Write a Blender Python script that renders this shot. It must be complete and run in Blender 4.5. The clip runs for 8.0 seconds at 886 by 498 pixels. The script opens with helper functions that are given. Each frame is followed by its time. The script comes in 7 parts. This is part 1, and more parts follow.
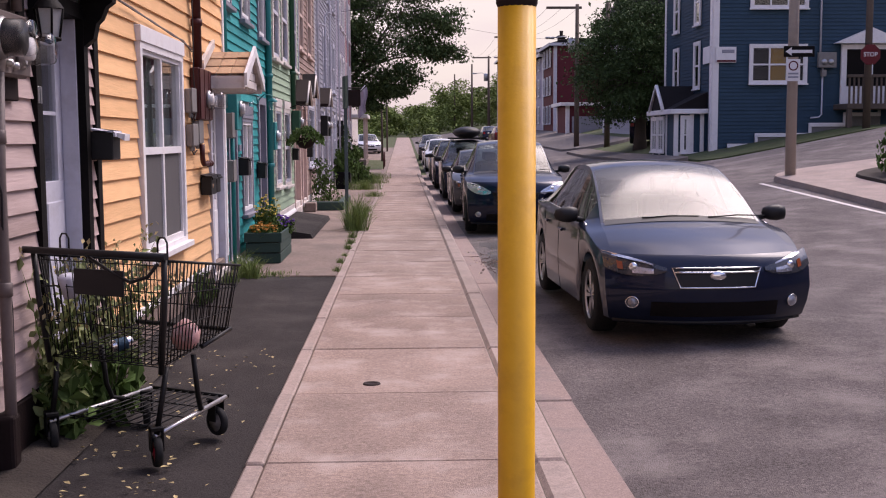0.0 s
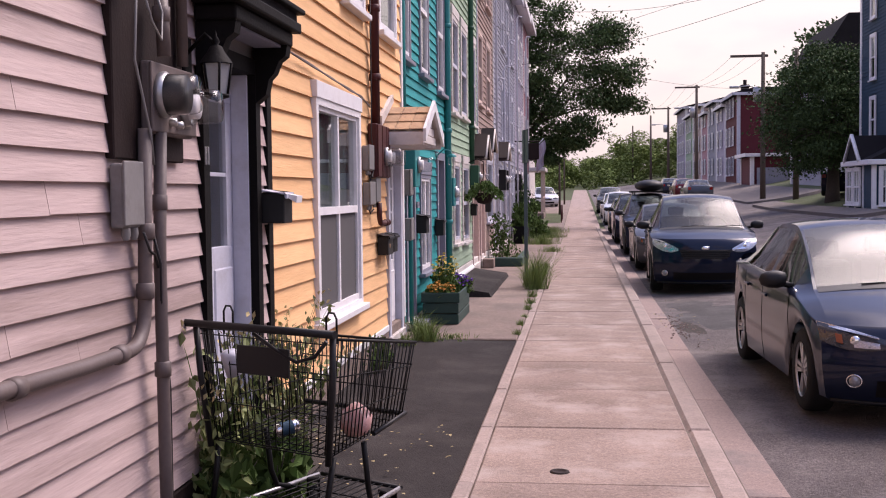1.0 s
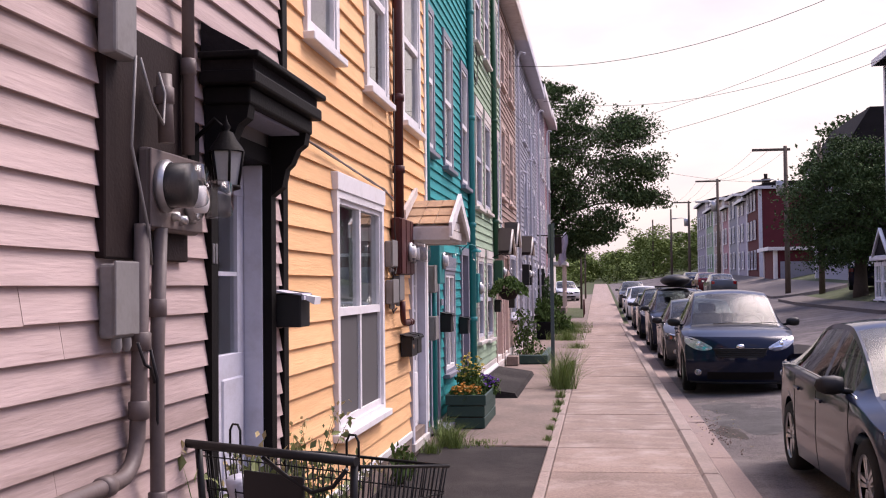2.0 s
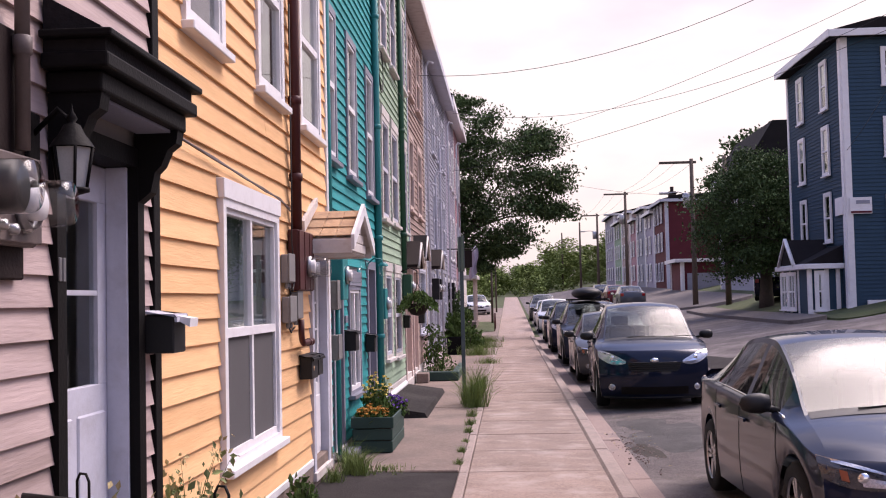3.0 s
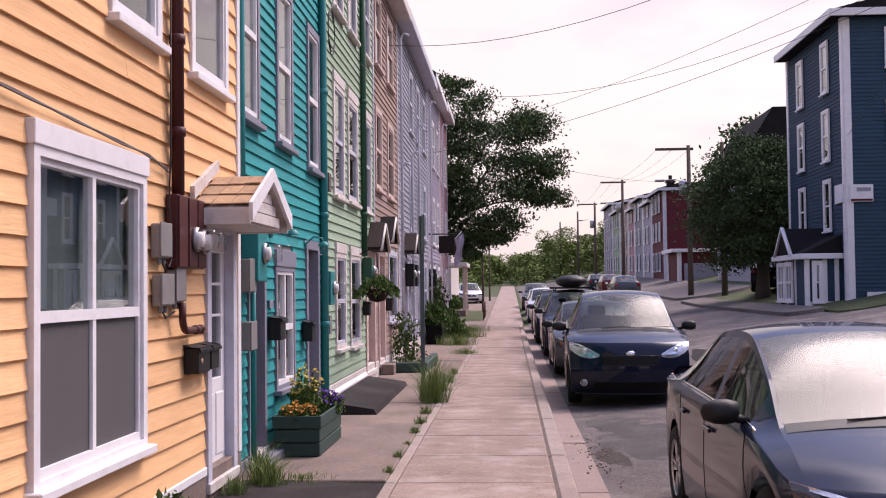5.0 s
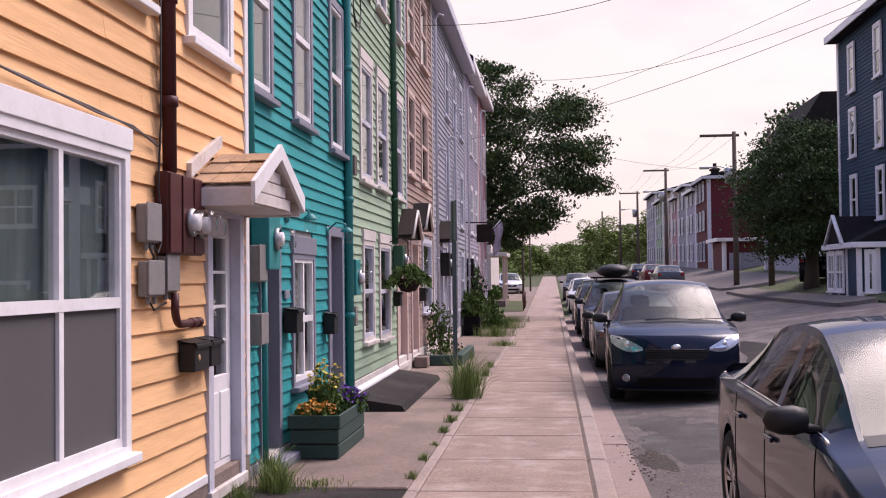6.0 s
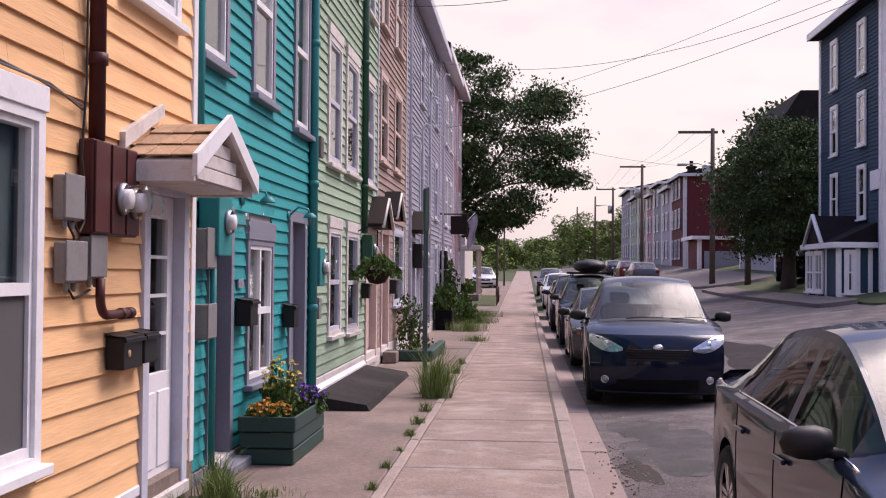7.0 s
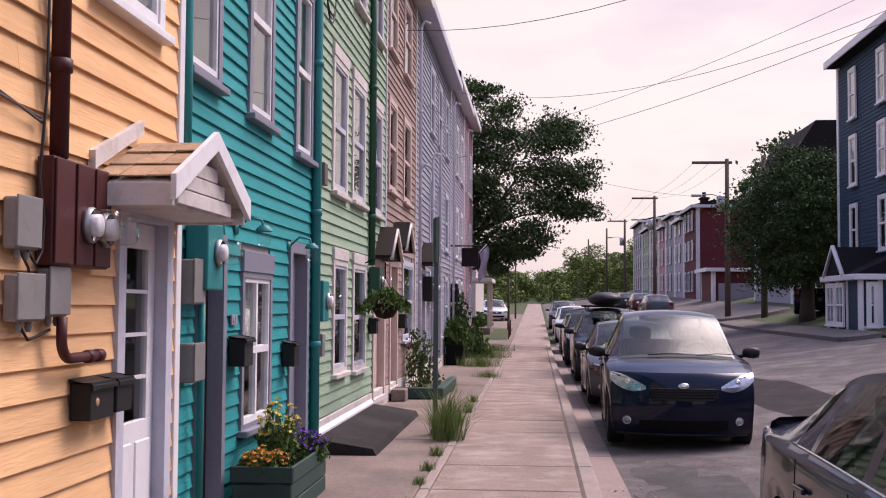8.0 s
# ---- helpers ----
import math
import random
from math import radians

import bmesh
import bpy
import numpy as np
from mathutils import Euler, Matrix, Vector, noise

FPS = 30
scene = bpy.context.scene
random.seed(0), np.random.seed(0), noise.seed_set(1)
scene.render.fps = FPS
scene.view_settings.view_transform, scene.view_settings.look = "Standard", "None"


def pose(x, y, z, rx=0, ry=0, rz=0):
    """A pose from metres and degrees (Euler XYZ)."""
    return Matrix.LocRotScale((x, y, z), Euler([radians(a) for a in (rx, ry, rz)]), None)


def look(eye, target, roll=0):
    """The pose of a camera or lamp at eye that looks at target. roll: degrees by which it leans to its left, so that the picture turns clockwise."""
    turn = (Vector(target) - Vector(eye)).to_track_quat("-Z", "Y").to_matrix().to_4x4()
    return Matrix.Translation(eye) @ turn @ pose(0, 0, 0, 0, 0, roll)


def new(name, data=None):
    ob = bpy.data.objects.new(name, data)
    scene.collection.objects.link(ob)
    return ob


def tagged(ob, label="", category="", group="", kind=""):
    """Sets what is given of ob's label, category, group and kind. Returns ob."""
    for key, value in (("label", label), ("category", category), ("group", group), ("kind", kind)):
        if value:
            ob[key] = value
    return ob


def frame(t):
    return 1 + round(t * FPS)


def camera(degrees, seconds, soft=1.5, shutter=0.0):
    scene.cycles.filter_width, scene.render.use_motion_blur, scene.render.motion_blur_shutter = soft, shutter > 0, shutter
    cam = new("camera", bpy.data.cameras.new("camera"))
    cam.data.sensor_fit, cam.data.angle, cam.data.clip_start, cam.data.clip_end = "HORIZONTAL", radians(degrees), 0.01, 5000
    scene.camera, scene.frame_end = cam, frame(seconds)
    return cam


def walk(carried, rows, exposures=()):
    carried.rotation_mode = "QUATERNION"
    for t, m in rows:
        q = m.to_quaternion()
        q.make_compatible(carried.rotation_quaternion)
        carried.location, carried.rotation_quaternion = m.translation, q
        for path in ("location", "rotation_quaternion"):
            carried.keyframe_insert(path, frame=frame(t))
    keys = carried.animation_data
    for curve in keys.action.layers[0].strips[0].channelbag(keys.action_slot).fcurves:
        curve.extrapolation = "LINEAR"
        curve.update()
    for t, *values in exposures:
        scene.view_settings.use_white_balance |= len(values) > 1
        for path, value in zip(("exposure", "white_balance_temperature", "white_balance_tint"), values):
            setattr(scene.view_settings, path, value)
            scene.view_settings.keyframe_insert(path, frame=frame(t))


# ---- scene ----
cam = camera(43.2, 8.0, soft=1.1)
METRES, EYE, TILT, LEAN, TURN = 6.3, 1.6, 3.2, 0.0, -2.0
ROWS = [
    (0.0, 0.0, 0.0, 0.0, -0.05, -8.82, 0.31),
    (0.5, -0.0083, 0.0538, -0.0024, 3.65, -8.75, 1.18),
    (1.0, -0.0194, 0.1103, 0.0016, 8.89, -6.04, 1.11),
    (1.5, -0.0382, 0.1596, 0.003, 10.87, -2.79, 1.17),
    (3.0, -0.0523, 0.3131, -0.0015, 5.3, -0.6, 1.57),
    (3.5, -0.0382, 0.3823, -0.0116, 4.13, -1.72, 1.6),
    (4.0, -0.015, 0.4452, -0.0138, 5.14, -2.73, 1.61),
    (4.5, 0.0011, 0.5113, -0.0191, 4.8, -2.53, 1.08),
    (5.0, 0.0247, 0.5691, -0.0257, 5.38, -1.17, 0.96),
    (6.5, 0.0271, 0.7843, -0.0406, 7.97, -1.87, 1.16),
    (7.0, 0.0178, 0.8487, -0.0455, 6.22, -2.0, -0.12),
    (7.5, 0.0065, 0.9114, -0.0448, 4.11, -1.35, 0.07),
    (8.0, 0.0024, 0.9747, -0.0498, 6.75, -0.33, 0.01),
]
walk(cam, [(t, pose(0, 0, EYE, TILT, LEAN, TURN) @ pose(METRES * x, METRES * y, METRES * z, 90 + pitch, roll, yaw)) for t, x, y, z, yaw, pitch, roll in ROWS],
     exposures=[(t, e + 0.22, 7000, 27) for t, e in ((0.0, 0.46), (0.5, 0.5), (1.0, 0.62), (1.5, 0.7), (3.0, 0.68), (5.0, 0.62), (6.5, 0.56), (8.0, 0.52))])

# overcast daylight: a bright veil of cloud with a soft sun ahead and to the right
SUN_EL, SUN_AZ = radians(54), radians(48)
world = bpy.data.worlds.new("sky")
scene.world = world
world.use_nodes = True
wn, wl = world.node_tree.nodes, world.node_tree.links
wn.clear()
w_out, w_bg, w_sky = wn.new("ShaderNodeOutputWorld"), wn.new("ShaderNodeBackground"), wn.new("ShaderNodeTexSky")
w_sky.sky_type, w_sky.sun_disc = "NISHITA", False
w_sky.sun_elevation, w_sky.sun_rotation = SUN_EL, SUN_AZ
w_sky.dust_density, w_sky.air_density = 4.0, 1.0
w_co, w_map, w_noise, w_ramp, w_mix = (wn.new("ShaderNodeTexCoord"), wn.new("ShaderNodeMapping"), wn.new("ShaderNodeTexNoise"),
                                       wn.new("ShaderNodeValToRGB"), wn.new("ShaderNodeMixRGB"))
w_map.inputs["Scale"].default_value = (2.2, 2.2, 6.0)
w_noise.inputs["Scale"].default_value, w_noise.inputs["Detail"].default_value = 1.6, 6.0
w_ramp.color_ramp.elements[0].position, w_ramp.color_ramp.elements[1].position = 0.30, 0.52
w_ramp.color_ramp.elements[0].color = (4.7, 4.0, 4.7, 1)
w_ramp.color_ramp.elements[1].color = (6.0, 5.85, 5.6, 1)
w_mix.inputs["Fac"].default_value = 0.80
wl.new(w_co.outputs["Generated"], w_map.inputs["Vector"])
wl.new(w_map.outputs["Vector"], w_noise.inputs["Vector"])
wl.new(w_noise.outputs["Fac"], w_ramp.inputs["Fac"])
wl.new(w_sky.outputs["Color"], w_mix.inputs["Color1"])
wl.new(w_ramp.outputs["Color"], w_mix.inputs["Color2"])
# the cloud is brightest round the hidden sun
w_dot, w_pow, w_amt, w_tint, w_sum = (wn.new("ShaderNodeVectorMath"), wn.new("ShaderNodeMath"), wn.new("ShaderNodeMath"), wn.new("ShaderNodeVectorMath"), wn.new("ShaderNodeVectorMath"))
w_dot.operation, w_pow.operation, w_amt.operation, w_tint.operation, w_sum.operation = "DOT_PRODUCT", "POWER", "MULTIPLY", "SCALE", "ADD"
w_dot.inputs[1].default_value = (math.sin(SUN_AZ) * math.cos(SUN_EL), math.cos(SUN_AZ) * math.cos(SUN_EL), math.sin(SUN_EL))
w_pow.use_clamp, w_pow.inputs[1].default_value, w_amt.inputs[1].default_value = True, 20.0, 55.0
w_tint.inputs[0].default_value = (1.0, 0.96, 0.95)
wl.new(w_co.outputs["Generated"], w_dot.inputs[0])
wl.new(w_dot.outputs["Value"], w_pow.inputs[0])
wl.new(w_pow.outputs[0], w_amt.inputs[0])
w_puff, w_lit = wn.new("ShaderNodeMapRange"), wn.new("ShaderNodeMath")
w_puff.inputs["From Min"].default_value, w_puff.inputs["From Max"].default_value = 0.36, 0.62
w_puff.inputs["To Min"].default_value, w_puff.inputs["To Max"].default_value = 0.25, 1.4
w_lit.operation = "MULTIPLY"
wl.new(w_amt.outputs[0], w_lit.inputs[0])
wl.new(w_puff.outputs["Result"], w_lit.inputs[1])
wl.new(w_lit.outputs[0], w_tint.inputs["Scale"])
# higher up the veil breaks into clouds with blue between them
w_map2, w_gap, w_gapr, w_sep, w_high, w_blue, w_bluemix = (wn.new("ShaderNodeMapping"), wn.new("ShaderNodeTexNoise"), wn.new("ShaderNodeMapRange"), wn.new("ShaderNodeSeparateXYZ"),
                                                           wn.new("ShaderNodeMapRange"), wn.new("ShaderNodeMath"), wn.new("ShaderNodeMixRGB"))
w_map2.inputs["Scale"].default_value, w_map2.inputs["Location"].default_value = (1.0, 1.0, 1.3), (0.35, 0.1, 0.0)
w_gap.inputs["Scale"].default_value, w_gap.inputs["Detail"].default_value, w_gap.inputs["Roughness"].default_value = 2.6, 4.0, 0.5
w_gapr.inputs["From Min"].default_value, w_gapr.inputs["From Max"].default_value = 0.76, 0.52
w_high.inputs["From Min"].default_value, w_high.inputs["From Max"].default_value = 0.28, 0.42
w_blue.operation = "MULTIPLY"
w_bluemix.inputs["Color2"].default_value = (2.3, 3.3, 6.2, 1)
wl.new(w_co.outputs["Generated"], w_map2.inputs["Vector"])
wl.new(w_map2.outputs["Vector"], w_gap.inputs["Vector"])
wl.new(w_gap.outputs["Fac"], w_gapr.inputs["Value"])
wl.new(w_gap.outputs["Fac"], w_puff.inputs["Value"])
wl.new(w_co.outputs["Generated"], w_sep.inputs["Vector"])
wl.new(w_sep.outputs["Z"], w_high.inputs["Value"])
wl.new(w_gapr.outputs["Result"], w_blue.inputs[0])
wl.new(w_high.outputs["Result"], w_blue.inputs[1])
wl.new(w_blue.outputs[0], w_bluemix.inputs["Fac"])
wl.new(w_mix.outputs["Color"], w_bluemix.inputs["Color1"])
wl.new(w_bluemix.outputs["Color"], w_sum.inputs[0])
wl.new(w_tint.outputs["Vector"], w_sum.inputs[1])
wl.new(w_sum.outputs["Vector"], w_bg.inputs["Color"])
wl.new(w_bg.outputs["Background"], w_out.inputs["Surface"])
w_bg.inputs["Strength"].default_value = 0.10
sun = new("sun", bpy.data.lights.new("sun", "SUN"))
sun.data.energy, sun.data.angle, sun.data.color = 1.8, radians(40), (1.0, 0.95, 0.88)
sun.matrix_world = look((math.sin(SUN_AZ) * math.cos(SUN_EL) * 60, math.cos(SUN_AZ) * math.cos(SUN_EL) * 60, math.sin(SUN_EL) * 60), (0, 0, 0))


# ---- materials ----
def material(name, colour, rough=0.6, metal=0.0, vary=0.12, scale=6.0, stretch=(1, 1, 1), bump=0.0, bump_scale=60.0,
             per_object=0.0, stain=None, stain_amount=0.0, stain_scale=1.5, island=0.0, coat=0.0, spec=0.32, grain=0.0):
    """Base colour with a fine and a coarse variation, stains, fine relief."""
    m = bpy.data.materials.new(name)
    m.use_nodes = True
    n, l = m.node_tree.nodes, m.node_tree.links
    b = n["Principled BSDF"]
    b.inputs["Roughness"].default_value, b.inputs["Metallic"].default_value = rough, metal
    b.inputs["Coat Weight"].default_value, b.inputs["Coat Roughness"].default_value = coat, 0.04
    b.inputs["Specular IOR Level"].default_value = spec
    co, mp = n.new("ShaderNodeTexCoord"), n.new("ShaderNodeMapping")
    mp.inputs["Scale"].default_value = stretch
    geo = n.new("ShaderNodeNewGeometry")
    l.new(geo.outputs["Position"], mp.inputs["Vector"])
    fine, coarse = n.new("ShaderNodeTexNoise"), n.new("ShaderNodeTexNoise")
    fine.inputs["Scale"].default_value, fine.inputs["Detail"].default_value = scale * 6, 6
    coarse.inputs["Scale"].default_value, coarse.inputs["Detail"].default_value = scale * 0.35, 4
    for t in (fine, coarse):
        l.new(mp.outputs["Vector"], t.inputs["Vector"])
    add = n.new("ShaderNodeMath")
    add.operation = "ADD"
    l.new(fine.outputs["Fac"], add.inputs[0])
    l.new(coarse.outputs["Fac"], add.inputs[1])
    rng = n.new("ShaderNodeMapRange")
    rng.inputs["From Min"].default_value, rng.inputs["From Max"].default_value = 0.6, 1.4
    rng.inputs["To Min"].default_value, rng.inputs["To Max"].default_value = 1 - vary, 1 + vary
    l.new(add.outputs[0], rng.inputs["Value"])
    value = rng.outputs["Result"]
    for amount, node, socket in ((per_object, "ShaderNodeObjectInfo", "Random"), (island, None, None)):
        if amount:
            src = n.new(node).outputs[socket] if node else geo.outputs["Random Per Island"]
            r2 = n.new("ShaderNodeMapRange")
            r2.inputs["To Min"].default_value, r2.inputs["To Max"].default_value = 1 - amount, 1 + amount
            l.new(src, r2.inputs["Value"])
            mul = n.new("ShaderNodeMath")
            mul.operation = "MULTIPLY"
            l.new(value, mul.inputs[0])
            l.new(r2.outputs["Result"], mul.inputs[1])
            value = mul.outputs[0]
    if grain:
        gn, gr, gm = n.new("ShaderNodeTexNoise"), n.new("ShaderNodeMapRange"), n.new("ShaderNodeMath")
        gn.inputs["Scale"].default_value, gn.inputs["Detail"].default_value, gn.inputs["Roughness"].default_value = 70, 8, 0.8
        l.new(mp.outputs["Vector"], gn.inputs["Vector"])
        gr.inputs["From Min"].default_value, gr.inputs["From Max"].default_value = 0.32, 0.68
        gr.inputs["To Min"].default_value, gr.inputs["To Max"].default_value = 1 - grain, 1 + grain
        gm.operation = "MULTIPLY"
        l.new(gn.outputs["Fac"], gr.inputs["Value"])
        l.new(value, gm.inputs[0])
        l.new(gr.outputs["Result"], gm.inputs[1])
        value = gm.outputs[0]
    vec = n.new("ShaderNodeVectorMath")
    vec.operation = "SCALE"
    vec.inputs[0].default_value = colour
    l.new(value, vec.inputs["Scale"])
    colour_out = vec.outputs["Vector"]
    if stain:
        sn, ramp, mix = n.new("ShaderNodeTexNoise"), n.new("ShaderNodeValToRGB"), n.new("ShaderNodeMixRGB")
        sn.inputs["Scale"].default_value, sn.inputs["Detail"].default_value, sn.inputs["Roughness"].default_value = stain_scale, 8, 0.65
        l.new(mp.outputs["Vector"], sn.inputs["Vector"])
        ramp.color_ramp.elements[0].position, ramp.color_ramp.elements[1].position = 0.50, 0.68
        ramp.color_ramp.elements[1].color = (stain_amount, stain_amount, stain_amount, 1)
        l.new(sn.outputs["Fac"], ramp.inputs["Fac"])
        l.new(ramp.outputs["Color"], mix.inputs["Fac"])
        l.new(colour_out, mix.inputs["Color1"])
        mix.inputs["Color2"].default_value = (*stain, 1)
        colour_out = mix.outputs["Color"]
    l.new(colour_out, b.inputs["Base Color"])
    if bump:
        bn, bp = n.new("ShaderNodeTexNoise"), n.new("ShaderNodeBump")
        bn.inputs["Scale"].default_value, bn.inputs["Detail"].default_value = bump_scale, 5
        l.new(mp.outputs["Vector"], bn.inputs["Vector"])
        bp.inputs["Strength"].default_value, bp.inputs["Distance"].default_value = bump, 0.01
        l.new(bn.outputs["Fac"], bp.inputs["Height"])
        l.new(bp.outputs["Normal"], b.inputs["Normal"])
    return m


def clap(name, colour, stain=None, amount=0.0):
    return material(name, colour, rough=0.72, vary=0.13, scale=4, stretch=(1, 0.12, 1.6), bump=0.3, bump_scale=50, spec=0.22,
                    per_object=0.06, island=0.03, stain=stain, stain_amount=amount, stain_scale=2.2)


def clear_glass(name, tint=(0.9, 0.93, 0.92), rough=0.01, ior=1.6):
    """Thin clear glass: what is behind it, and a sharp reflection that grows with the angle."""
    m = bpy.data.materials.new(name)
    m.use_nodes = True
    n, l = m.node_tree.nodes, m.node_tree.links
    n.remove(n["Principled BSDF"])
    out, mix, gloss, see, fres = n["Material Output"], n.new("ShaderNodeMixShader"), n.new("ShaderNodeBsdfGlossy"), n.new("ShaderNodeBsdfTransparent"), n.new("ShaderNodeMath")
    # reflectance from straight on, growing with the fifth power towards grazing
    f0 = ((ior - 1) / (ior + 1)) ** 2
    gloss.inputs["Roughness"].default_value = rough
    facing, fifth = n.new("ShaderNodeLayerWeight"), n.new("ShaderNodeMath")
    facing.inputs["Blend"].default_value = 0.5
    fifth.operation, fifth.inputs[1].default_value = "POWER", 5.0
    fres.operation, fres.inputs[1].default_value, fres.inputs[2].default_value = "MULTIPLY_ADD", 1 - f0, f0
    l.new(facing.outputs["Facing"], fifth.inputs[0])
    l.new(fifth.outputs[0], fres.inputs[0])
    see.inputs["Color"].default_value = (*tint, 1)
    l.new(fres.outputs[0], mix.inputs["Fac"])
    l.new(see.outputs["BSDF"], mix.inputs[1])
    l.new(gloss.outputs["BSDF"], mix.inputs[2])
    l.new(mix.outputs["Shader"], out.inputs["Surface"])
    return m


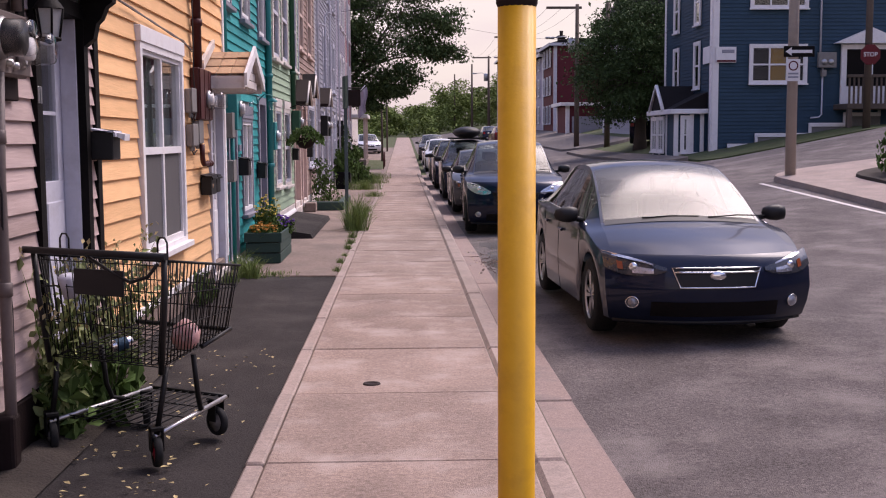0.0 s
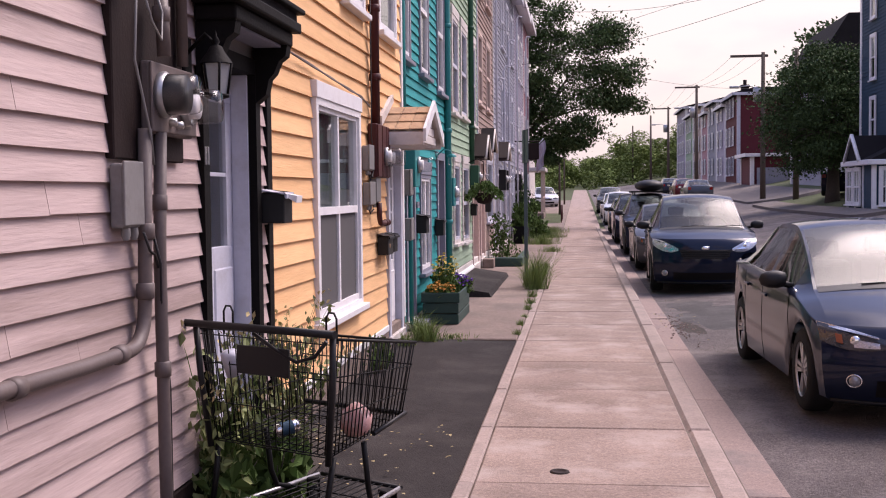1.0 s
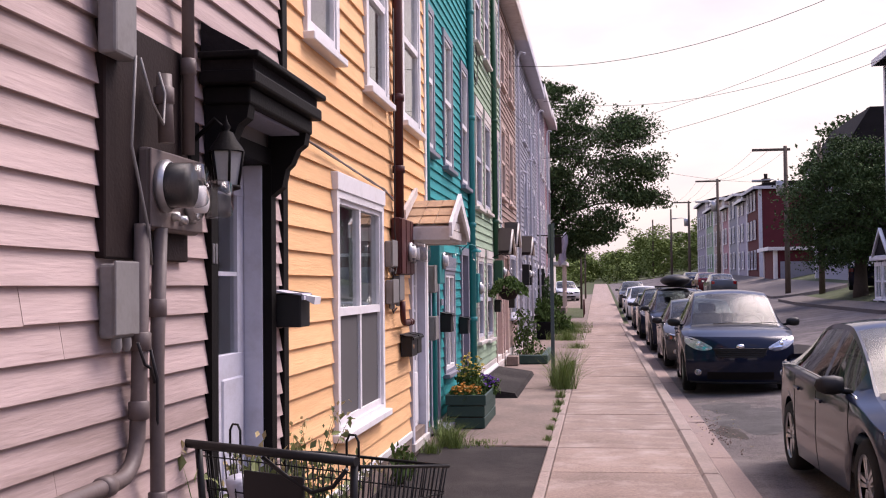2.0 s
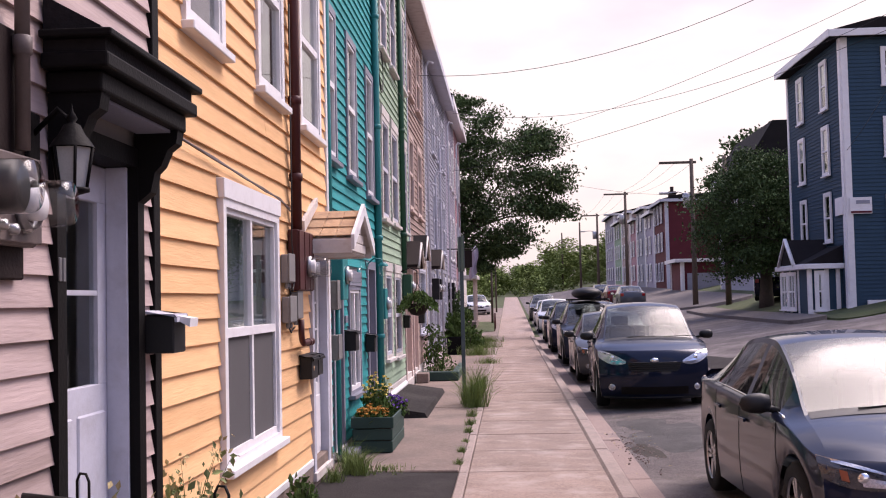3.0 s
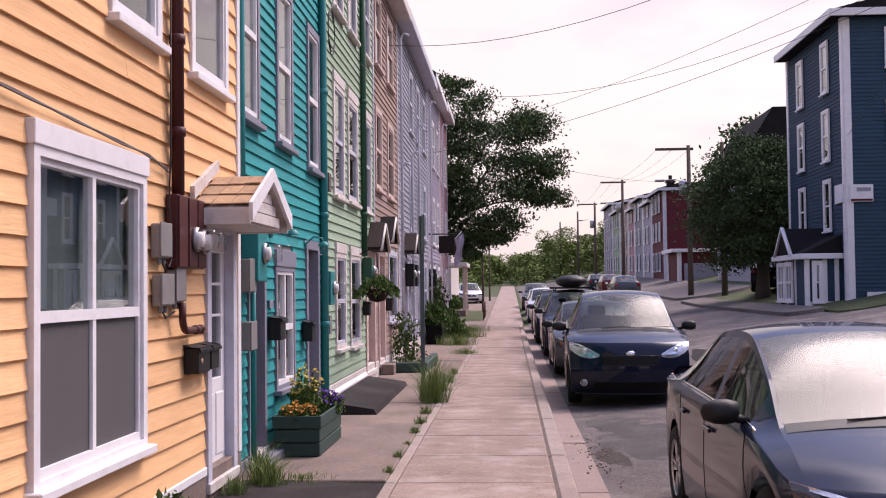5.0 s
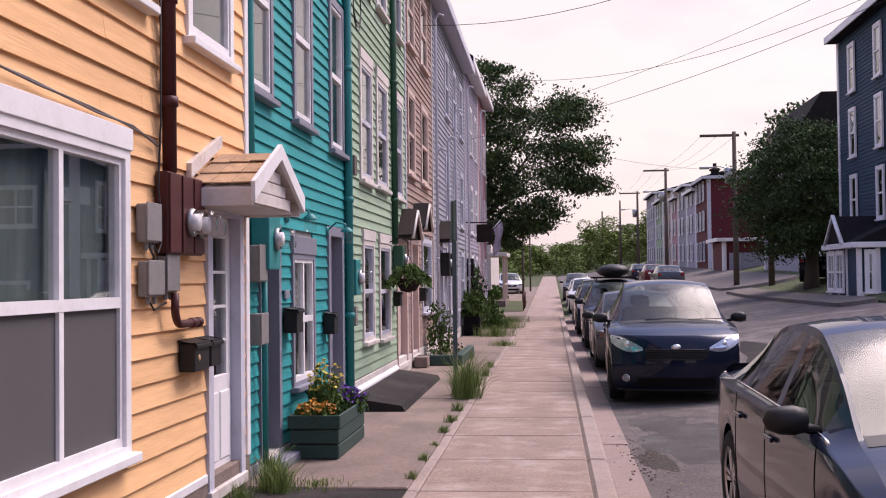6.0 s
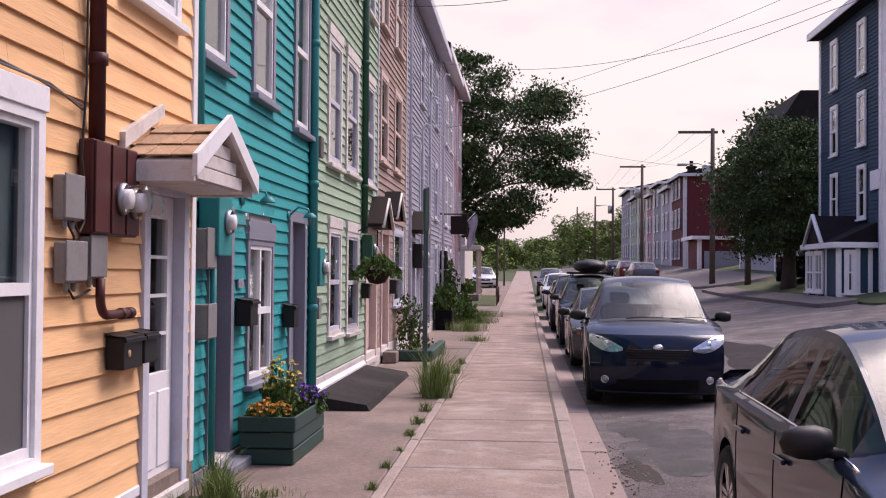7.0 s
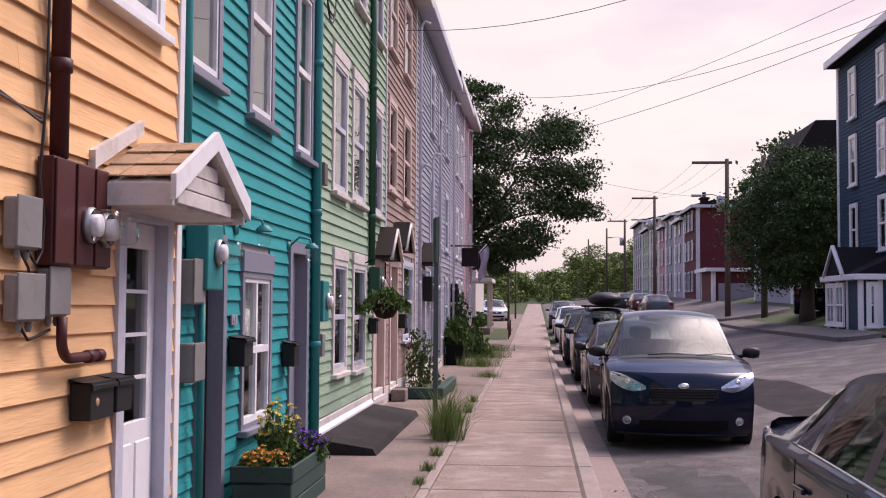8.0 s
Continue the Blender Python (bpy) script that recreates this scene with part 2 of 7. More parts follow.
MAT = dict(
    asphalt=material("asphalt", (0.125, 0.107, 0.103), 0.95, vary=0.42, scale=5, bump=1.0, bump_scale=170, stain=(0.235, 0.205, 0.193), stain_amount=0.85, stain_scale=0.9, spec=0.2, grain=0.8),
    tar=material("old_tar", (0.030, 0.026, 0.025), 0.92, spec=0.15, vary=0.3, scale=6, bump=0.8, bump_scale=90, stain=(0.062, 0.055, 0.051), stain_amount=0.6, stain_scale=1.2, grain=0.5),
    old_pavement=material("old_pavement", (0.14, 0.116, 0.104), 0.92, vary=0.35, scale=2, bump=0.5, bump_scale=60, stain=(0.09, 0.08, 0.07), stain_amount=0.7, stain_scale=0.7, grain=0.3),
    road_worn=material("worn_asphalt", (0.06, 0.055, 0.053), 0.9, vary=0.4, scale=7, bump=0.8, bump_scale=120, stain=(0.12, 0.11, 0.106), stain_amount=0.7, stain_scale=1.6, grain=0.5),
    concrete=material("concrete", (0.265, 0.197, 0.166), 0.92, vary=0.34, scale=5, bump=0.6, bump_scale=170, per_object=0.08, stain=(0.43, 0.355, 0.315), stain_amount=0.7, stain_scale=1.7, spec=0.25, grain=0.42),
    apron=material("apron_concrete", (0.205, 0.153, 0.128), 0.9, vary=0.32, scale=3, bump=0.35, bump_scale=150, per_object=0.07, stain=(0.125, 0.1, 0.088), stain_amount=0.8, stain_scale=1.1, grain=0.4),
    joint=material("joint_dirt", (0.13, 0.105, 0.085), 0.95, vary=0.3, scale=8),
    kerb=material("kerb_concrete", (0.30, 0.235, 0.205), 0.9, vary=0.25, scale=4, bump=0.4, bump_scale=110, per_object=0.08, stain=(0.2, 0.17, 0.155), stain_amount=0.5, stain_scale=2.5, grain=0.3),
    gutter=material("gutter_concrete", (0.27, 0.20, 0.175), 0.9, vary=0.18, scale=4, bump=0.4, bump_scale=110, per_object=0.05, stain=(0.14, 0.125, 0.12), stain_amount=0.7, stain_scale=1.4, grain=0.35),
    soil=material("soil", (0.045, 0.036, 0.029), 0.95, vary=0.35, scale=8, bump=0.9, bump_scale=60),
    grass_ground=material("grassy_ground", (0.055, 0.07, 0.025), 0.95, vary=0.35, scale=4, bump=0.9, bump_scale=40, stain=(0.085, 0.075, 0.045), stain_amount=0.7),
    gray=clap("taupe_clapboard", (0.46, 0.352, 0.33), (0.24, 0.175, 0.155), 0.75),
    yellow=clap("yellow_clapboard", (0.79, 0.468, 0.235), (0.57, 0.31, 0.14), 0.45),
    teal=clap("teal_clapboard", (0.006, 0.255, 0.26), (0.005, 0.165, 0.18), 0.45),
    green=clap("pale_green_clapboard", (0.28, 0.38, 0.27), (0.19, 0.26, 0.19), 0.4),
    brown=clap("brown_clapboard", (0.30, 0.21, 0.18), (0.19, 0.13, 0.11), 0.4),
    slate=clap("slate_clapboard", (0.27, 0.27, 0.315), (0.18, 0.18, 0.22), 0.35),
    lilac=clap("lilac_clapboard", (0.33, 0.30, 0.37), (0.24, 0.22, 0.28), 0.3),
    rose=clap("rose_clapboard", (0.40, 0.22, 0.25), (0.3, 0.16, 0.19), 0.3),
    navy=clap("navy_clapboard", (0.024, 0.055, 0.088), (0.02, 0.045, 0.07), 0.35),
    maroon=clap("maroon_clapboard", (0.105, 0.018, 0.026), (0.08, 0.015, 0.02), 0.3),
    white=material("white_paint", (0.72, 0.70, 0.71), 0.45, vary=0.05, scale=5, bump=0.1, bump_scale=80, stain=(0.5, 0.46, 0.44), stain_amount=0.3, stain_scale=5),
    offwhite=material("worn_white_paint", (0.60, 0.55, 0.52), 0.55, vary=0.09, scale=6, bump=0.2, bump_scale=80, stain=(0.35, 0.28, 0.23), stain_amount=0.55, stain_scale=6),
    trim_gray=material("gray_trim_paint", (0.20, 0.20, 0.245), 0.5, vary=0.08, scale=5, bump=0.12),
    trim_white_blue=material("cool_white_trim", (0.50, 0.50, 0.57), 0.5, vary=0.07, scale=5, bump=0.1, stain=(0.3, 0.28, 0.28), stain_amount=0.35, stain_scale=4),
    black=material("black_paint", (0.005, 0.004, 0.004), 0.65, vary=0.25, scale=6, bump=0.2, spec=0.12),
    darkbrown=material("dark_brown_paint", (0.02, 0.012, 0.011), 0.7, spec=0.15, vary=0.2, scale=6, bump=0.2),
    redbrown=material("oxide_red_metal", (0.065, 0.013, 0.012), 0.5, vary=0.15, scale=6, bump=0.1, stain=(0.06, 0.02, 0.018), stain_amount=0.5, stain_scale=5),
    tealmetal=material("teal_metal", (0.01, 0.20, 0.20), 0.45, vary=0.12, scale=6, bump=0.05),
    greenmetal=material("dark_green_metal", (0.02, 0.085, 0.05), 0.45, vary=0.12, scale=6, bump=0.05),
    boxgray=material("gray_enclosure", (0.20, 0.19, 0.185), 0.5, vary=0.1, scale=8, bump=0.05, stain=(0.13, 0.11, 0.1), stain_amount=0.4, stain_scale=8),
    taupemetal=material("taupe_painted_metal", (0.125, 0.097, 0.09), 0.5, vary=0.12, scale=8, bump=0.08, stain=(0.1, 0.075, 0.065), stain_amount=0.5, stain_scale=7),
    galv=material("galvanised_steel", (0.36, 0.36, 0.37), 0.42, 0.8, vary=0.12, scale=10, bump=0.05),
    chrome=material("chrome", (0.75, 0.75, 0.76), 0.12, 1.0, vary=0.03),
    steel=material("worn_steel", (0.45, 0.44, 0.44), 0.35, 0.9, vary=0.12, scale=12),
    blackmetal=material("black_wire", (0.006, 0.0057, 0.006), 0.5, 0.0, spec=0.2, vary=0.15, scale=10),
    rubber=material("rubber", (0.012, 0.012, 0.0125), 0.85, vary=0.2, scale=10, bump=0.2, bump_scale=120),
    plastic=material("black_plastic", (0.010, 0.010, 0.011), 0.5, vary=0.1, scale=8),
    yellowpole=material("yellow_pole_paint", (0.72, 0.38, 0.018), 0.42, vary=0.07, scale=5, bump=0.08, bump_scale=60, stain=(0.22, 0.10, 0.03), stain_amount=0.25, stain_scale=9),
    planter=material("dark_green_planter", (0.022, 0.055, 0.045), 0.55, vary=0.2, scale=6, stretch=(1, 1, 3), bump=0.2),
    shingle=material("worn_tan_shingle", (0.40, 0.255, 0.15), 0.85, vary=0.22, scale=7, bump=0.4, bump_scale=80, per_object=0.1, stain=(0.22, 0.13, 0.09), stain_amount=0.6, stain_scale=7),
    darkroof=material("dark_roofing", (0.016, 0.014, 0.015), 0.9, spec=0.12, vary=0.25, scale=6, bump=0.4),
    signpost=material("gray_green_post", (0.075, 0.095, 0.105), 0.5, 0.3, vary=0.15, scale=9),
    pole_wood=material("pole_wood", (0.10, 0.075, 0.06), 0.85, vary=0.25, scale=6, stretch=(4, 4, 0.3), bump=0.5),
    pole_steel=material("pale_gray_pole", (0.36, 0.31, 0.28), 0.55, 0.2, vary=0.14, scale=7),
    wire=material("cable", (0.02, 0.018, 0.02), 0.6),
    room=material("room_plaster", (0.30, 0.28, 0.26), 0.9, vary=0.08),
    lantern_glass=material("lantern_glass", (0.34, 0.34, 0.335), 0.18, vary=0.12, scale=30, coat=0.4),
    curtain=material("net_curtain", (0.55, 0.53, 0.52), 0.9, vary=0.08, scale=6, stretch=(1, 6, 0.5)),
    blind=material("gray_window_screen", (0.085, 0.08, 0.082), 0.8, vary=0.06, scale=8),
    glass=clear_glass("window_glass"),
    meter_glass=clear_glass("meter_glass", (0.95, 0.95, 0.95)),
    bark=material("bark", (0.075, 0.058, 0.048), 0.95, vary=0.3, scale=5, stretch=(1, 1, 0.3), bump=0.9, bump_scale=30),
    leaf=material("leaf", (0.075, 0.125, 0.035), 0.75, vary=0.25, scale=2, island=0.45, spec=0.12),
    leaf_dark=material("dark_leaf", (0.058, 0.095, 0.036), 0.75, vary=0.25, scale=2, island=0.45, spec=0.12),
    # tone of the reflection in the yellow house's panes, as a plain colour
    sheer=material("gray_green_reflection", (0.10, 0.125, 0.13), 0.9, vary=0.3, scale=2.5, stretch=(1, 3, 0.6)),
    # near-black colour holds the shade of unlit rooms
    room_shade=material("dim_room", (0.012, 0.012, 0.014), 0.9, vary=0.2, spec=0.05),
    ochre_curtain=material("ochre_curtain", (0.36, 0.19, 0.045), 0.9, vary=0.15, scale=6, stretch=(6, 6, 0.5)),
    cream=material("cream_pink_paint", (0.56, 0.42, 0.37), 0.6, vary=0.08, scale=5, bump=0.1, stain=(0.4, 0.28, 0.24), stain_amount=0.4, stain_scale=4),
    foundation=material("gray_foundation", (0.16, 0.16, 0.165), 0.9, vary=0.15, scale=4, bump=0.3),
    leaf_far=material("sunlit_leaf", (0.15, 0.20, 0.06), 0.75, vary=0.3, scale=0.8, island=0.4, spec=0.12),
    grass=material("grass_blade", (0.15, 0.21, 0.055), 0.6, vary=0.2, scale=3, island=0.35),
)


# ---- mesh helpers ----
class Shape:
    """Collects simple solids into one mesh."""

    def __init__(self):
        self.v, self.f, self.smooth = [], [], []

    def add(self, verts, faces, smooth=False):
        o = len(self.v)
        self.v += [tuple(p) for p in verts]
        self.f += [tuple(i + o for i in f) for f in faces]
        self.smooth += [smooth] * len(faces)
        return self

    def box(self, x0, x1, y0, y1, z0, z1, m=None):
        p = [Vector((x, y, z)) for x in (x0, x1) for y in (y0, y1) for z in (z0, z1)]
        if m:
            p = [m @ q for q in p]
        return self.add(p, [(0, 1, 3, 2), (4, 6, 7, 5), (0, 4, 5, 1), (2, 3, 7, 6), (0, 2, 6, 4), (1, 5, 7, 3)])

    def bevel_box(self, x0, x1, y0, y1, z0, z1, r=0.01, m=None, seg=2):
        bm = bmesh.new()
        bmesh.ops.create_cube(bm, size=1)
        for q in bm.verts:
            q.co = Vector(((x0 + x1) / 2 + q.co.x * (x1 - x0), (y0 + y1) / 2 + q.co.y * (y1 - y0), (z0 + z1) / 2 + q.co.z * (z1 - z0)))
        bmesh.ops.bevel(bm, geom=bm.edges[:], offset=r, segments=seg, affect="EDGES", profile=0.5)
        bm.verts.index_update()
        self.add([m @ q.co if m else q.co for q in bm.verts], [[q.index for q in f.verts] for f in bm.faces])
        bm.free()
        return self

    def tube(self, pts, r, n=8, caps=True, closed=False):
        """A round tube along points; r a number or one for each point."""
        pts = [Vector(p) for p in pts]
        rr = r if isinstance(r, (list, tuple)) else [r] * len(pts)
        rings, up = [], None
        for i, p in enumerate(pts):
            a = pts[i - 1] if (i or closed) else p
            b = pts[(i + 1) % len(pts)] if (i < len(pts) - 1 or closed) else p
            d = (b - a).normalized()
            if up is None:
                up = d.orthogonal().normalized()
            up = (up - d * up.dot(d)).normalized()
            side = d.cross(up)
            rings.append([p + (up * math.cos(2 * math.pi * k / n) + side * math.sin(2 * math.pi * k / n)) * rr[i] for k in range(n)])
        faces = []
        for i in range(len(pts) if closed else len(pts) - 1):
            j = (i + 1) % len(pts)
            faces += [(i * n + k, i * n + (k + 1) % n, j * n + (k + 1) % n, j * n + k) for k in range(n)]
        self.add([q for ring in rings for q in ring], faces, True)
        if caps and not closed:
            o = len(self.v) - n * len(pts)
            self.f += [tuple(o + k for k in reversed(range(n))), tuple(o + (len(pts) - 1) * n + k for k in range(n))]
            self.smooth += [False, False]
        return self

    def lathe(self, profile, m=None, n=16, smooth=True):
        """Turns (radius, height) points round z; m puts it in place."""
        vs = [Vector((r * math.cos(2 * math.pi * k / n), r * math.sin(2 * math.pi * k / n), h)) for r, h in profile for k in range(n)]
        fs = [(i * n + k, i * n + (k + 1) % n, (i + 1) * n + (k + 1) % n, (i + 1) * n + k) for i in range(len(profile) - 1) for k in range(n)]
        return self.add([m @ q if m else q for q in vs], fs, smooth)

    def prism(self, outline, a, b, axis="y", m=None):
        """A flat outline of (u, v) points pushed from a to b along an axis."""
        n = len(outline)
        put = {"x": lambda u, v, w: (w, u, v), "y": lambda u, v, w: (u, w, v), "z": lambda u, v, w: (u, v, w)}[axis]
        vs = [Vector(put(u, v, w)) for w in (a, b) for u, v in outline]
        fs = [tuple(range(n)), tuple(range(2 * n - 1, n - 1, -1))] + [(i, i + n, (i + 1) % n + n, (i + 1) % n) for i in range(n)]
        return self.add([m @ q if m else q for q in vs], fs)

    def ring(self, x0, x1, y0, y1, z0, z1, side, top, bottom):
        """A closed rectangular frame in the y-z plane, from x0 to x1 deep."""
        vs = [(x, y, z) for x in (x0, x1) for y, z in ((y0, z0), (y1, z0), (y1, z1), (y0, z1), (y0 + side, z0 + bottom), (y1 - side, z0 + bottom), (y1 - side, z1 - top), (y0 + side, z1 - top))]
        fs = []
        for i in range(4):
            j = (i + 1) % 4
            fs += [(i, j, 4 + j, 4 + i), (8 + i, 12 + i, 12 + j, 8 + j), (i, 8 + i, 8 + j, j), (4 + i, 4 + j, 12 + j, 12 + i)]
        return self.add(vs, fs)

    def grid(self, rows, smooth=True, close=False):
        """A sheet through rows of points."""
        c = len(rows[0])
        fs = [(i * c + j, i * c + (j + 1) % c, (i + 1) * c + (j + 1) % c, (i + 1) * c + j)
              for i in range(len(rows) - 1) for j in range(c if close else c - 1)]
        return self.add([p for r in rows for p in r], fs, smooth)

    def mesh(self, name, mat):
        me = bpy.data.meshes.new(name)
        me.from_pydata(self.v, [], self.f)
        me.polygons.foreach_set("use_smooth", self.smooth)
        bm = bmesh.new()
        bm.from_mesh(me)
        bmesh.ops.recalc_face_normals(bm, faces=bm.faces[:])
        bm.to_mesh(me)
        bm.free()
        me.materials.append(mat)
        me.update()
        return me


def part(name, shape, mat, parent=None, label="", m=None):
    me = shape if isinstance(shape, bpy.types.Mesh) else shape.mesh(name, mat)
    ob = new(name, me)
    if parent:
        ob.parent = parent
    if m:
        ob.matrix_basis = m
    if label:
        ob["label"] = label
    return ob


def thing(name, label, category, at=None, group="", kind=""):
    ob = new(name)
    ob.empty_display_size = 0.2
    if at:
        ob.matrix_basis = at
    return tagged(ob, label, category, group, kind)


def solid(name, shape, mat, label, category, at=None, group="", kind=""):
    """A thing of one mesh."""
    return tagged(part(name, shape, mat, None, "", at), label, category, group, kind)


def smooth(a, b, x):
    t = min(1, max(0, (x - a) / (b - a)))
    return t * t * (3 - 2 * t)


# ---- ground ----
ROAD = -0.13


def rise(x, y):
    """Height of the land: level by the row of houses, climbing to the right and far ahead."""
    return ROAD + min(1.6, max(0, (x - 2.6) / 8.0)) * 1.06 * smooth(8, 34, y) + 0.05 * smooth(1.1, 2.3, x) + max(0, y - 52) * 0.018 + 0.06 * max(0, min(x, 18) - 10.5) * smooth(25, 33, y)


def ground_sheet(xs, ys, lift=0.0):
    return Shape().grid([[(x, y, rise(x, y) + lift) for x in xs] for y in ys])


def steps(a, b, n):
    return [a + (b - a) * i / n for i in range(n + 1)]


GX = [-900, -300, -100, -40, -20, -10, -5, -2.5, -1] + steps(0.9, 24, 42) + [30, 45, 80, 160, 320, 900]
GY = [-600, -200, -60, -20, -8] + steps(-4, 70, 74) + steps(75, 160, 17) + [200, 300, 500, 900]
solid("ground", ground_sheet(GX, GY, -0.03), MAT["grass_ground"], "rough grassy land under the street and beyond", "ground", kind="structure")
solid("road", ground_sheet(steps(1.10, 9.4, 14), steps(-12, 160, 172)), MAT["asphalt"], "worn gray asphalt road with patches and stains", "road", kind="structure")


def paving(parent, name, x0, x1, ys, mat, z=0.0, depth=0.1, gap=0.012, r=0.012):
    """Slabs with a rounded arris; alike slabs share a mesh."""
    shared = {}
    for y0, y1 in zip(ys, ys[1:]):
        key = round(y1 - y0, 2)
        if key not in shared:
            shared[key] = Shape().bevel_box(x0, x1, gap / 2, y1 - y0 - gap / 2, -depth, 0, r, seg=1).mesh(name, mat)
        part(name, shared[key], mat, parent, "", pose(0, y0, z + random.uniform(-0.004, 0.004), random.uniform(-0.12, 0.12), random.uniform(-0.15, 0.15)))


pavement = solid("pavement", Shape().box(-0.80, 0.815, -6, 104, -0.2, -0.022), MAT["joint"], "concrete pavement of large scored slabs with dirt in the joints", "pavement", kind="structure")
slab_ys = [5.45 + 1.52 * i for i in range(-7, 64)]
paving(pavement, "slab", -0.70, 0.627, slab_ys, MAT["concrete"])
paving(pavement, "edge_slab", -0.80, -0.706, slab_ys, MAT["kerb"], 0.002)
kerb = solid("kerb", Shape().box(0.64, 0.80, -6, 104, -0.2, -0.03), MAT["joint"], "low worn concrete kerb beside the road", "kerb", kind="structure")
paving(kerb, "kerb_stone", 0.632, 0.815, [5.45 + 3.04 * i for i in range(-4, 32)], MAT["kerb"], 0.004, 0.2, 0.01, 0.03)
gutter = solid("gutter", Shape().box(0.80, 1.12, -6, 104, -0.3, ROAD - 0.012), MAT["joint"], "stained concrete gutter strip along the kerb", "gutter", kind="structure")
paving(gutter, "gutter_slab", 0.815, 1.11, [4.2 + 3.04 * i for i in range(-4, 32)], MAT["gutter"], ROAD + 0.006, 0.1, 0.01, 0.008)

solid("tar_strip", Shape().grid([[(x, y, 0.01 - 0.035 * smooth(-2.1, -0.8, x) + 0.012 * noise.noise((x * 1.7, y * 1.3, 0))) for x in steps(-2.2, -0.80, 14)] for y in steps(-6, 13.2, 120)]),
      MAT["tar"], "patched black tar strip between houses and pavement", "pavement", kind="structure")
apron = solid("apron", Shape().box(-2.4, -0.80, 13.2, 52, -0.2, -0.018), MAT["joint"], "stained concrete apron in front of the houses", "pavement", kind="structure")
paving(apron, "apron_slab", -2.4, -0.806, [13.2, 16.6, 19.7, 22.8, 25.9, 29.0, 33.0, 37.0, 41.0, 46.0, 52.0], MAT["apron"], 0.0)


# ---- houses of the row ----
WEDGE = {}


def clapboards(parent, mat, wx, y0, y1, z0, z1, step, holes, near=True, m0=None):
    """Courses of bevel siding, each run between openings a board of its own; higher courses joined."""
    if mat.name not in WEDGE:
        WEDGE[mat.name] = Shape().add([(0, 0, 0), (1, 0, 0), (0.25, 0, 1.12), (0, 0, 1.12), (0, 1, 0), (1, 1, 0), (0.25, 1, 1.12), (0, 1, 1.12)],
                                      [(0, 1, 2, 3), (7, 6, 5, 4), (0, 4, 5, 1), (1, 5, 6, 2), (2, 6, 7, 3), (3, 7, 4, 0)]).mesh("clapboard", mat)
    rest, z = Shape(), z0
    while z < z1 - 0.02:
        runs = [(y0, y1)]
        for a, b, c, d in holes:
            if c < z + step * 0.9 and d > z + step * 0.1:
                runs = [q for r in runs for q in ((r[0], min(r[1], a)), (max(r[0], b), r[1])) if q[1] - q[0] > 0.02]
        for a, b in runs:
            cuts = [a, b] if b - a < 3.2 else [a, a + (b - a) * random.uniform(0.3, 0.7), b]
            for p, q in zip(cuts, cuts[1:]):
                m = pose(wx - 0.004, p + 0.001, z + random.uniform(-0.003, 0.003), random.uniform(-0.06, 0.06)) @ Matrix.Diagonal((0.030, q - p - 0.003, min(step, z1 - z), 1))
                if near and z < 5.2:
                    part("clapboard", WEDGE[mat.name], mat, parent, "", m)
                else:
                    rest.add([m @ v.co for v in WEDGE[mat.name].vertices], [tuple(f.vertices) for f in WEDGE[mat.name].polygons])
        z += step
    if rest.v:
        tagged(part("upper_siding", rest, mat, parent, "", m0), kind="stuff")


def wall_mesh(wx, y0, y1, z0, z1, holes, depth=0.16):
    s = Shape()
    ys = sorted({y0, y1, *(q for h in holes for q in h[:2])})
    zs = sorted({z0, z1, *(q for h in holes for q in h[2:])})
    for a, b in zip(ys, ys[1:]):
        for c, d in zip(zs, zs[1:]):
            if not any(h[0] - 1e-6 <= a and b <= h[1] + 1e-6 and h[2] - 1e-6 <= c and d <= h[3] + 1e-6 for h in holes):
                s.box(wx - depth, wx - 0.004, a, b, c, d)
    return s


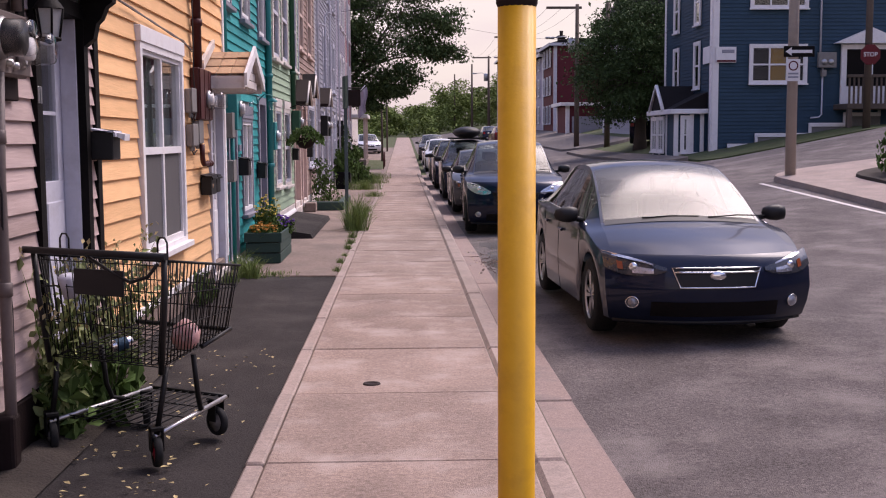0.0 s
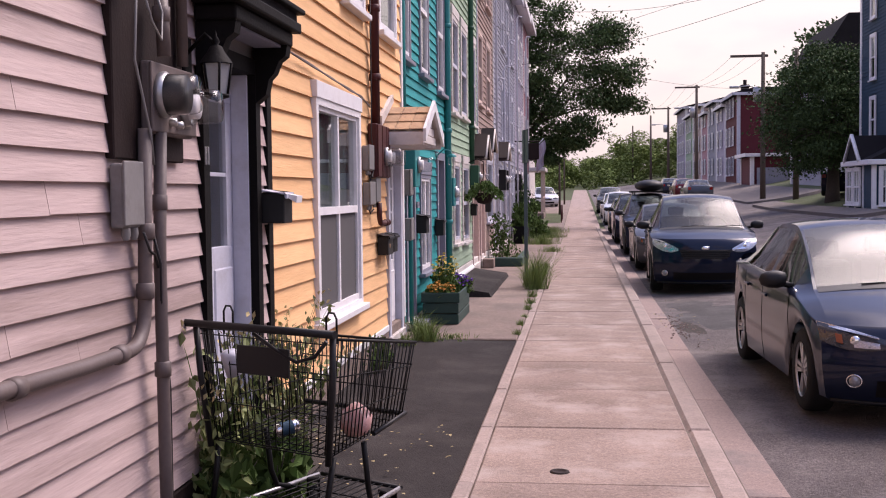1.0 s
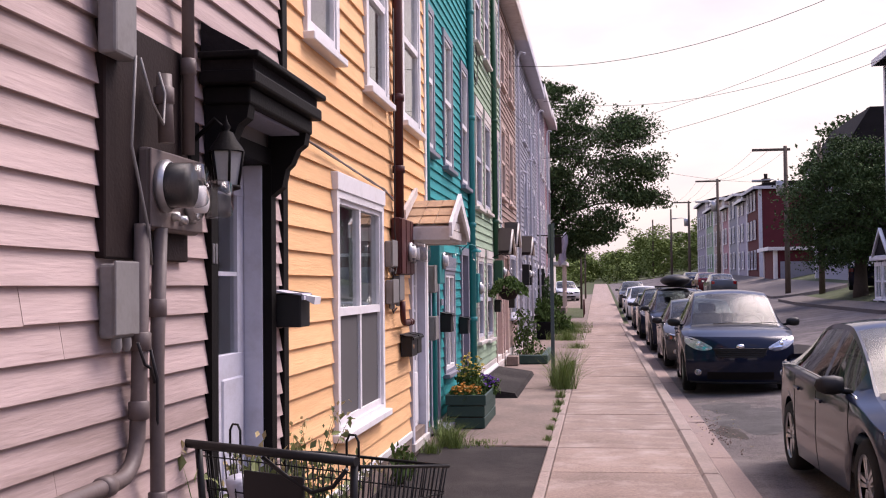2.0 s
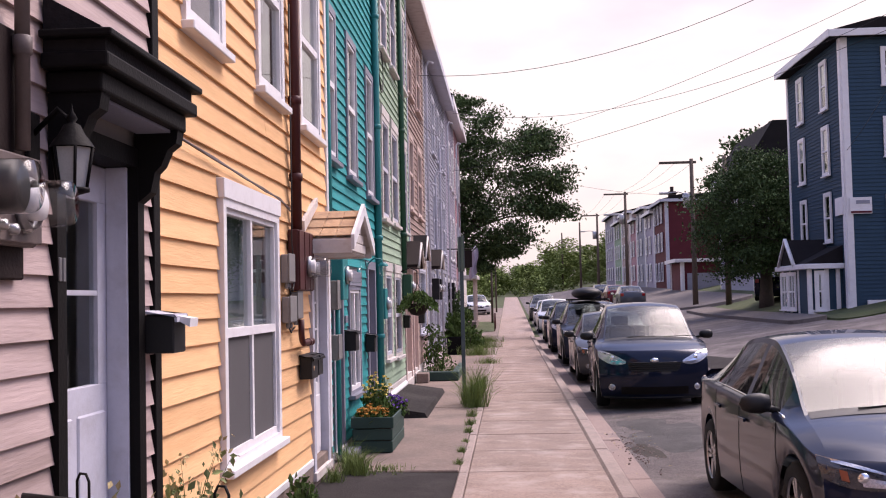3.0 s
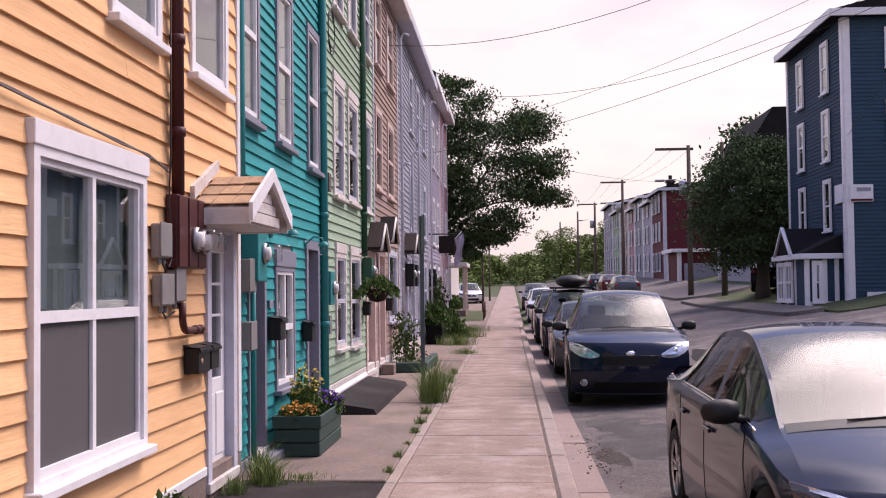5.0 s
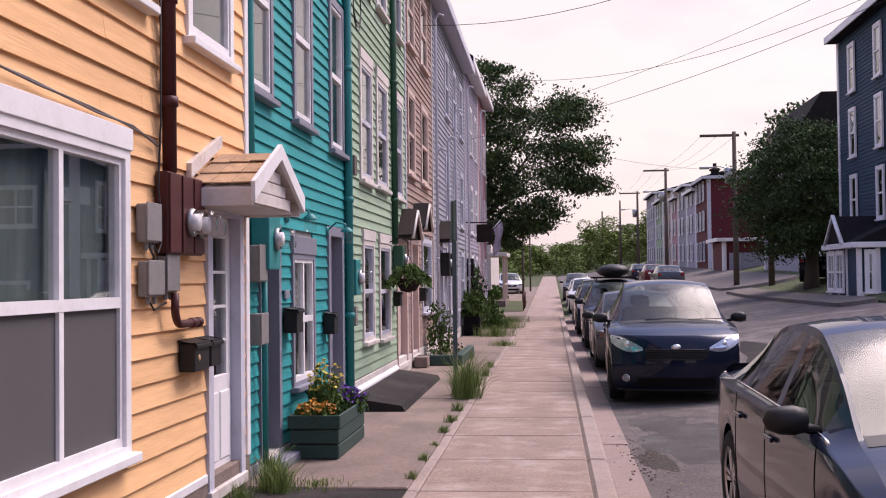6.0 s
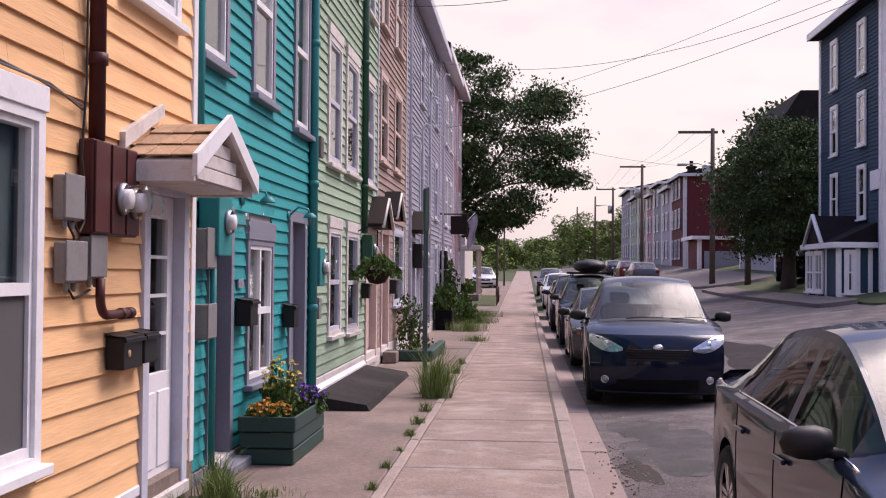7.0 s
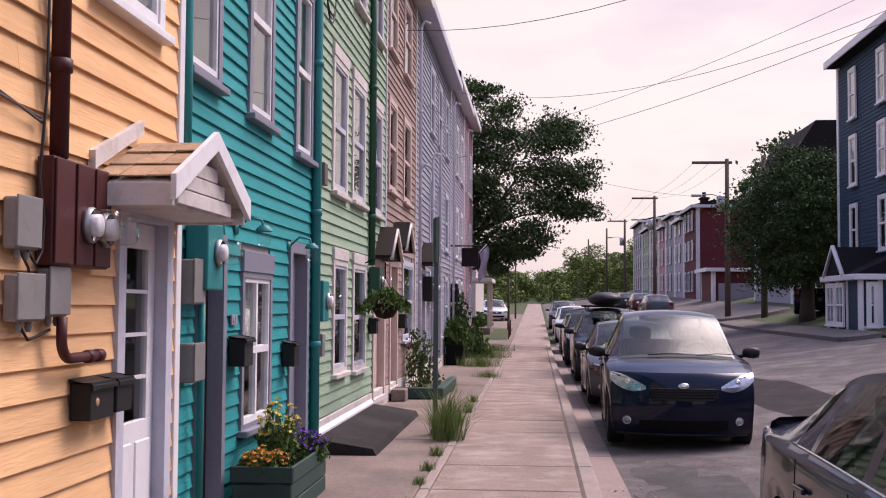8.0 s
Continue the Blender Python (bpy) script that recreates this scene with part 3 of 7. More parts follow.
def window(parent, wx, y0, y1, z0, z1, trim, sash, tw=0.10, rows=2, cols=1, sill=True, head=0.0, back="blind", deep=0.03, split=None, m=None):
    """A window in a wall that faces +x: casing, sill, sash bars, panes, something behind the glass. y0..z1: outside of the casing."""
    w = part("window", Shape().ring(wx - 0.03, wx + deep, y0, y1, z0, z1, tw, tw + head, tw * 0.6), trim, parent, "", m)
    if head:
        part("head_board", Shape().bevel_box(wx - 0.02, wx + deep + 0.012, y0 - 0.015, y1 + 0.015, z1 - head - tw * 0.3, z1 + 0.014, 0.004, seg=1), trim, w)
    if sill:
        part("sill", Shape().bevel_box(wx - 0.02, wx + deep + 0.055, y0 - 0.03, y1 + 0.03, z0 - 0.05, z0 + 0.004, 0.006, seg=1), trim, w)
    a, b, lo, hi = y0 + tw, y1 - tw, z0 + tw * 0.6, z1 - tw - head
    mid = lo + (hi - lo) * (split or 0.5)
    t = 0.035
    part("sash", Shape().ring(wx - 0.045, wx + 0.018, a + 0.001, b - 0.001, lo + 0.001, hi - 0.001, t, t, 0.05), sash, w)
    part("meeting_rail", Shape().box(wx - 0.04, wx + 0.020, a + t, b - t, mid - 0.03, mid + 0.03), sash, w)
    for i in range(1, cols):
        y = a + (b - a) * i / cols
        part("glazing_bar", Shape().box(wx - 0.038, wx + 0.017, y - 0.026, y + 0.026, lo + 0.05, hi - t), sash, w)
    for i in range(cols):
        p, q = a + (b - a) * i / cols + 0.02, a + (b - a) * (i + 1) / cols - 0.02
        for u, v in ((lo + 0.03, mid - 0.02), (mid + 0.02, hi - 0.02)):
            g = part("pane", Shape().box(wx - 0.014, wx - 0.010, p, q, u, v), MAT["glass"], w)
            g.visible_shadow = False
    if back == "curtain":
        rows_ = [[(wx - 0.14 + 0.018 * math.sin(y * 42 + math.sin(z * 2)), y, z) for y in steps(a, b, 40)] for z in steps(lo, hi, 6)]
        part("curtain", Shape().grid(rows_), MAT["curtain"], w, "pale net curtain")
    elif back == "screen":
        part("screen", Shape().box(wx - 0.007, wx - 0.003, a + 0.03, b - 0.03, lo + 0.04, mid - 0.02), MAT["blind"], w, "gray insect screen over the lower panes")
        rows_ = [[(wx - 0.058 + 0.006 * math.sin(y * 30 + 1.5 * math.sin(z * 1.3)), y, z) for y in steps(a + 0.03, a + (b - a) * 0.13, 20)] for z in steps(mid, hi, 6)]
        part("curtain", Shape().grid(rows_), MAT["curtain"], w, "pale curtain drawn to one side")
        # added sheet; its colour stands in for the reflection in the upper panes
        rows_ = [[(wx - 0.075 + 0.008 * math.sin(y * 26 + math.sin(z * 2)), y, z) for y in steps(a + 0.001, b - 0.001, 40)] for z in steps(mid, hi, 6)]
        part("sheer", Shape().grid(rows_), MAT["sheer"], w, "gray green sheet standing in for the reflection in the panes")
    elif back == "blind":
        part("blind", Shape().box(wx - 0.13, wx - 0.12, a, b, lo + (hi - lo) * 0.47, hi), MAT["curtain"], w, "pale panel behind the upper half of the panes")
    return w


def panel_door(parent, wx, y0, y1, z0, z1, trim, leaf, tw=0.10, glass=(0.45, 0.93), cols=2, lites=3, deep=0.03, recess=0.09, label=""):
    """A door in a wall that faces +x; y0..z1: outside of the casing."""
    d = part("door", Shape().ring(wx - 0.12, wx + deep, y0, y1, z0 - 0.02, z1, tw, tw, 0.03), trim, parent, label)
    a, b, hi = y0 + tw, y1 - tw, z1 - tw
    h = hi - z0
    x = wx - recess
    g0, g1 = z0 + h * glass[0], z0 + h * glass[1]
    s = Shape().bevel_box(x - 0.04, x, a + 0.004, b - 0.004, z0 + 0.02, g0, 0.004, seg=1).bevel_box(x - 0.04, x, a + 0.004, b - 0.004, g1, hi - 0.004, 0.004, seg=1)
    s.box(x - 0.04, x - 0.001, a + 0.004, a + 0.12, g0, g1).box(x - 0.04, x - 0.001, b - 0.12, b - 0.004, g0, g1)
    for k in range(1, lites):
        z = g0 + (g1 - g0) * k / lites
        s.box(x - 0.032, x - 0.004, a + 0.12, b - 0.12, z - 0.011, z + 0.011)
    for k in range(1, cols):
        y = a + 0.12 + (b - a - 0.24) * k / cols
        s.box(x - 0.032, x - 0.005, y - 0.011, y + 0.011, g0, g1)
    for k in range(2):
        p, q = a + 0.1 + k * (b - a - 0.12) / 2, a + 0.02 + (k + 1) * (b - a - 0.08) / 2
        s.bevel_box(x - 0.01, x + 0.010, p, q, z0 + 0.16, g0 - 0.12, 0.008, seg=1)
    part("door_leaf", s, leaf, d)
    pane = part("pane", Shape().box(x - 0.022, x - 0.018, a + 0.1, b - 0.1, g0 - 0.01, g1 + 0.01), MAT["glass"], d)
    pane.visible_shadow = False
    part("sill", Shape().bevel_box(wx - 0.14, wx + 0.05, y0 - 0.01, y1 + 0.01, z0 - 0.07, z0 + 0.012, 0.006, seg=1), MAT["offwhite"], d)
    knob = Shape().lathe([(0.0, 0.06), (0.022, 0.055), (0.03, 0.04), (0.022, 0.024), (0.01, 0.018), (0.026, 0.006), (0.026, 0)], pose(x, a + 0.07, z0 + 0.95, 0, 90))
    part("door_knob", knob, MAT["steel"], d)
    return d


def row_house(label, wx, y0, y1, mat, step, base=0.2, top=8.6, windows=(), doors=(), trim=None, near=True, eave=0.34, corner=None, plinth=None):
    """A terraced house whose front stands at wx, open to +x."""
    h = thing("terraced_house", label, "house", group="row of painted houses")
    holes = [(w["y0"], w["y1"], w["z0"], w["z1"]) for w in windows] + [(d["y0"], d["y1"], d["z0"], d["z1"]) for d in doors]
    gaps = [(w["y0"] + w.get("tw", 0.1) * 0.9, w["y1"] - w.get("tw", 0.1) * 0.9, w["z0"] + 0.04, w["z1"] - w.get("tw", 0.1) * 0.9 - w.get("head", 0)) for w in windows]
    gaps += [(d["y0"] + d.get("tw", 0.1) * 0.9, d["y1"] - d.get("tw", 0.1) * 0.9, d["z0"], d["z1"] - d.get("tw", 0.1) * 0.9) for d in doors]
    s = wall_mesh(wx, y0, y1, -0.3, top, gaps)
    s.box(wx - 7.0, wx - 6.85, y0, y1, -0.3, top).box(wx - 6.85, wx - 0.16, y0, y0 + 0.1, -0.3, top).box(wx - 6.85, wx - 0.16, y1 - 0.1, y1, -0.3, top)
    s.box(wx - 6.85, wx - 0.16, y0 + 0.1, y1 - 0.1, 2.72, 2.86).box(wx - 6.85, wx - 0.16, y0 + 0.1, y1 - 0.1, 5.6, 5.74).box(wx - 6.85, wx - 0.16, y0 + 0.1, y1 - 0.1, -0.1, 0.1)
    part("wall", s, MAT["room"], h)
    part("roof", Shape().prism([(wx + eave, top), (wx + eave, top + 0.16), (wx - 0.1, top + 0.42), (wx - 7.0, top + 0.5), (wx - 7.0, top)], y0, y1 - 0.004), MAT["darkroof"], h)
    part("eave_board", Shape().bevel_box(wx + eave - 0.02, wx + eave + 0.03, y0, y1 - 0.006, top - 0.10, top + 0.12, 0.01, seg=1).box(wx, wx + eave - 0.02, y0, y1 - 0.006, top - 0.06, top - 0.02), trim or MAT["white"], h)
    part("plinth", Shape().bevel_box(wx - 0.06, wx + 0.028, y0 + 0.003, y1 - 0.003, -0.2, base - 0.02, 0.008, seg=1), plinth or MAT["offwhite"], h)
    for w in windows:
        window(h, wx + 0.012, **w)
    for d in doors:
        panel_door(h, wx + 0.012, **d)
    cw = 0.10
    for a in (y0, y1 - cw):
        part("corner_board", Shape().bevel_box(wx - 0.02, wx + 0.034, a + 0.002, a + cw - 0.002, base - 0.02, top - 0.1, 0.004, seg=1), corner or trim or MAT["white"], h)
    clapboards(h, mat, wx, y0 + cw, y1 - cw, base, top - 0.1, step, holes, near)
    return h


T = MAT
W_, D_ = lambda y0, y1, z0, z1, trim, sash=None, **k: dict(y0=y0, y1=y1, z0=z0, z1=z1, trim=T[trim], sash=T[sash or trim], **k), lambda y0, y1, z0, z1, trim, leaf, **k: dict(y0=y0, y1=y1, z0=z0, z1=z1, trim=T[trim], leaf=T[leaf], **k)

gray_house = row_house("taupe clapboard house with black door surround and meters", -1.98, -5.0, 7.33, T["gray"], 0.117, 0.3,
    doors=[D_(6.06, 7.06, 0.22, 2.42, "black", "trim_white_blue", tw=0.085, lites=2, cols=1, glass=(0.54, 0.92), recess=0.115)],
    windows=[W_(0.6, 1.7, 0.9, 2.4, "black", "white"), W_(2.2, 3.2, 3.6, 5.2, "black", "white"), W_(5.6, 6.6, 3.6, 5.2, "black", "white")], trim=T["black"], plinth=T["darkbrown"])
yellow_house = row_house("yellow clapboard house with a large white four-pane window", -2.10, 7.34, 13.25, T["yellow"], 0.15, 0.27, plinth=T["apron"],
    doors=[D_(12.14, 13.06, 0.14, 2.22, "trim_white_blue", "white", tw=0.11, cols=1, lites=4, glass=(0.40, 0.92), recess=0.05)],
    windows=[W_(8.94, 10.66, 0.66, 2.49, "white", tw=0.075, cols=2, head=0.09, back="screen", deep=0.04), W_(8.2, 9.1, 3.32, 4.95, "white", tw=0.09),
             W_(10.06, 11.02, 3.30, 4.95, "white", tw=0.09), W_(11.74, 12.82, 3.27, 4.95, "white", tw=0.09)], trim=T["white"])
part("base_trim", Shape().bevel_box(-2.12, -2.062, 7.36, 12.12, 0.22, 0.285, 0.006, seg=1), T["white"], yellow_house)
teal_house = row_house("bright teal clapboard house with gray window trim", -2.17, 13.26, 17.98, T["teal"], 0.118, 0.12,
    doors=[D_(13.82, 14.56, 0.1, 2.15, "trim_gray", "darkbrown", tw=0.09, cols=1, lites=1, glass=(0.5, 0.9)), D_(16.78, 17.68, 0.28, 2.24, "trim_gray", "trim_gray", tw=0.11, cols=1, lites=1, glass=(0.55, 0.9))],
    windows=[W_(15.03, 16.05, 0.6, 2.05, "trim_gray", "white", tw=0.07, cols=2, head=0.14), W_(13.5, 14.34, 3.24, 4.95, "trim_gray", "white", tw=0.09, back="blind"),
             W_(15.15, 16.03, 3.2, 4.95, "trim_gray", "white", tw=0.09, back="blind"), W_(16.95, 17.8, 3.12, 4.9, "trim_gray", "white", tw=0.09, back="blind")], trim=T["tealmetal"], plinth=T["trim_gray"])
green_house = row_house("pale green clapboard house with cream window trim", -2.22, 17.99, 24.1, T["green"], 0.125, 0.34, doors=[D_(22.7, 24.0, 0.2, 2.32, "cream", "cream", tw=0.1, cols=1, lites=1, glass=(0.72, 0.9))],
    windows=[W_(19.38, 20.36, 0.78, 2.30, "offwhite", "trim_white_blue", tw=0.1, head=0.1), W_(20.82, 21.95, 0.74, 2.30, "offwhite", "trim_white_blue", tw=0.1, head=0.1),
             W_(19.26, 20.3, 2.98, 4.76, "offwhite", "trim_white_blue", tw=0.11, head=0.1), W_(20.68, 21.8, 3.0, 4.76, "offwhite", "trim_white_blue", tw=0.11, head=0.1),
             W_(22.5, 23.55, 2.98, 4.74, "offwhite", "trim_white_blue", tw=0.1, head=0.1), W_(22.5, 23.55, 5.7, 7.3, "offwhite", "trim_white_blue", tw=0.1, head=0.1),
             W_(19.3, 20.3, 5.7, 7.3, "offwhite", "trim_white_blue", tw=0.11, head=0.1), W_(20.8, 21.8, 5.7, 7.3, "offwhite", "trim_white_blue", tw=0.11, head=0.1)], trim=T["trim_white_blue"])
brown_house = row_house("brown clapboard house with cream pink door casings", -2.26, 24.11, 28.95, T["brown"], 0.125, 0.3, top=7.85,
    doors=[D_(24.9, 26.0, 0.2, 2.4, "cream", "cream", tw=0.12, cols=1, lites=1, glass=(0.7, 0.9))],
    windows=[W_(26.7, 28.45, 0.95, 2.45, "trim_white_blue"), W_(24.65, 25.72, 3.55, 5.15, "cream"), W_(26.75, 27.97, 3.55, 5.15, "cream"), W_(24.65, 25.72, 5.95, 7.4, "cream"), W_(26.75, 27.97, 5.95, 7.4, "cream")], trim=T["offwhite"])
slate_house = row_house("slate gray clapboard house with pale trim", -2.28, 28.96, 38.5, T["slate"], 0.13, 0.3, top=7.95,
    doors=[D_(30.2, 31.2, 0.2, 2.4, "trim_white_blue", "lilac", cols=1, lites=1)],
    windows=[W_(y, y + 1.05, z, z + 1.6, "trim_white_blue") for z in (0.8, 3.1, 5.7) for y in (32.2, 34.4, 36.6)], trim=T["trim_white_blue"], near=False)
lilac_house = row_house("lilac clapboard house with white trim", -2.30, 38.51, 45.0, T["lilac"], 0.13, 0.3, top=8.3,
    doors=[D_(39.2, 40.2, 0.2, 2.4, "white", "black", cols=1, lites=1)],
    windows=[W_(y, y + 1.05, z, z + 1.6, "white") for z in (0.8, 3.1, 5.7) for y in (41.0, 43.2)], trim=T["white"], near=False)
rose_house = row_house("rose clapboard house at the end of the row", -2.30, 45.01, 50.0, T["rose"], 0.13, 0.3, top=8.5,
    windows=[W_(y, y + 1.05, z, z + 1.6, "white") for z in (0.8, 3.1, 5.7) for y in (46.0, 48.2)], trim=T["white"], near=False)


# ---- far side of the street ----
def sheet(name, xs, ys, lift, mat, label, cat):
    return solid(name, ground_sheet(xs, ys, lift), mat, label, cat, kind="structure")


sheet("side_road", steps(9.35, 60, 50), steps(26.6, 35.4, 14), 0.004, T["asphalt"], "asphalt side road that climbs away from the street", "road")


def raised(name, outline, height, mat, label, cat):
    """A pavement island whose top follows the land, with a rounded kerb face."""
    n = len(outline)
    cx, cy = sum(p[0] for p in outline) / n, sum(p[1] for p in outline) / n
    top = [(x, y, rise(x, y) + height) for x, y in outline]
    low = [(cx + (x - cx) * 1.004, cy + (y - cy) * 1.004, rise(x, y) - 0.3) for x, y in outline]
    inner = [[(cx + (x - cx) * k, cy + (y - cy) * k, rise(cx + (x - cx) * k, cy + (y - cy) * k) + height) for x, y in outline] for k in (0.97, 0.7, 0.4, 0.1, 0.001)]
    s = Shape().grid([low, top] + inner, False, True)
    return solid(name, s, mat, label, cat, kind="structure")


def rounded(x0, x1, y0, y1, r, n=5):
    pts = []
    for cx, cy, a in ((x1 - r, y1 - r, 0), (x0 + r, y1 - r, 90), (x0 + r, y0 + r, 180), (x1 - r, y0 + r, 270)):
        pts += [(cx + r * math.cos(radians(a + 90 * k / n)), cy + r * math.sin(radians(a + 90 * k / n))) for k in range(n + 1)]
    out = []
    for p, q in zip(pts, pts[1:] + pts[:1]):
        k = max(1, int(math.dist(p, q) / 1.5))
        out += [(p[0] + (q[0] - p[0]) * i / k, p[1] + (q[1] - p[1]) * i / k) for i in range(k)]
    return out


raised("corner_pavement", rounded(8.72, 34, -10, 27.3, 1.5), 0.13, T["kerb"], "pale concrete corner pavement beyond the road", "pavement")
raised("corner_verge", rounded(10.0, 34, -9, 25.4, 1.2), 0.17, T["soil"], "bare soil verge behind the corner pavement", "verge")
raised("house_pavement", rounded(8.4, 9.58, 37.0, 58, 0.5), 0.12, T["old_pavement"], "concrete pavement before the dark blue house", "pavement")
raised("house_verge", rounded(9.6, 40, 35.6, 58, 0.6), 0.03, T["grass_ground"], "strip of grass round the dark blue house", "verge")
raised("far_pavement", rounded(8.6, 12.4, 60, 150, 1.2), 0.12, T["old_pavement"], "concrete pavement along the far houses", "pavement")


sheet("far_street_pavement", steps(-0.8, 0.83, 2), steps(52.0, 152, 60), 0.004 - ROAD, T["concrete"], "pale concrete pavement running on down the street", "pavement")
sheet("far_apron", steps(-3.3, -0.82, 3), steps(52.1, 100, 30), 0.128, T["apron"], "stained concrete forecourt beyond the row", "pavement")


def plain_window(parent, y0, y1, z0, z1, m, trim="white", cols=1, back="blind"):
    w = window(parent, 0.075, y0, y1, z0, z1, T[trim], T[trim], tw=0.11, cols=cols, back="", m=m)
    # thin panel painted with a room's darkness; only solid wall lies behind it
    part("dim_room", Shape().box(0.002, 0.010, y0 + 0.1, y1 - 0.1, z0 + 0.06, z1 - 0.1), T["room_shade"], w, "near-black panel painted as the unlit room behind the panes")
    if back == "ochre":
        part("curtain", Shape().box(0.011, 0.016, y0 + 0.1 + (y1 - y0) * 0.3, y0 + (y1 - y0) * 0.72, z0 + 0.07, z1 - 0.11), T["ochre_curtain"], w, "ochre curtain")
    elif back == "blind":
        # pale colour paints the whitish reflection onto the upper half of the window
        part("blind", Shape().box(0.011, 0.016, y0 + 0.1, y1 - 0.1, z0 + (z1 - z0) * 0.52, z1 - 0.11), T["curtain"], w, "pale panel behind the upper half of the panes")
    return w


def block_house(label, x0, x1, y0, y1, z0, z1, mat, street=(), end=(), step=0.14, roof="darkroof", trim="white", pitch=0.4, group="", boards=True, end_mat=None):
    """A house seen on its street side (facing -x) and its end (facing -y). street, end: windows (a, b, z0, z1, columns), in metres along the face."""
    h = thing("house", label, "house", group=group)
    part("wall", Shape().box(x0 + 0.02, x1, y0 + 0.02, y1, z0 - 1.2, z1), end_mat or mat, h)
    ms, me = pose(x0, y1, 0, 0, 0, 180), pose(x0, y0, 0, 0, 0, -90)
    if boards:
        clapboards(h, mat, 0, 0.12, y1 - y0 - 0.12, z0, z1 - 0.1, step, [w[:4] for w in street], False, ms)
        clapboards(h, end_mat or mat, 0, 0.12, x1 - x0, z0 - 0.6, z1 - 0.1, step, [w[:4] for w in end], False, me)
    for ws, m in ((street, ms), (end, me)):
        for a, b, c, d, k in ws:
            plain_window(h, a, b, c, d, m, trim, k, "ochre" if k == 3 and c < 5 else "blind" if k == 1 and c > 5 else "")
    part("roof", Shape().prism([(x0 - 0.45, z1), (x0 - 0.45, z1 + 0.2), (x0 + 1.2, z1 + 0.2 + pitch), (x1, z1 + 0.2 + pitch), (x1, z1)], y0 - 0.35, y1 + 0.0), T[roof], h)
    part("fascia", Shape().bevel_box(x0 - 0.49, x0 - 0.44, y0 - 0.37, y1, z1 - 0.02, z1 + 0.24, 0.01, seg=1).bevel_box(x0 - 0.44, x1, y0 - 0.40, y0 - 0.352, z1 - 0.02, z1 + 0.22, 0.01, seg=1), T[trim], h)
    for m, a in ((ms, y1 - y0 - 0.22), (ms, 0.0), (me, 0.0)):
        part("corner_board", Shape().bevel_box(-0.02, 0.05, a, a + 0.22, z0, z1, 0.006, seg=1), T[trim], h, "", m)
    return h


BX, BY, BZ, BT = 11.05, 40.0, 0.95, 10.2
blue = block_house("dark navy clapboard corner house with white trim", BX, 22.5, BY, 47.2, BZ, BT, T["navy"],
    street=[(a, a + 0.85, z, z + 1.75, 1) for z in (3.4, 5.75, 8.05) for a in (1.7, 4.9)],
    end=[(1.3, 3.4, 3.5, 4.9, 3), (1.3, 3.4, 6.15, 7.5, 3), (1.3, 3.4, 8.55, 9.85, 3), (8.6, 9.7, 6.2, 7.5, 1)], step=0.13)
# entrance bay of the navy house
bay = part("entrance_bay", Shape().box(BX - 1.15, BX + 0.05, BY + 0.6, BY + 4.2, BZ - 0.8, BZ + 1.5), T["navy"], blue, "navy entrance bay with white posts and a small gable")
for x, y in ((0, 0.6), (0.75, 0.6), (1.25, 0.6), (0, 1.9), (0, 3.0), (0, 4.1)):
    part("post", Shape().bevel_box(BX - 1.19 + x * 0.75, BX - 1.05 + x * 0.75, BY + y - 0.05, BY + y + 0.11, BZ - 0.3, BZ + 1.5, 0.01, seg=1), T["white"], bay)
part("sill_board", Shape().box(BX - 1.20, BX - 0.02, BY + 0.54, BY + 0.58, BZ - 0.3, BZ + 0.12).box(BX - 1.22, BX - 1.18, BY + 0.5, BY + 4.25, BZ - 0.3, BZ - 0.05), T["white"], bay)
part("cornice", Shape().bevel_box(BX - 1.4, BX, BY + 0.35, BY + 4.35, BZ + 1.5, BZ + 1.68, 0.02, seg=1), T["white"], bay)
part("bay_roof", Shape().prism([(BX - 1.3, BZ + 1.69), (BX, BZ + 2.3), (BX, BZ + 1.69)], BY + 0.45, BY + 4.25), T["darkroof"], bay)
part("gable", Shape().prism([(BY + 1.7, BZ + 1.69), (BY + 2.7, BZ + 2.6), (BY + 3.7, BZ + 1.69)], BX - 1.36, BX - 0.02, "x"), T["darkroof"], bay)
part("gable_board", Shape().tube([(BX - 1.39, BY + 1.6, BZ + 1.66), (BX - 1.39, BY + 2.7, BZ + 2.6), (BX - 1.39, BY + 3.8, BZ + 1.66)], 0.08, 4), T["white"], bay)
for y in (1.98, 3.08):
    plain_window(blue, 0, 1.0, BZ + 0.1, BZ + 1.45, pose(BX - 1.18, BY + y + 1.0, 0, 0, 0, 180), cols=2)
plain_window(blue, 0.16, 0.52, BZ + 0.1, BZ + 1.45, pose(BX - 1.15, BY + 0.58, 0, 0, 0, -90), cols=1)
# stepped white base board, back porch and its rail
for a, b, z in ((-0.1, 0.55, 1.07), (0.55, 1.55, 1.30), (1.55, 3.5, 1.67), (3.5, 4.75, 2.03), (4.75, 6.0, 2.4)):
    part("base_board", Shape().bevel_box(BX + a, BX + b + 0.1, BY - 0.14, BY - 0.06, z - 0.07, z + 0.07, 0.01, seg=1).bevel_box(BX + b, BX + b + 0.1, BY - 0.138, BY - 0.062, z + 0.07, z + 0.30, 0.01, seg=1), T["white"], blue)
    part("foundation", Shape().box(BX + a + 0.002, BX + b + 0.098, BY - 0.10, BY - 0.03, z - 1.0, z - 0.06), T["foundation"], blue, "gray rendered foundation")
porch = part("porch_deck", Shape().bevel_box(BX + 4.4, BX + 8.2, BY - 1.3, BY, 2.55, 2.75, 0.02, seg=1), T["pole_wood"], blue, "weathered wooden back porch with a rail")
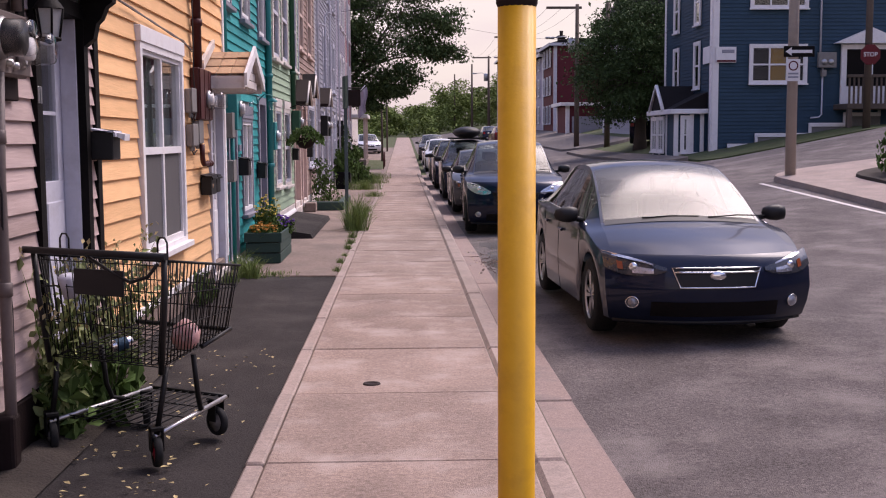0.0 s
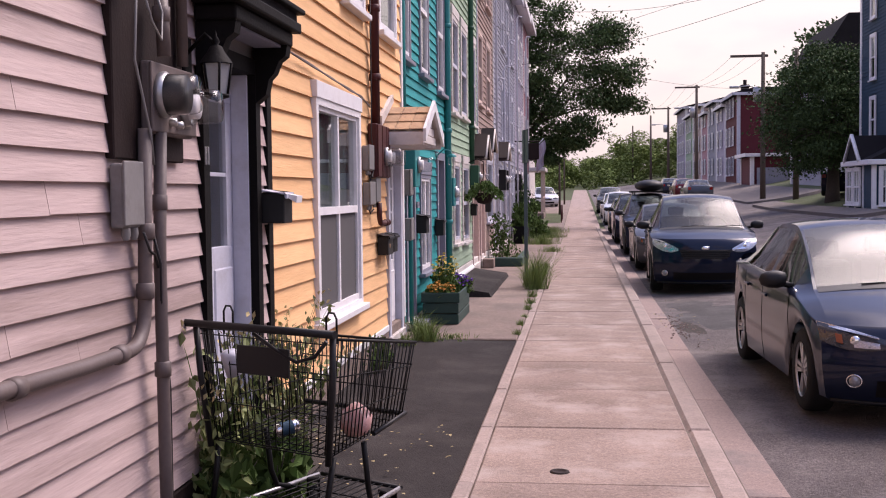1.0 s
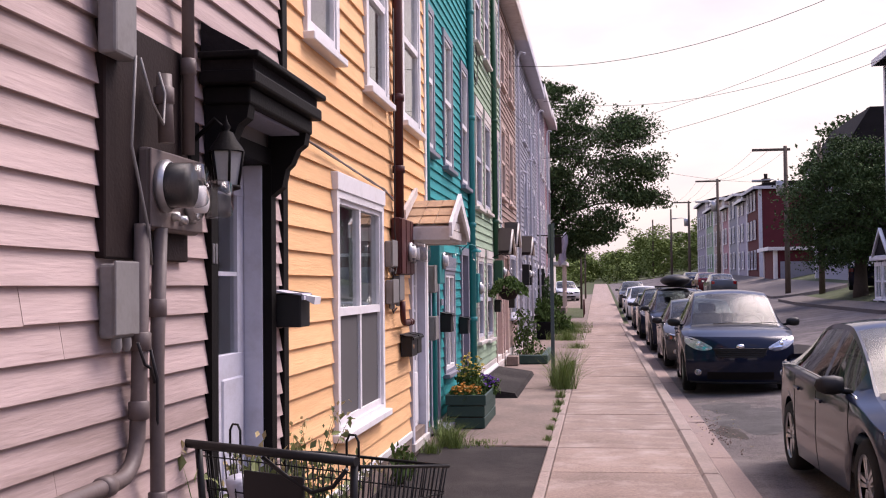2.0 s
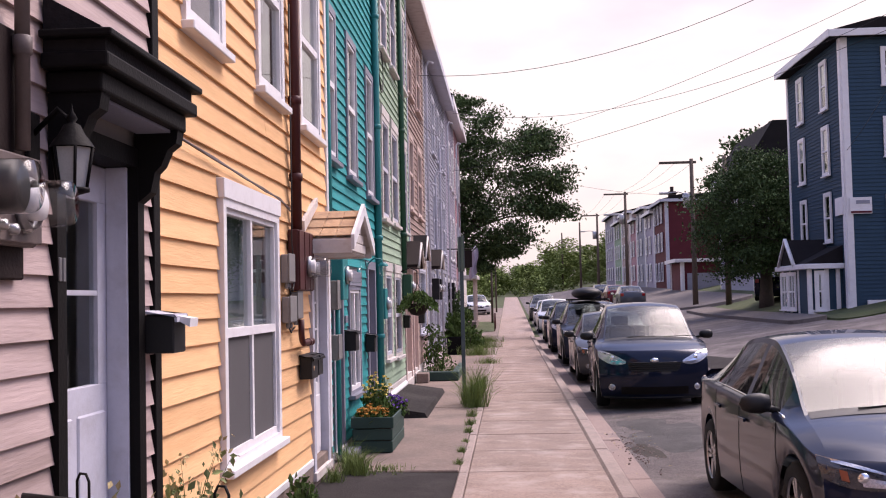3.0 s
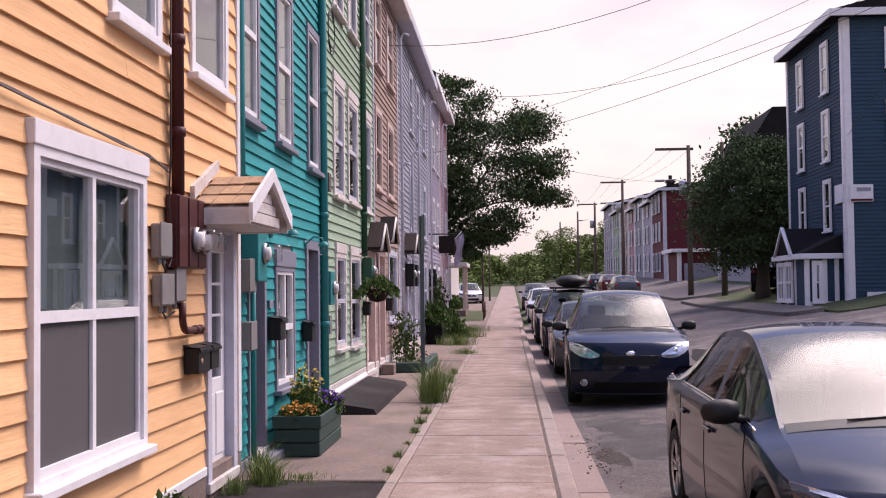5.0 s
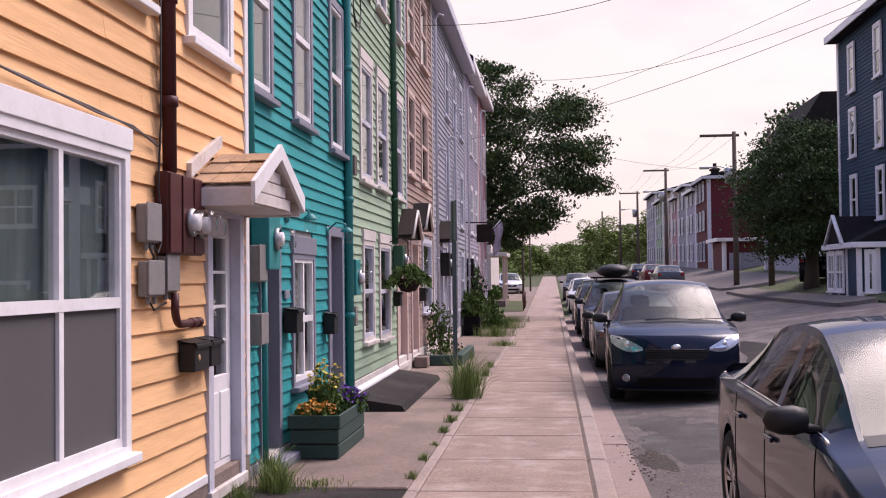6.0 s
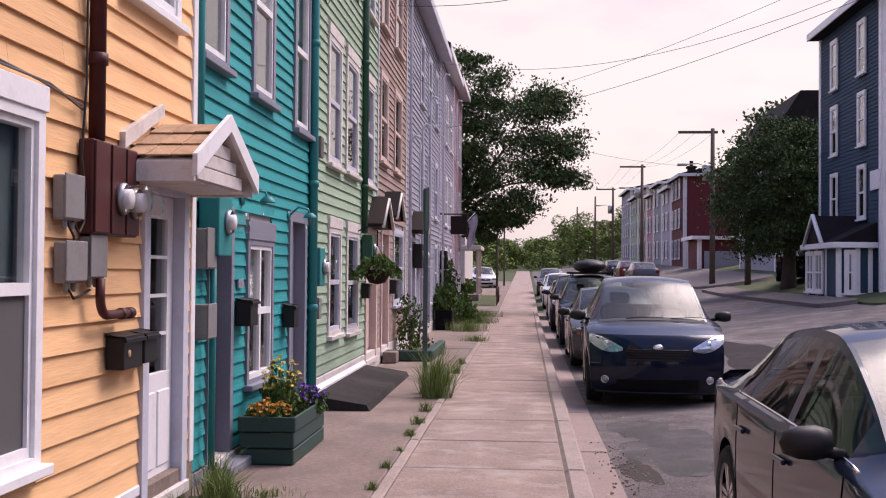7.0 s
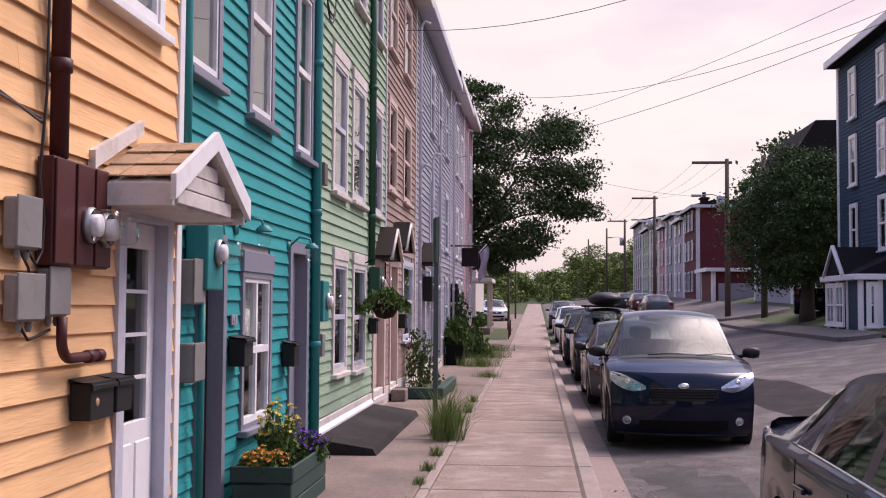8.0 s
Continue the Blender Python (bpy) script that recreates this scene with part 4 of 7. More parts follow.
for i in range(24):
    part("baluster", Shape().box(BX + 4.45 + i * 0.16, BX + 4.51 + i * 0.16, BY - 1.28, BY - 1.23, 2.75, 3.65), T["pole_wood"], porch)
part("rail", Shape().bevel_box(BX + 4.4, BX + 8.2, BY - 1.31, BY - 1.2, 3.65, 3.75, 0.01, seg=1), T["pole_wood"], porch)
for x in (4.5, 8.1):
    part("porch_post", Shape().box(BX + x - 0.08, BX + x + 0.08, BY - 1.3, BY - 1.14, 1.2, 2.6), T["pole_wood"], porch)
part("porch_door", Shape().bevel_box(BX + 4.6, BX + 6.6, BY - 0.16, BY - 0.03, 2.75, 4.9, 0.03, seg=1), T["white"], blue, "white porch door with a low pediment")
part("door_glass", Shape().box(BX + 4.8, BX + 5.5, BY - 0.18, BY - 0.16, 3.4, 4.7).box(BX + 5.75, BX + 6.4, BY - 0.18, BY - 0.16, 3.4, 4.7), T["black"], blue)
part("pediment", Shape().prism([(BX + 4.3, 4.9), (BX + 5.6, 5.45), (BX + 6.9, 4.9)], BY - 0.4, BY - 0.05), T["white"], blue)
wall_box = thing("service_box", "gray metal service box with a conduit on navy boards", "service box")
part("case", Shape().bevel_box(BX + 3.75, BX + 4.4, BY - 0.24, BY - 0.07, 4.05, 4.6, 0.02), T["boxgray"], wall_box)
for x in (3.95, 4.2):
    part("meter_ring", Shape().lathe([(0, 0.05), (0.09, 0.05), (0.11, 0)], pose(BX + x, BY - 0.24, 4.25, 90), 16), T["galv"], wall_box)
part("conduit", Shape().tube([(BX + 3.85, BY - 0.1, 9.6), (BX + 3.85, BY - 0.1, 4.6)], 0.035, 6).tube([(BX + 3.95, BY - 0.1, 4.05), (BX + 3.95, BY - 0.1, 2.4), (BX + 3.85, BY - 0.1, 2.3), (BX + 3.55, BY - 0.1, 2.28)], 0.03, 6), T["trim_white_blue"], wall_box)
part("lower_box", Shape().bevel_box(BX + 3.88, BX + 4.06, BY - 0.2, BY - 0.07, 3.75, 3.98, 0.01), T["boxgray"], wall_box)
board = thing("sign_board", "white sale sign with red and gray lettering on the corner", "sign")
part("panel", Shape().bevel_box(BX + 0.1, BX + 0.82, BY - 0.12, BY - 0.08, 4.25, 4.80, 0.005, seg=1).bevel_box(BX - 0.09, BX - 0.05, BY + 0.05, BY + 0.95, 4.25, 4.85, 0.005, seg=1), T["white"], board)
part("lettering", Shape().box(BX + 0.3, BX + 0.75, BY - 0.126, BY - 0.121, 4.58, 4.70), T["slate"], board)
part("lettering", Shape().box(BX + 0.12, BX + 0.8, BY - 0.126, BY - 0.121, 4.27, 4.34), T["maroon"], board)

FAR = [("maroon", 9.1, 95, 102.5, "deep maroon house with pale bay front", "trim_white_blue"), ("lilac", 8.7, 102.6, 109, "lilac house in the far row", "white"), ("slate", 9.6, 109.1, 116, "slate gray house in the far row", "white"),
       ("rose", 9.0, 116.1, 122, "rose house in the far row", "white"), ("gray", 10.2, 122.1, 131, "taupe house in the far row", "white"), ("green", 9.8, 131.1, 140, "pale green house in the far row", "white"), ("lilac", 11.2, 140.1, 152, "tall pale house in the far row", "white")]
for mat, top, a, b, lab, tr in FAR:
    z = rise(12.6, a)
    n = max(2, int((b - a) / 2.4))
    block_house(lab, 12.8, 21, a, b, z, top + z * 0.12, T["trim_white_blue" if mat == "maroon" else mat], [(0.6 + i * (b - a - 1.4) / n, 1.6 + i * (b - a - 1.4) / n, z + q, z + q + 1.6, 1) for i in range(n) for q in (0.7, 3.2, 5.6)], (), trim=tr, group="far row of houses",
                boards=False, end_mat=T["maroon"] if mat == "maroon" else None)
chim = solid("chimney", Shape().bevel_box(13.4, 14.0, 97, 97.6, 9.0, 10.4, 0.02, seg=1).bevel_box(13.3, 14.1, 96.9, 97.7, 10.2, 10.35, 0.02, seg=1).lathe([(0.14, 10.4), (0.16, 10.8), (0.12, 10.8)], pose(13.7, 97.3, 0)), T["darkbrown"], "dark brick chimney on the maroon house", "chimney")
garage = block_house("low maroon garage with a white fascia", 12.1, 15.6, 83, 88, rise(12.6, 84), 4.0, T["maroon"], (), (), pitch=0.05, boards=False)
part("garage_door", Shape().bevel_box(12.5, 15.2, 82.9, 82.98, 1.2, 3.2, 0.02, seg=1), T["slate"], garage)
gable_house = block_house("dark gabled house behind the trees", 13.6, 21, 66, 76, 1.4, 8.6, T["slate"], [(2, 3, 5.6, 7.2, 1), (5.5, 6.5, 5.6, 7.2, 1)], [(2.0, 3.2, 2.4, 4.0, 2)], pitch=2.6, boards=False)


pale_house = block_house("pale clapboard house past the street tree", -11, -3.4, 60, 68, 0.1, 7.4, T["lilac"], (), [(5.2, 6.4, 0.9, 2.4, 1), (5.2, 6.4, 3.6, 5.2, 1)], boards=False)
for a, z in ((1.0, 0.9), (4.2, 0.9), (1.0, 3.6), (4.2, 3.6)):
    plain_window(pale_house, a, a + 1.1, z, z + 1.6, pose(-3.4, 60, 0))
block_house("cream house beyond the pale house", -11, -3.2, 70, 80, 0.4, 6.6, T["offwhite"], (), (), boards=False)


# houses across the road that close the street and show in the window panes
for a, b, mat, lab in ((-14, 3.9, "lilac", "pale lilac clapboard house across the road"), (4.0, 21.5, "slate", "gray clapboard house across the road")):
    block_house(lab, 15.5, 23, a, b, 0.5, 6.6, T[mat], [(q, q + 1.3, z, z + 1.9, 2) for z in (1.4, 4.3) for q in steps(1.2, b - a - 2.6, 4)], (), boards=False)


porch_house = thing("porch", "cream painted porch with a flat roof and thin posts", "porch")
part("deck", Shape().bevel_box(-3.4, -2.0, 61, 65, 0.0, 0.5, 0.02), T["apron"], porch_house)
part("roof", Shape().bevel_box(-3.4, -1.9, 60.8, 65.2, 2.75, 2.95, 0.02), T["offwhite"], porch_house)
for y in (61.2, 63.0, 64.8):
    part("post", Shape().bevel_box(-2.15, -2.03, y - 0.06, y + 0.06, 0.5, 2.75, 0.01), T["cream"], porch_house)
part("rail", Shape().bevel_box(-2.13, -2.05, 61.2, 64.8, 1.3, 1.38, 0.01), T["cream"], porch_house)
fence = thing("hand_rail", "thin rusty hand rail beside the pavement", "rail")
for y in (57.0, 59.0, 61.0):
    part("post", Shape().tube([(-1.0, y, 0.05), (-1.0, y, 0.95)], 0.025, 6), T["redbrown"], fence)
part("rail", Shape().tube([(-1.0, 57.0, 0.95), (-1.0, 61.0, 0.95)], 0.025, 6), T["redbrown"], fence)
lawn = sheet("lawn", steps(-3.3, -1.05, 3), steps(56.5, 69.0, 12), 0.15, T["grass_ground"], "small strip of lawn before the far houses", "lawn")
for y, h in ((67, 5.2), (88, 6.4)):
    solid("lamp_post", Shape().tube([(-1.25, y, rise(-1.2, y)), (-1.25, y, h)], [0.07, 0.045], 8), T["pole_wood"], "plain thin pole at the pavement edge", "pole")


# ---- trees and plants ----
def leaf_quad(s, q, a, rng, flat=0.55):
    e = Euler((rng.uniform(-flat, flat) * 2.2, rng.uniform(-flat, flat) * 2.2, rng.uniform(0, 6.3))).to_matrix()
    s.add([q + e @ Vector(v) for v in ((-a * 0.5, 0, 0), (0, -a * 0.32, a * 0.08), (a * 0.6, 0, -a * 0.05), (0, a * 0.32, a * 0.08))], [(0, 1, 2, 3)])


def tree(label, base, height, clumps, bark, leaf, rng, trunk=0.16, per=420, size=0.2, sub=0.45, fork=0.25):
    """Tapered trunk, a limb to each clump, leaves in layered tufts about it. clumps: (x, y, z, rx, rz) from the base."""
    t = thing("tree", label, "tree", Matrix.Translation(base))
    wood, crown = Shape(), Shape()
    top = Vector((0, 0, height * 0.8))
    wood.tube([(0, 0, -0.3), (0.02, 0, height * 0.1), (0.05, 0.03, height * fork), (0.0, 0.05, height * 0.5), top], [trunk * 1.35, trunk, trunk * 0.85, trunk * 0.5, trunk * 0.15], 10)
    for x, y, z, rx, rz in clumps:
        c = Vector((x, y, z))
        a = Vector((0.03, 0.03, height * rng.uniform(fork, fork + 0.15)))
        a.z = min(a.z, z - 0.1)
        mid = a.lerp(c, 0.5) + Vector((0, 0, 0.12 * height * rng.uniform(-0.2, 0.4)))
        wood.tube([a, mid, c], [trunk * 0.45, trunk * 0.28, trunk * 0.08], 6)
        for _ in range(7):
            d = Vector((rng.uniform(-1, 1) * rx, rng.uniform(-1, 1) * rx, rng.uniform(-0.8, 0.8) * rz))
            wood.tube([mid.lerp(c, 0.6), c + d * 0.6, c + d], [trunk * 0.12, trunk * 0.07, trunk * 0.03], 4)
        for _ in range(10):
            while True:
                d = Vector((rng.uniform(-1, 1), rng.uniform(-1, 1), rng.uniform(-1, 1)))
                if d.length < 1:
                    break
            o = c + Vector((d.x * rx, d.y * rx, d.z * rz))
            r = rx * sub * rng.uniform(0.6, 1.2)
            for _ in range(per // 10):
                q = o + Vector((rng.gauss(0, 0.55) * r, rng.gauss(0, 0.55) * r, rng.gauss(0, 0.30) * r))
                leaf_quad(crown, q, size * rng.uniform(0.6, 1.4), rng)
    part("trunk", wood, T[bark], t)
    tagged(part("crown", crown, T[leaf], t), kind="stuff")
    return t


rng = random.Random(4)
tree("leafy street tree spreading over the pavement beyond the row", (-2.6, 51.5, 0.9), 10.8,
     [(x + 1.0, y, z, rx, rz) for x, y, z, rx, rz in [(-0.6, 0, 9.2, 0.9, 0.9), (0.3, 0.2, 8.3, 1.2, 0.8), (1.5, -0.3, 7.6, 1.5, 0.7), (2.9, 0.1, 7.7, 1.2, 0.6), (-0.4, 0.3, 7.0, 1.3, 0.9), (1.6, 0, 6.3, 1.7, 0.8), (3.4, -0.2, 6.0, 1.2, 0.5), (0.2, 0, 5.5, 1.4, 0.9),
      (2.3, 0.4, 4.9, 1.5, 0.5), (3.6, 0.3, 4.6, 0.8, 0.35), (0.1, -0.2, 4.1, 1.1, 0.8), (1.5, 0, 3.7, 1.2, 0.45), (-0.3, 0, 2.9, 0.8, 0.7), (-1.0, 0.5, 5.0, 1.0, 1.2), (-0.9, 0.2, 6.4, 0.9, 1.0), (0.1, 0, 2.3, 0.6, 0.5), (1.0, 0.2, 2.9, 0.8, 0.4)]], "bark", "leaf_dark", rng, 0.14, 2600, 0.125, 0.58)
ball = [(1.75 * math.cos(a) * k, 1.75 * math.sin(a) * k, z, 1.15, 1.0) for z, k, n in ((2.2, 0.8, 6), (3.3, 1.05, 8), (4.5, 1.0, 8), (5.5, 0.65, 6), (6.2, 0.1, 2)) for a in [6.283 * i / n + z for i in range(n)]]
tree("dense round dark green tree beside the dark blue house", (10.8, 51.0, rise(10.8, 51)), 7.2, ball, "bark", "leaf_dark", rng, 0.28, 1900, 0.115, 0.6)
tree("tall dark tree behind the gabled house", (17.2, 80, 1.4), 12.5, [(x, y, z, 1.6, 1.2) for x, y, z in ((-1.5, 0, 9.5), (0, 0, 11), (1.5, 0.5, 10), (0.4, -1, 8.4), (-2.4, 0, 7.6), (2.4, 0, 7.8), (0, 0, 6.4))], "bark", "leaf_dark", rng, 0.25, 620, 0.3)
woods = Shape()
for i in range(120):
    x, y = rng.uniform(-34, 22), rng.uniform(158, 215)
    h = rng.uniform(3.0, 5.4) + (2.4 if x > 6 else 0)
    for _ in range(7):
        o = Vector((x + rng.uniform(-2, 2), y + rng.uniform(-2, 2), rise(x, y) + rng.uniform(0.1, 0.9) * h))
        r = rng.uniform(0.7, 1.5)
        for _ in range(150):
            d = Vector((rng.gauss(0, 1), rng.gauss(0, 1), rng.gauss(0, 1))).normalized() * r * rng.uniform(0.75, 1.05)
            leaf_quad(woods, o + Vector((d.x, d.y, d.z * 0.75)), 0.36 * rng.uniform(0.6, 1.4), rng, 0.35)
for i in range(40):
    x, y = rng.uniform(-14, -3.6), rng.uniform(95, 150)
    o = Vector((x, y, rise(x, y) + rng.uniform(0.4, 1.4)))
    for _ in range(300):
        d = Vector((rng.gauss(0, 1), rng.gauss(0, 1), rng.gauss(0, 1))).normalized() * rng.uniform(0.7, 1.0)
        leaf_quad(woods, o + d, 0.24 * rng.uniform(0.6, 1.4), rng, 0.35)
solid("far_woods", woods, T["leaf_far"], "sunlit green trees at the far end of the street", "trees", kind="stuff")


def bush(label, base, r, h, count, size, leaf, rng, cat="bush", upright=False):
    s = Shape()
    for _ in range(max(5, count // 60)):
        a, k = rng.uniform(0, 6.3), rng.uniform(0, 0.6)
        tip = Vector((r * k * 1.4 * math.cos(a), r * k * 1.4 * math.sin(a), h * rng.uniform(0.6, 1.0)))
        s.tube([(tip.x * 0.2, tip.y * 0.2, -0.02), tip * 0.5 + Vector((0, 0, 0.1 * h)), tip], [0.006, 0.005, 0.002], 4)
    b = thing("bush", label, cat, Matrix.Translation(base))
    tagged(part("stem", s, T["bark"], b), kind="stuff")
    f = Shape()
    for _ in range(count):
        a, k, z = rng.uniform(0, 6.3), math.sqrt(rng.random()), rng.random()
        w = r * (0.55 + 0.45 * math.sin(3.1 * min(1, z + 0.12))) * (0.75 + 0.25 * math.sin(5 * a + 9 * z))
        leaf_quad(f, Vector((w * k * math.cos(a), w * k * math.sin(a), 0.03 + z * h * (0.8 + 0.2 * math.sin(3 * a)))), size * rng.uniform(0.5, 1.4), rng, 0.9)
    tagged(part("foliage", f, T[leaf], b), kind="stuff")
    return b


def grass_tuft(label, base, r, h, count, rng, cat="grass"):
    s = Shape()
    for _ in range(count * 2):
        a, k = rng.uniform(0, 6.3), rng.random() ** 1.3 * r
        p = Vector((k * math.cos(a), k * math.sin(a), -0.01))
        lean = Vector((rng.gauss(0.08, 0.36), rng.gauss(0, 0.36), 0)) * h
        hh, w = h * rng.uniform(0.4, 1.1), 0.0022 + 0.002 * rng.random()
        side = Vector((math.cos(a * 3), math.sin(a * 3), 0)) * w
        m_ = p + lean * 0.3 + Vector((0, 0, hh * 0.6))
        s.add([p - side, p + side, m_ + side * 0.8, m_ - side * 0.8, p + lean + Vector((0, 0, hh))], [(0, 1, 2, 3), (3, 2, 4)])
    return solid("grass_tuft", s, T["grass"], label, cat, Matrix.Translation(base), kind="stuff")


grass_tuft("tall green grass at the foot of the sign post", (-0.83, 19.7, 0), 0.20, 0.66, 260, rng)
grass_tuft("thin grass beside the sign post", (-0.98, 20.2, 0), 0.12, 0.45, 120, rng)
for x, y, r, h, n in ((-1.86, 13.05, 0.16, 0.26, 150), (-1.95, 12.5, 0.12, 0.2, 70), (-1.55, 13.25, 0.3, 0.07, 110), (-1.98, 13.55, 0.08, 0.3, 60), (-0.8, 23.2, 0.12, 0.2, 70), (-0.83, 17.2, 0.09, 0.12, 60), (-0.82, 13.6, 0.06, 0.08, 40), (-0.83, 14.5, 0.05, 0.09, 40), (-0.82, 16.3, 0.07, 0.1, 50), (-0.84, 18.3, 0.09, 0.14, 60), (-0.82, 21.6, 0.1, 0.16, 70), (-0.83, 25.0, 0.1, 0.15, 70), (-1.75, 12.95, 0.14, 0.3, 90), (-0.82, 15.4, 0.05, 0.06, 30), (-0.85, 31.5, 0.4, 0.2, 150), (-1.3, 36, 0.6, 0.35, 400), (-1.2, 41, 0.7, 0.35, 400), (-1.5, 27.2, 0.3, 0.25, 200), (-1.3, 46, 0.8, 0.3, 400)):
    grass_tuft("small tuft of weeds in a pavement crack", (x, y, 0), r, h, n, rng, "weeds")
bush("leafy hedge past the end of the row", (-2.7, 53.5, 0), 0.6, 0.7, 900, 0.16, "leaf", rng)
bush("overgrown shrub beside the far pavement", (-2.6, 57.5, 0), 0.5, 0.6, 700, 0.17, "leaf", rng)
bush("rough shrub at the far pavement edge", (-2.9, 63.5, 0.2), 0.6, 0.8, 700, 0.18, "leaf", rng)
bush("shrub before the cream house", (-3.0, 70.5, 0.3), 0.8, 0.9, 700, 0.2, "leaf", rng)
bush("tall leafy weeds before the brown house", (-1.95, 27.2, 0), 0.5, 1.15, 800, 0.075, "leaf", rng)
bush("round green shrub in a dark tub", (-1.95, 36.8, 0.5), 0.62, 0.75, 1100, 0.11, "leaf", rng)
bush("dark conical evergreen before the slate house", (-2.05, 39.0, 0.3), 0.55, 1.75, 1000, 0.12, "leaf_dark", rng)
bush("loose shrub by the pavement", (-1.6, 40.5, 0), 0.55, 0.75, 700, 0.13, "leaf", rng)
bush("weedy shrub in the verge", (-1.75, 43.0, 0), 0.55, 0.5, 500, 0.14, "leaf", rng)
bush("rough shrub on the corner verge", (11.0, 23.9, rise(11.0, 23.9) + 0.15), 0.85, 1.05, 1500, 0.14, "leaf", rng)
bush("hedge by the corner", (12.8, 24.4, rise(12.8, 24.4) + 0.15), 1.3, 1.5, 1200, 0.15, "leaf_dark", rng)
solid("tub", Shape().bevel_box(-2.2, -1.72, 36.4, 37.2, 0, 0.55, 0.03, seg=1), T["black"], "black tub with a green shrub", "planter")
solid("garden_wall", Shape().bevel_box(-2.2, -1.35, 25.4, 25.55, 0, 0.2, 0.02, seg=1).bevel_box(-1.5, -1.35, 25.56, 28.6, 0, 0.2, 0.02, seg=1), T["planter"], "low dark timber edging of a flower bed", "edging")


# ---- cars ----
def paint(name, colour, flake=0.35):
    m = material(name, colour, 0.4, flake, vary=0.05, scale=3, coat=0.7, spec=0.05)
    m.node_tree.nodes["Principled BSDF"].inputs["Coat IOR"].default_value = 1.42
    return m


T["paint_gray"] = paint("dark_gray_car_paint", (0.009, 0.013, 0.031), 0.3)
T["paint_black"] = paint("black_blue_car_paint", (0.006, 0.010, 0.026), 0.4)
T["paint_silver"] = paint("silver_gray_car_paint", (0.06, 0.063, 0.07))
T["paint_white"] = paint("white_car_paint", (0.62, 0.62, 0.63))
T["paint_red"] = paint("dark_red_car_paint", (0.11, 0.015, 0.02))
T["car_glass"] = clear_glass("car_window_glass", (0.45, 0.5, 0.5), 0.04, 1.5)
T["windscreen"] = clear_glass("windscreen_glass", (0.5, 0.54, 0.54), 0.17, 1.64)
T["lamp_lens"] = material("lamp_lens", (0.30, 0.30, 0.32), 0.28, 0.5, vary=0.4, scale=5, coat=0.6)
T["lamp_dark"] = material("dark_lamp_housing", (0.03, 0.03, 0.033), 0.25, 0.2, vary=0.3, scale=5, coat=1.0)
T["lamp_bright"] = material("bright_lamp_reflector", (0.5, 0.5, 0.52), 0.22, 0.75, vary=0.6, scale=14, coat=1.0)
T["amber"] = material("amber_lens", (0.22, 0.045, 0.012), 0.15, vary=0.1, coat=1.0)
T["red_lens"] = material("red_lens", (0.28, 0.012, 0.012), 0.15, vary=0.1, coat=1.0)
T["seat"] = material("dark_seat_cloth", (0.03, 0.03, 0.032), 0.9, vary=0.15)
T["rim"] = material("alloy_rim", (0.55, 0.55, 0.56), 0.3, 0.8, vary=0.08)

# top: (y, height, half width of the top edge) from the bonnet's front edge to the boot's; G: cowl, roof front, roof rear, rear glass foot
SEDAN = dict(L=4.6, W=0.888, top=[(0.12, 0.74, 0.77), (0.40, 0.83, 0.76), (0.80, 0.905, 0.74), (1.12, 0.965, 0.72), (1.50, 1.19, 0.675), (2.02, 1.42, 0.625), (2.35, 1.46, 0.605), (2.75, 1.455, 0.60), (3.15, 1.40, 0.60), (3.60, 1.24, 0.62), (4.00, 1.08, 0.64), (4.45, 1.05, 0.68)],
             G=(1.12, 2.02, 3.15, 4.00), belt=[(0.12, 0.71, 0.81), (0.5, 0.78, 0.86), (1.12, 0.88, 0.875), (2.2, 0.915, 0.88), (3.4, 0.96, 0.875), (4.0, 0.98, 0.845), (4.45, 0.97, 0.77)],
             doors=((1.42, 2.28), (2.38, 3.12), (3.18, 3.46)), wheels=(0.93, 3.60), R=0.325, nose=0.74)
SUV = dict(L=4.4, W=0.91, top=[(0.12, 0.93, 0.78), (0.40, 1.01, 0.78), (0.80, 1.065, 0.76), (1.08, 1.10, 0.74), (1.45, 1.33, 0.69), (1.98, 1.615, 0.625), (2.3, 1.67, 0.60), (2.9, 1.675, 0.60), (3.6, 1.62, 0.59), (3.95, 1.50, 0.62), (4.25, 1.18, 0.70), (4.32, 1.05, 0.72)],
           G=(1.08, 1.98, 3.75, 4.22), belt=[(0.12, 0.88, 0.83), (0.5, 0.95, 0.88), (1.08, 1.02, 0.90), (2.2, 1.07, 0.905), (3.4, 1.12, 0.90), (4.0, 1.12, 0.87), (4.32, 1.02, 0.82)],
           doors=((1.40, 2.22), (2.32, 3.10), (3.18, 3.75)), wheels=(0.88, 3.52), R=0.35, nose=0.93)


def lookup(table, y, k):
    """Smooth reading of column k of a table at y."""
    n = len(table)
    if y <= table[0][0]:
        return table[0][k]
    for i in range(n - 1):
        a, b = table[i], table[i + 1]
        if y <= b[0]:
            t = (y - a[0]) / (b[0] - a[0])
            d = b[0] - a[0]
            s0 = (b[k] - table[i - 1][k]) / (b[0] - table[i - 1][0]) if i else (b[k] - a[k]) / d
            s1 = (table[i + 2][k] - a[k]) / (table[i + 2][0] - a[0]) if i + 2 < n else (b[k] - a[k]) / d
            h = t * t * (3 - 2 * t)
            return a[k] + (b[k] - a[k]) * h + d * (s0 * t * (1 - t) ** 2 - s1 * t * t * (1 - t))
    return table[-1][k]


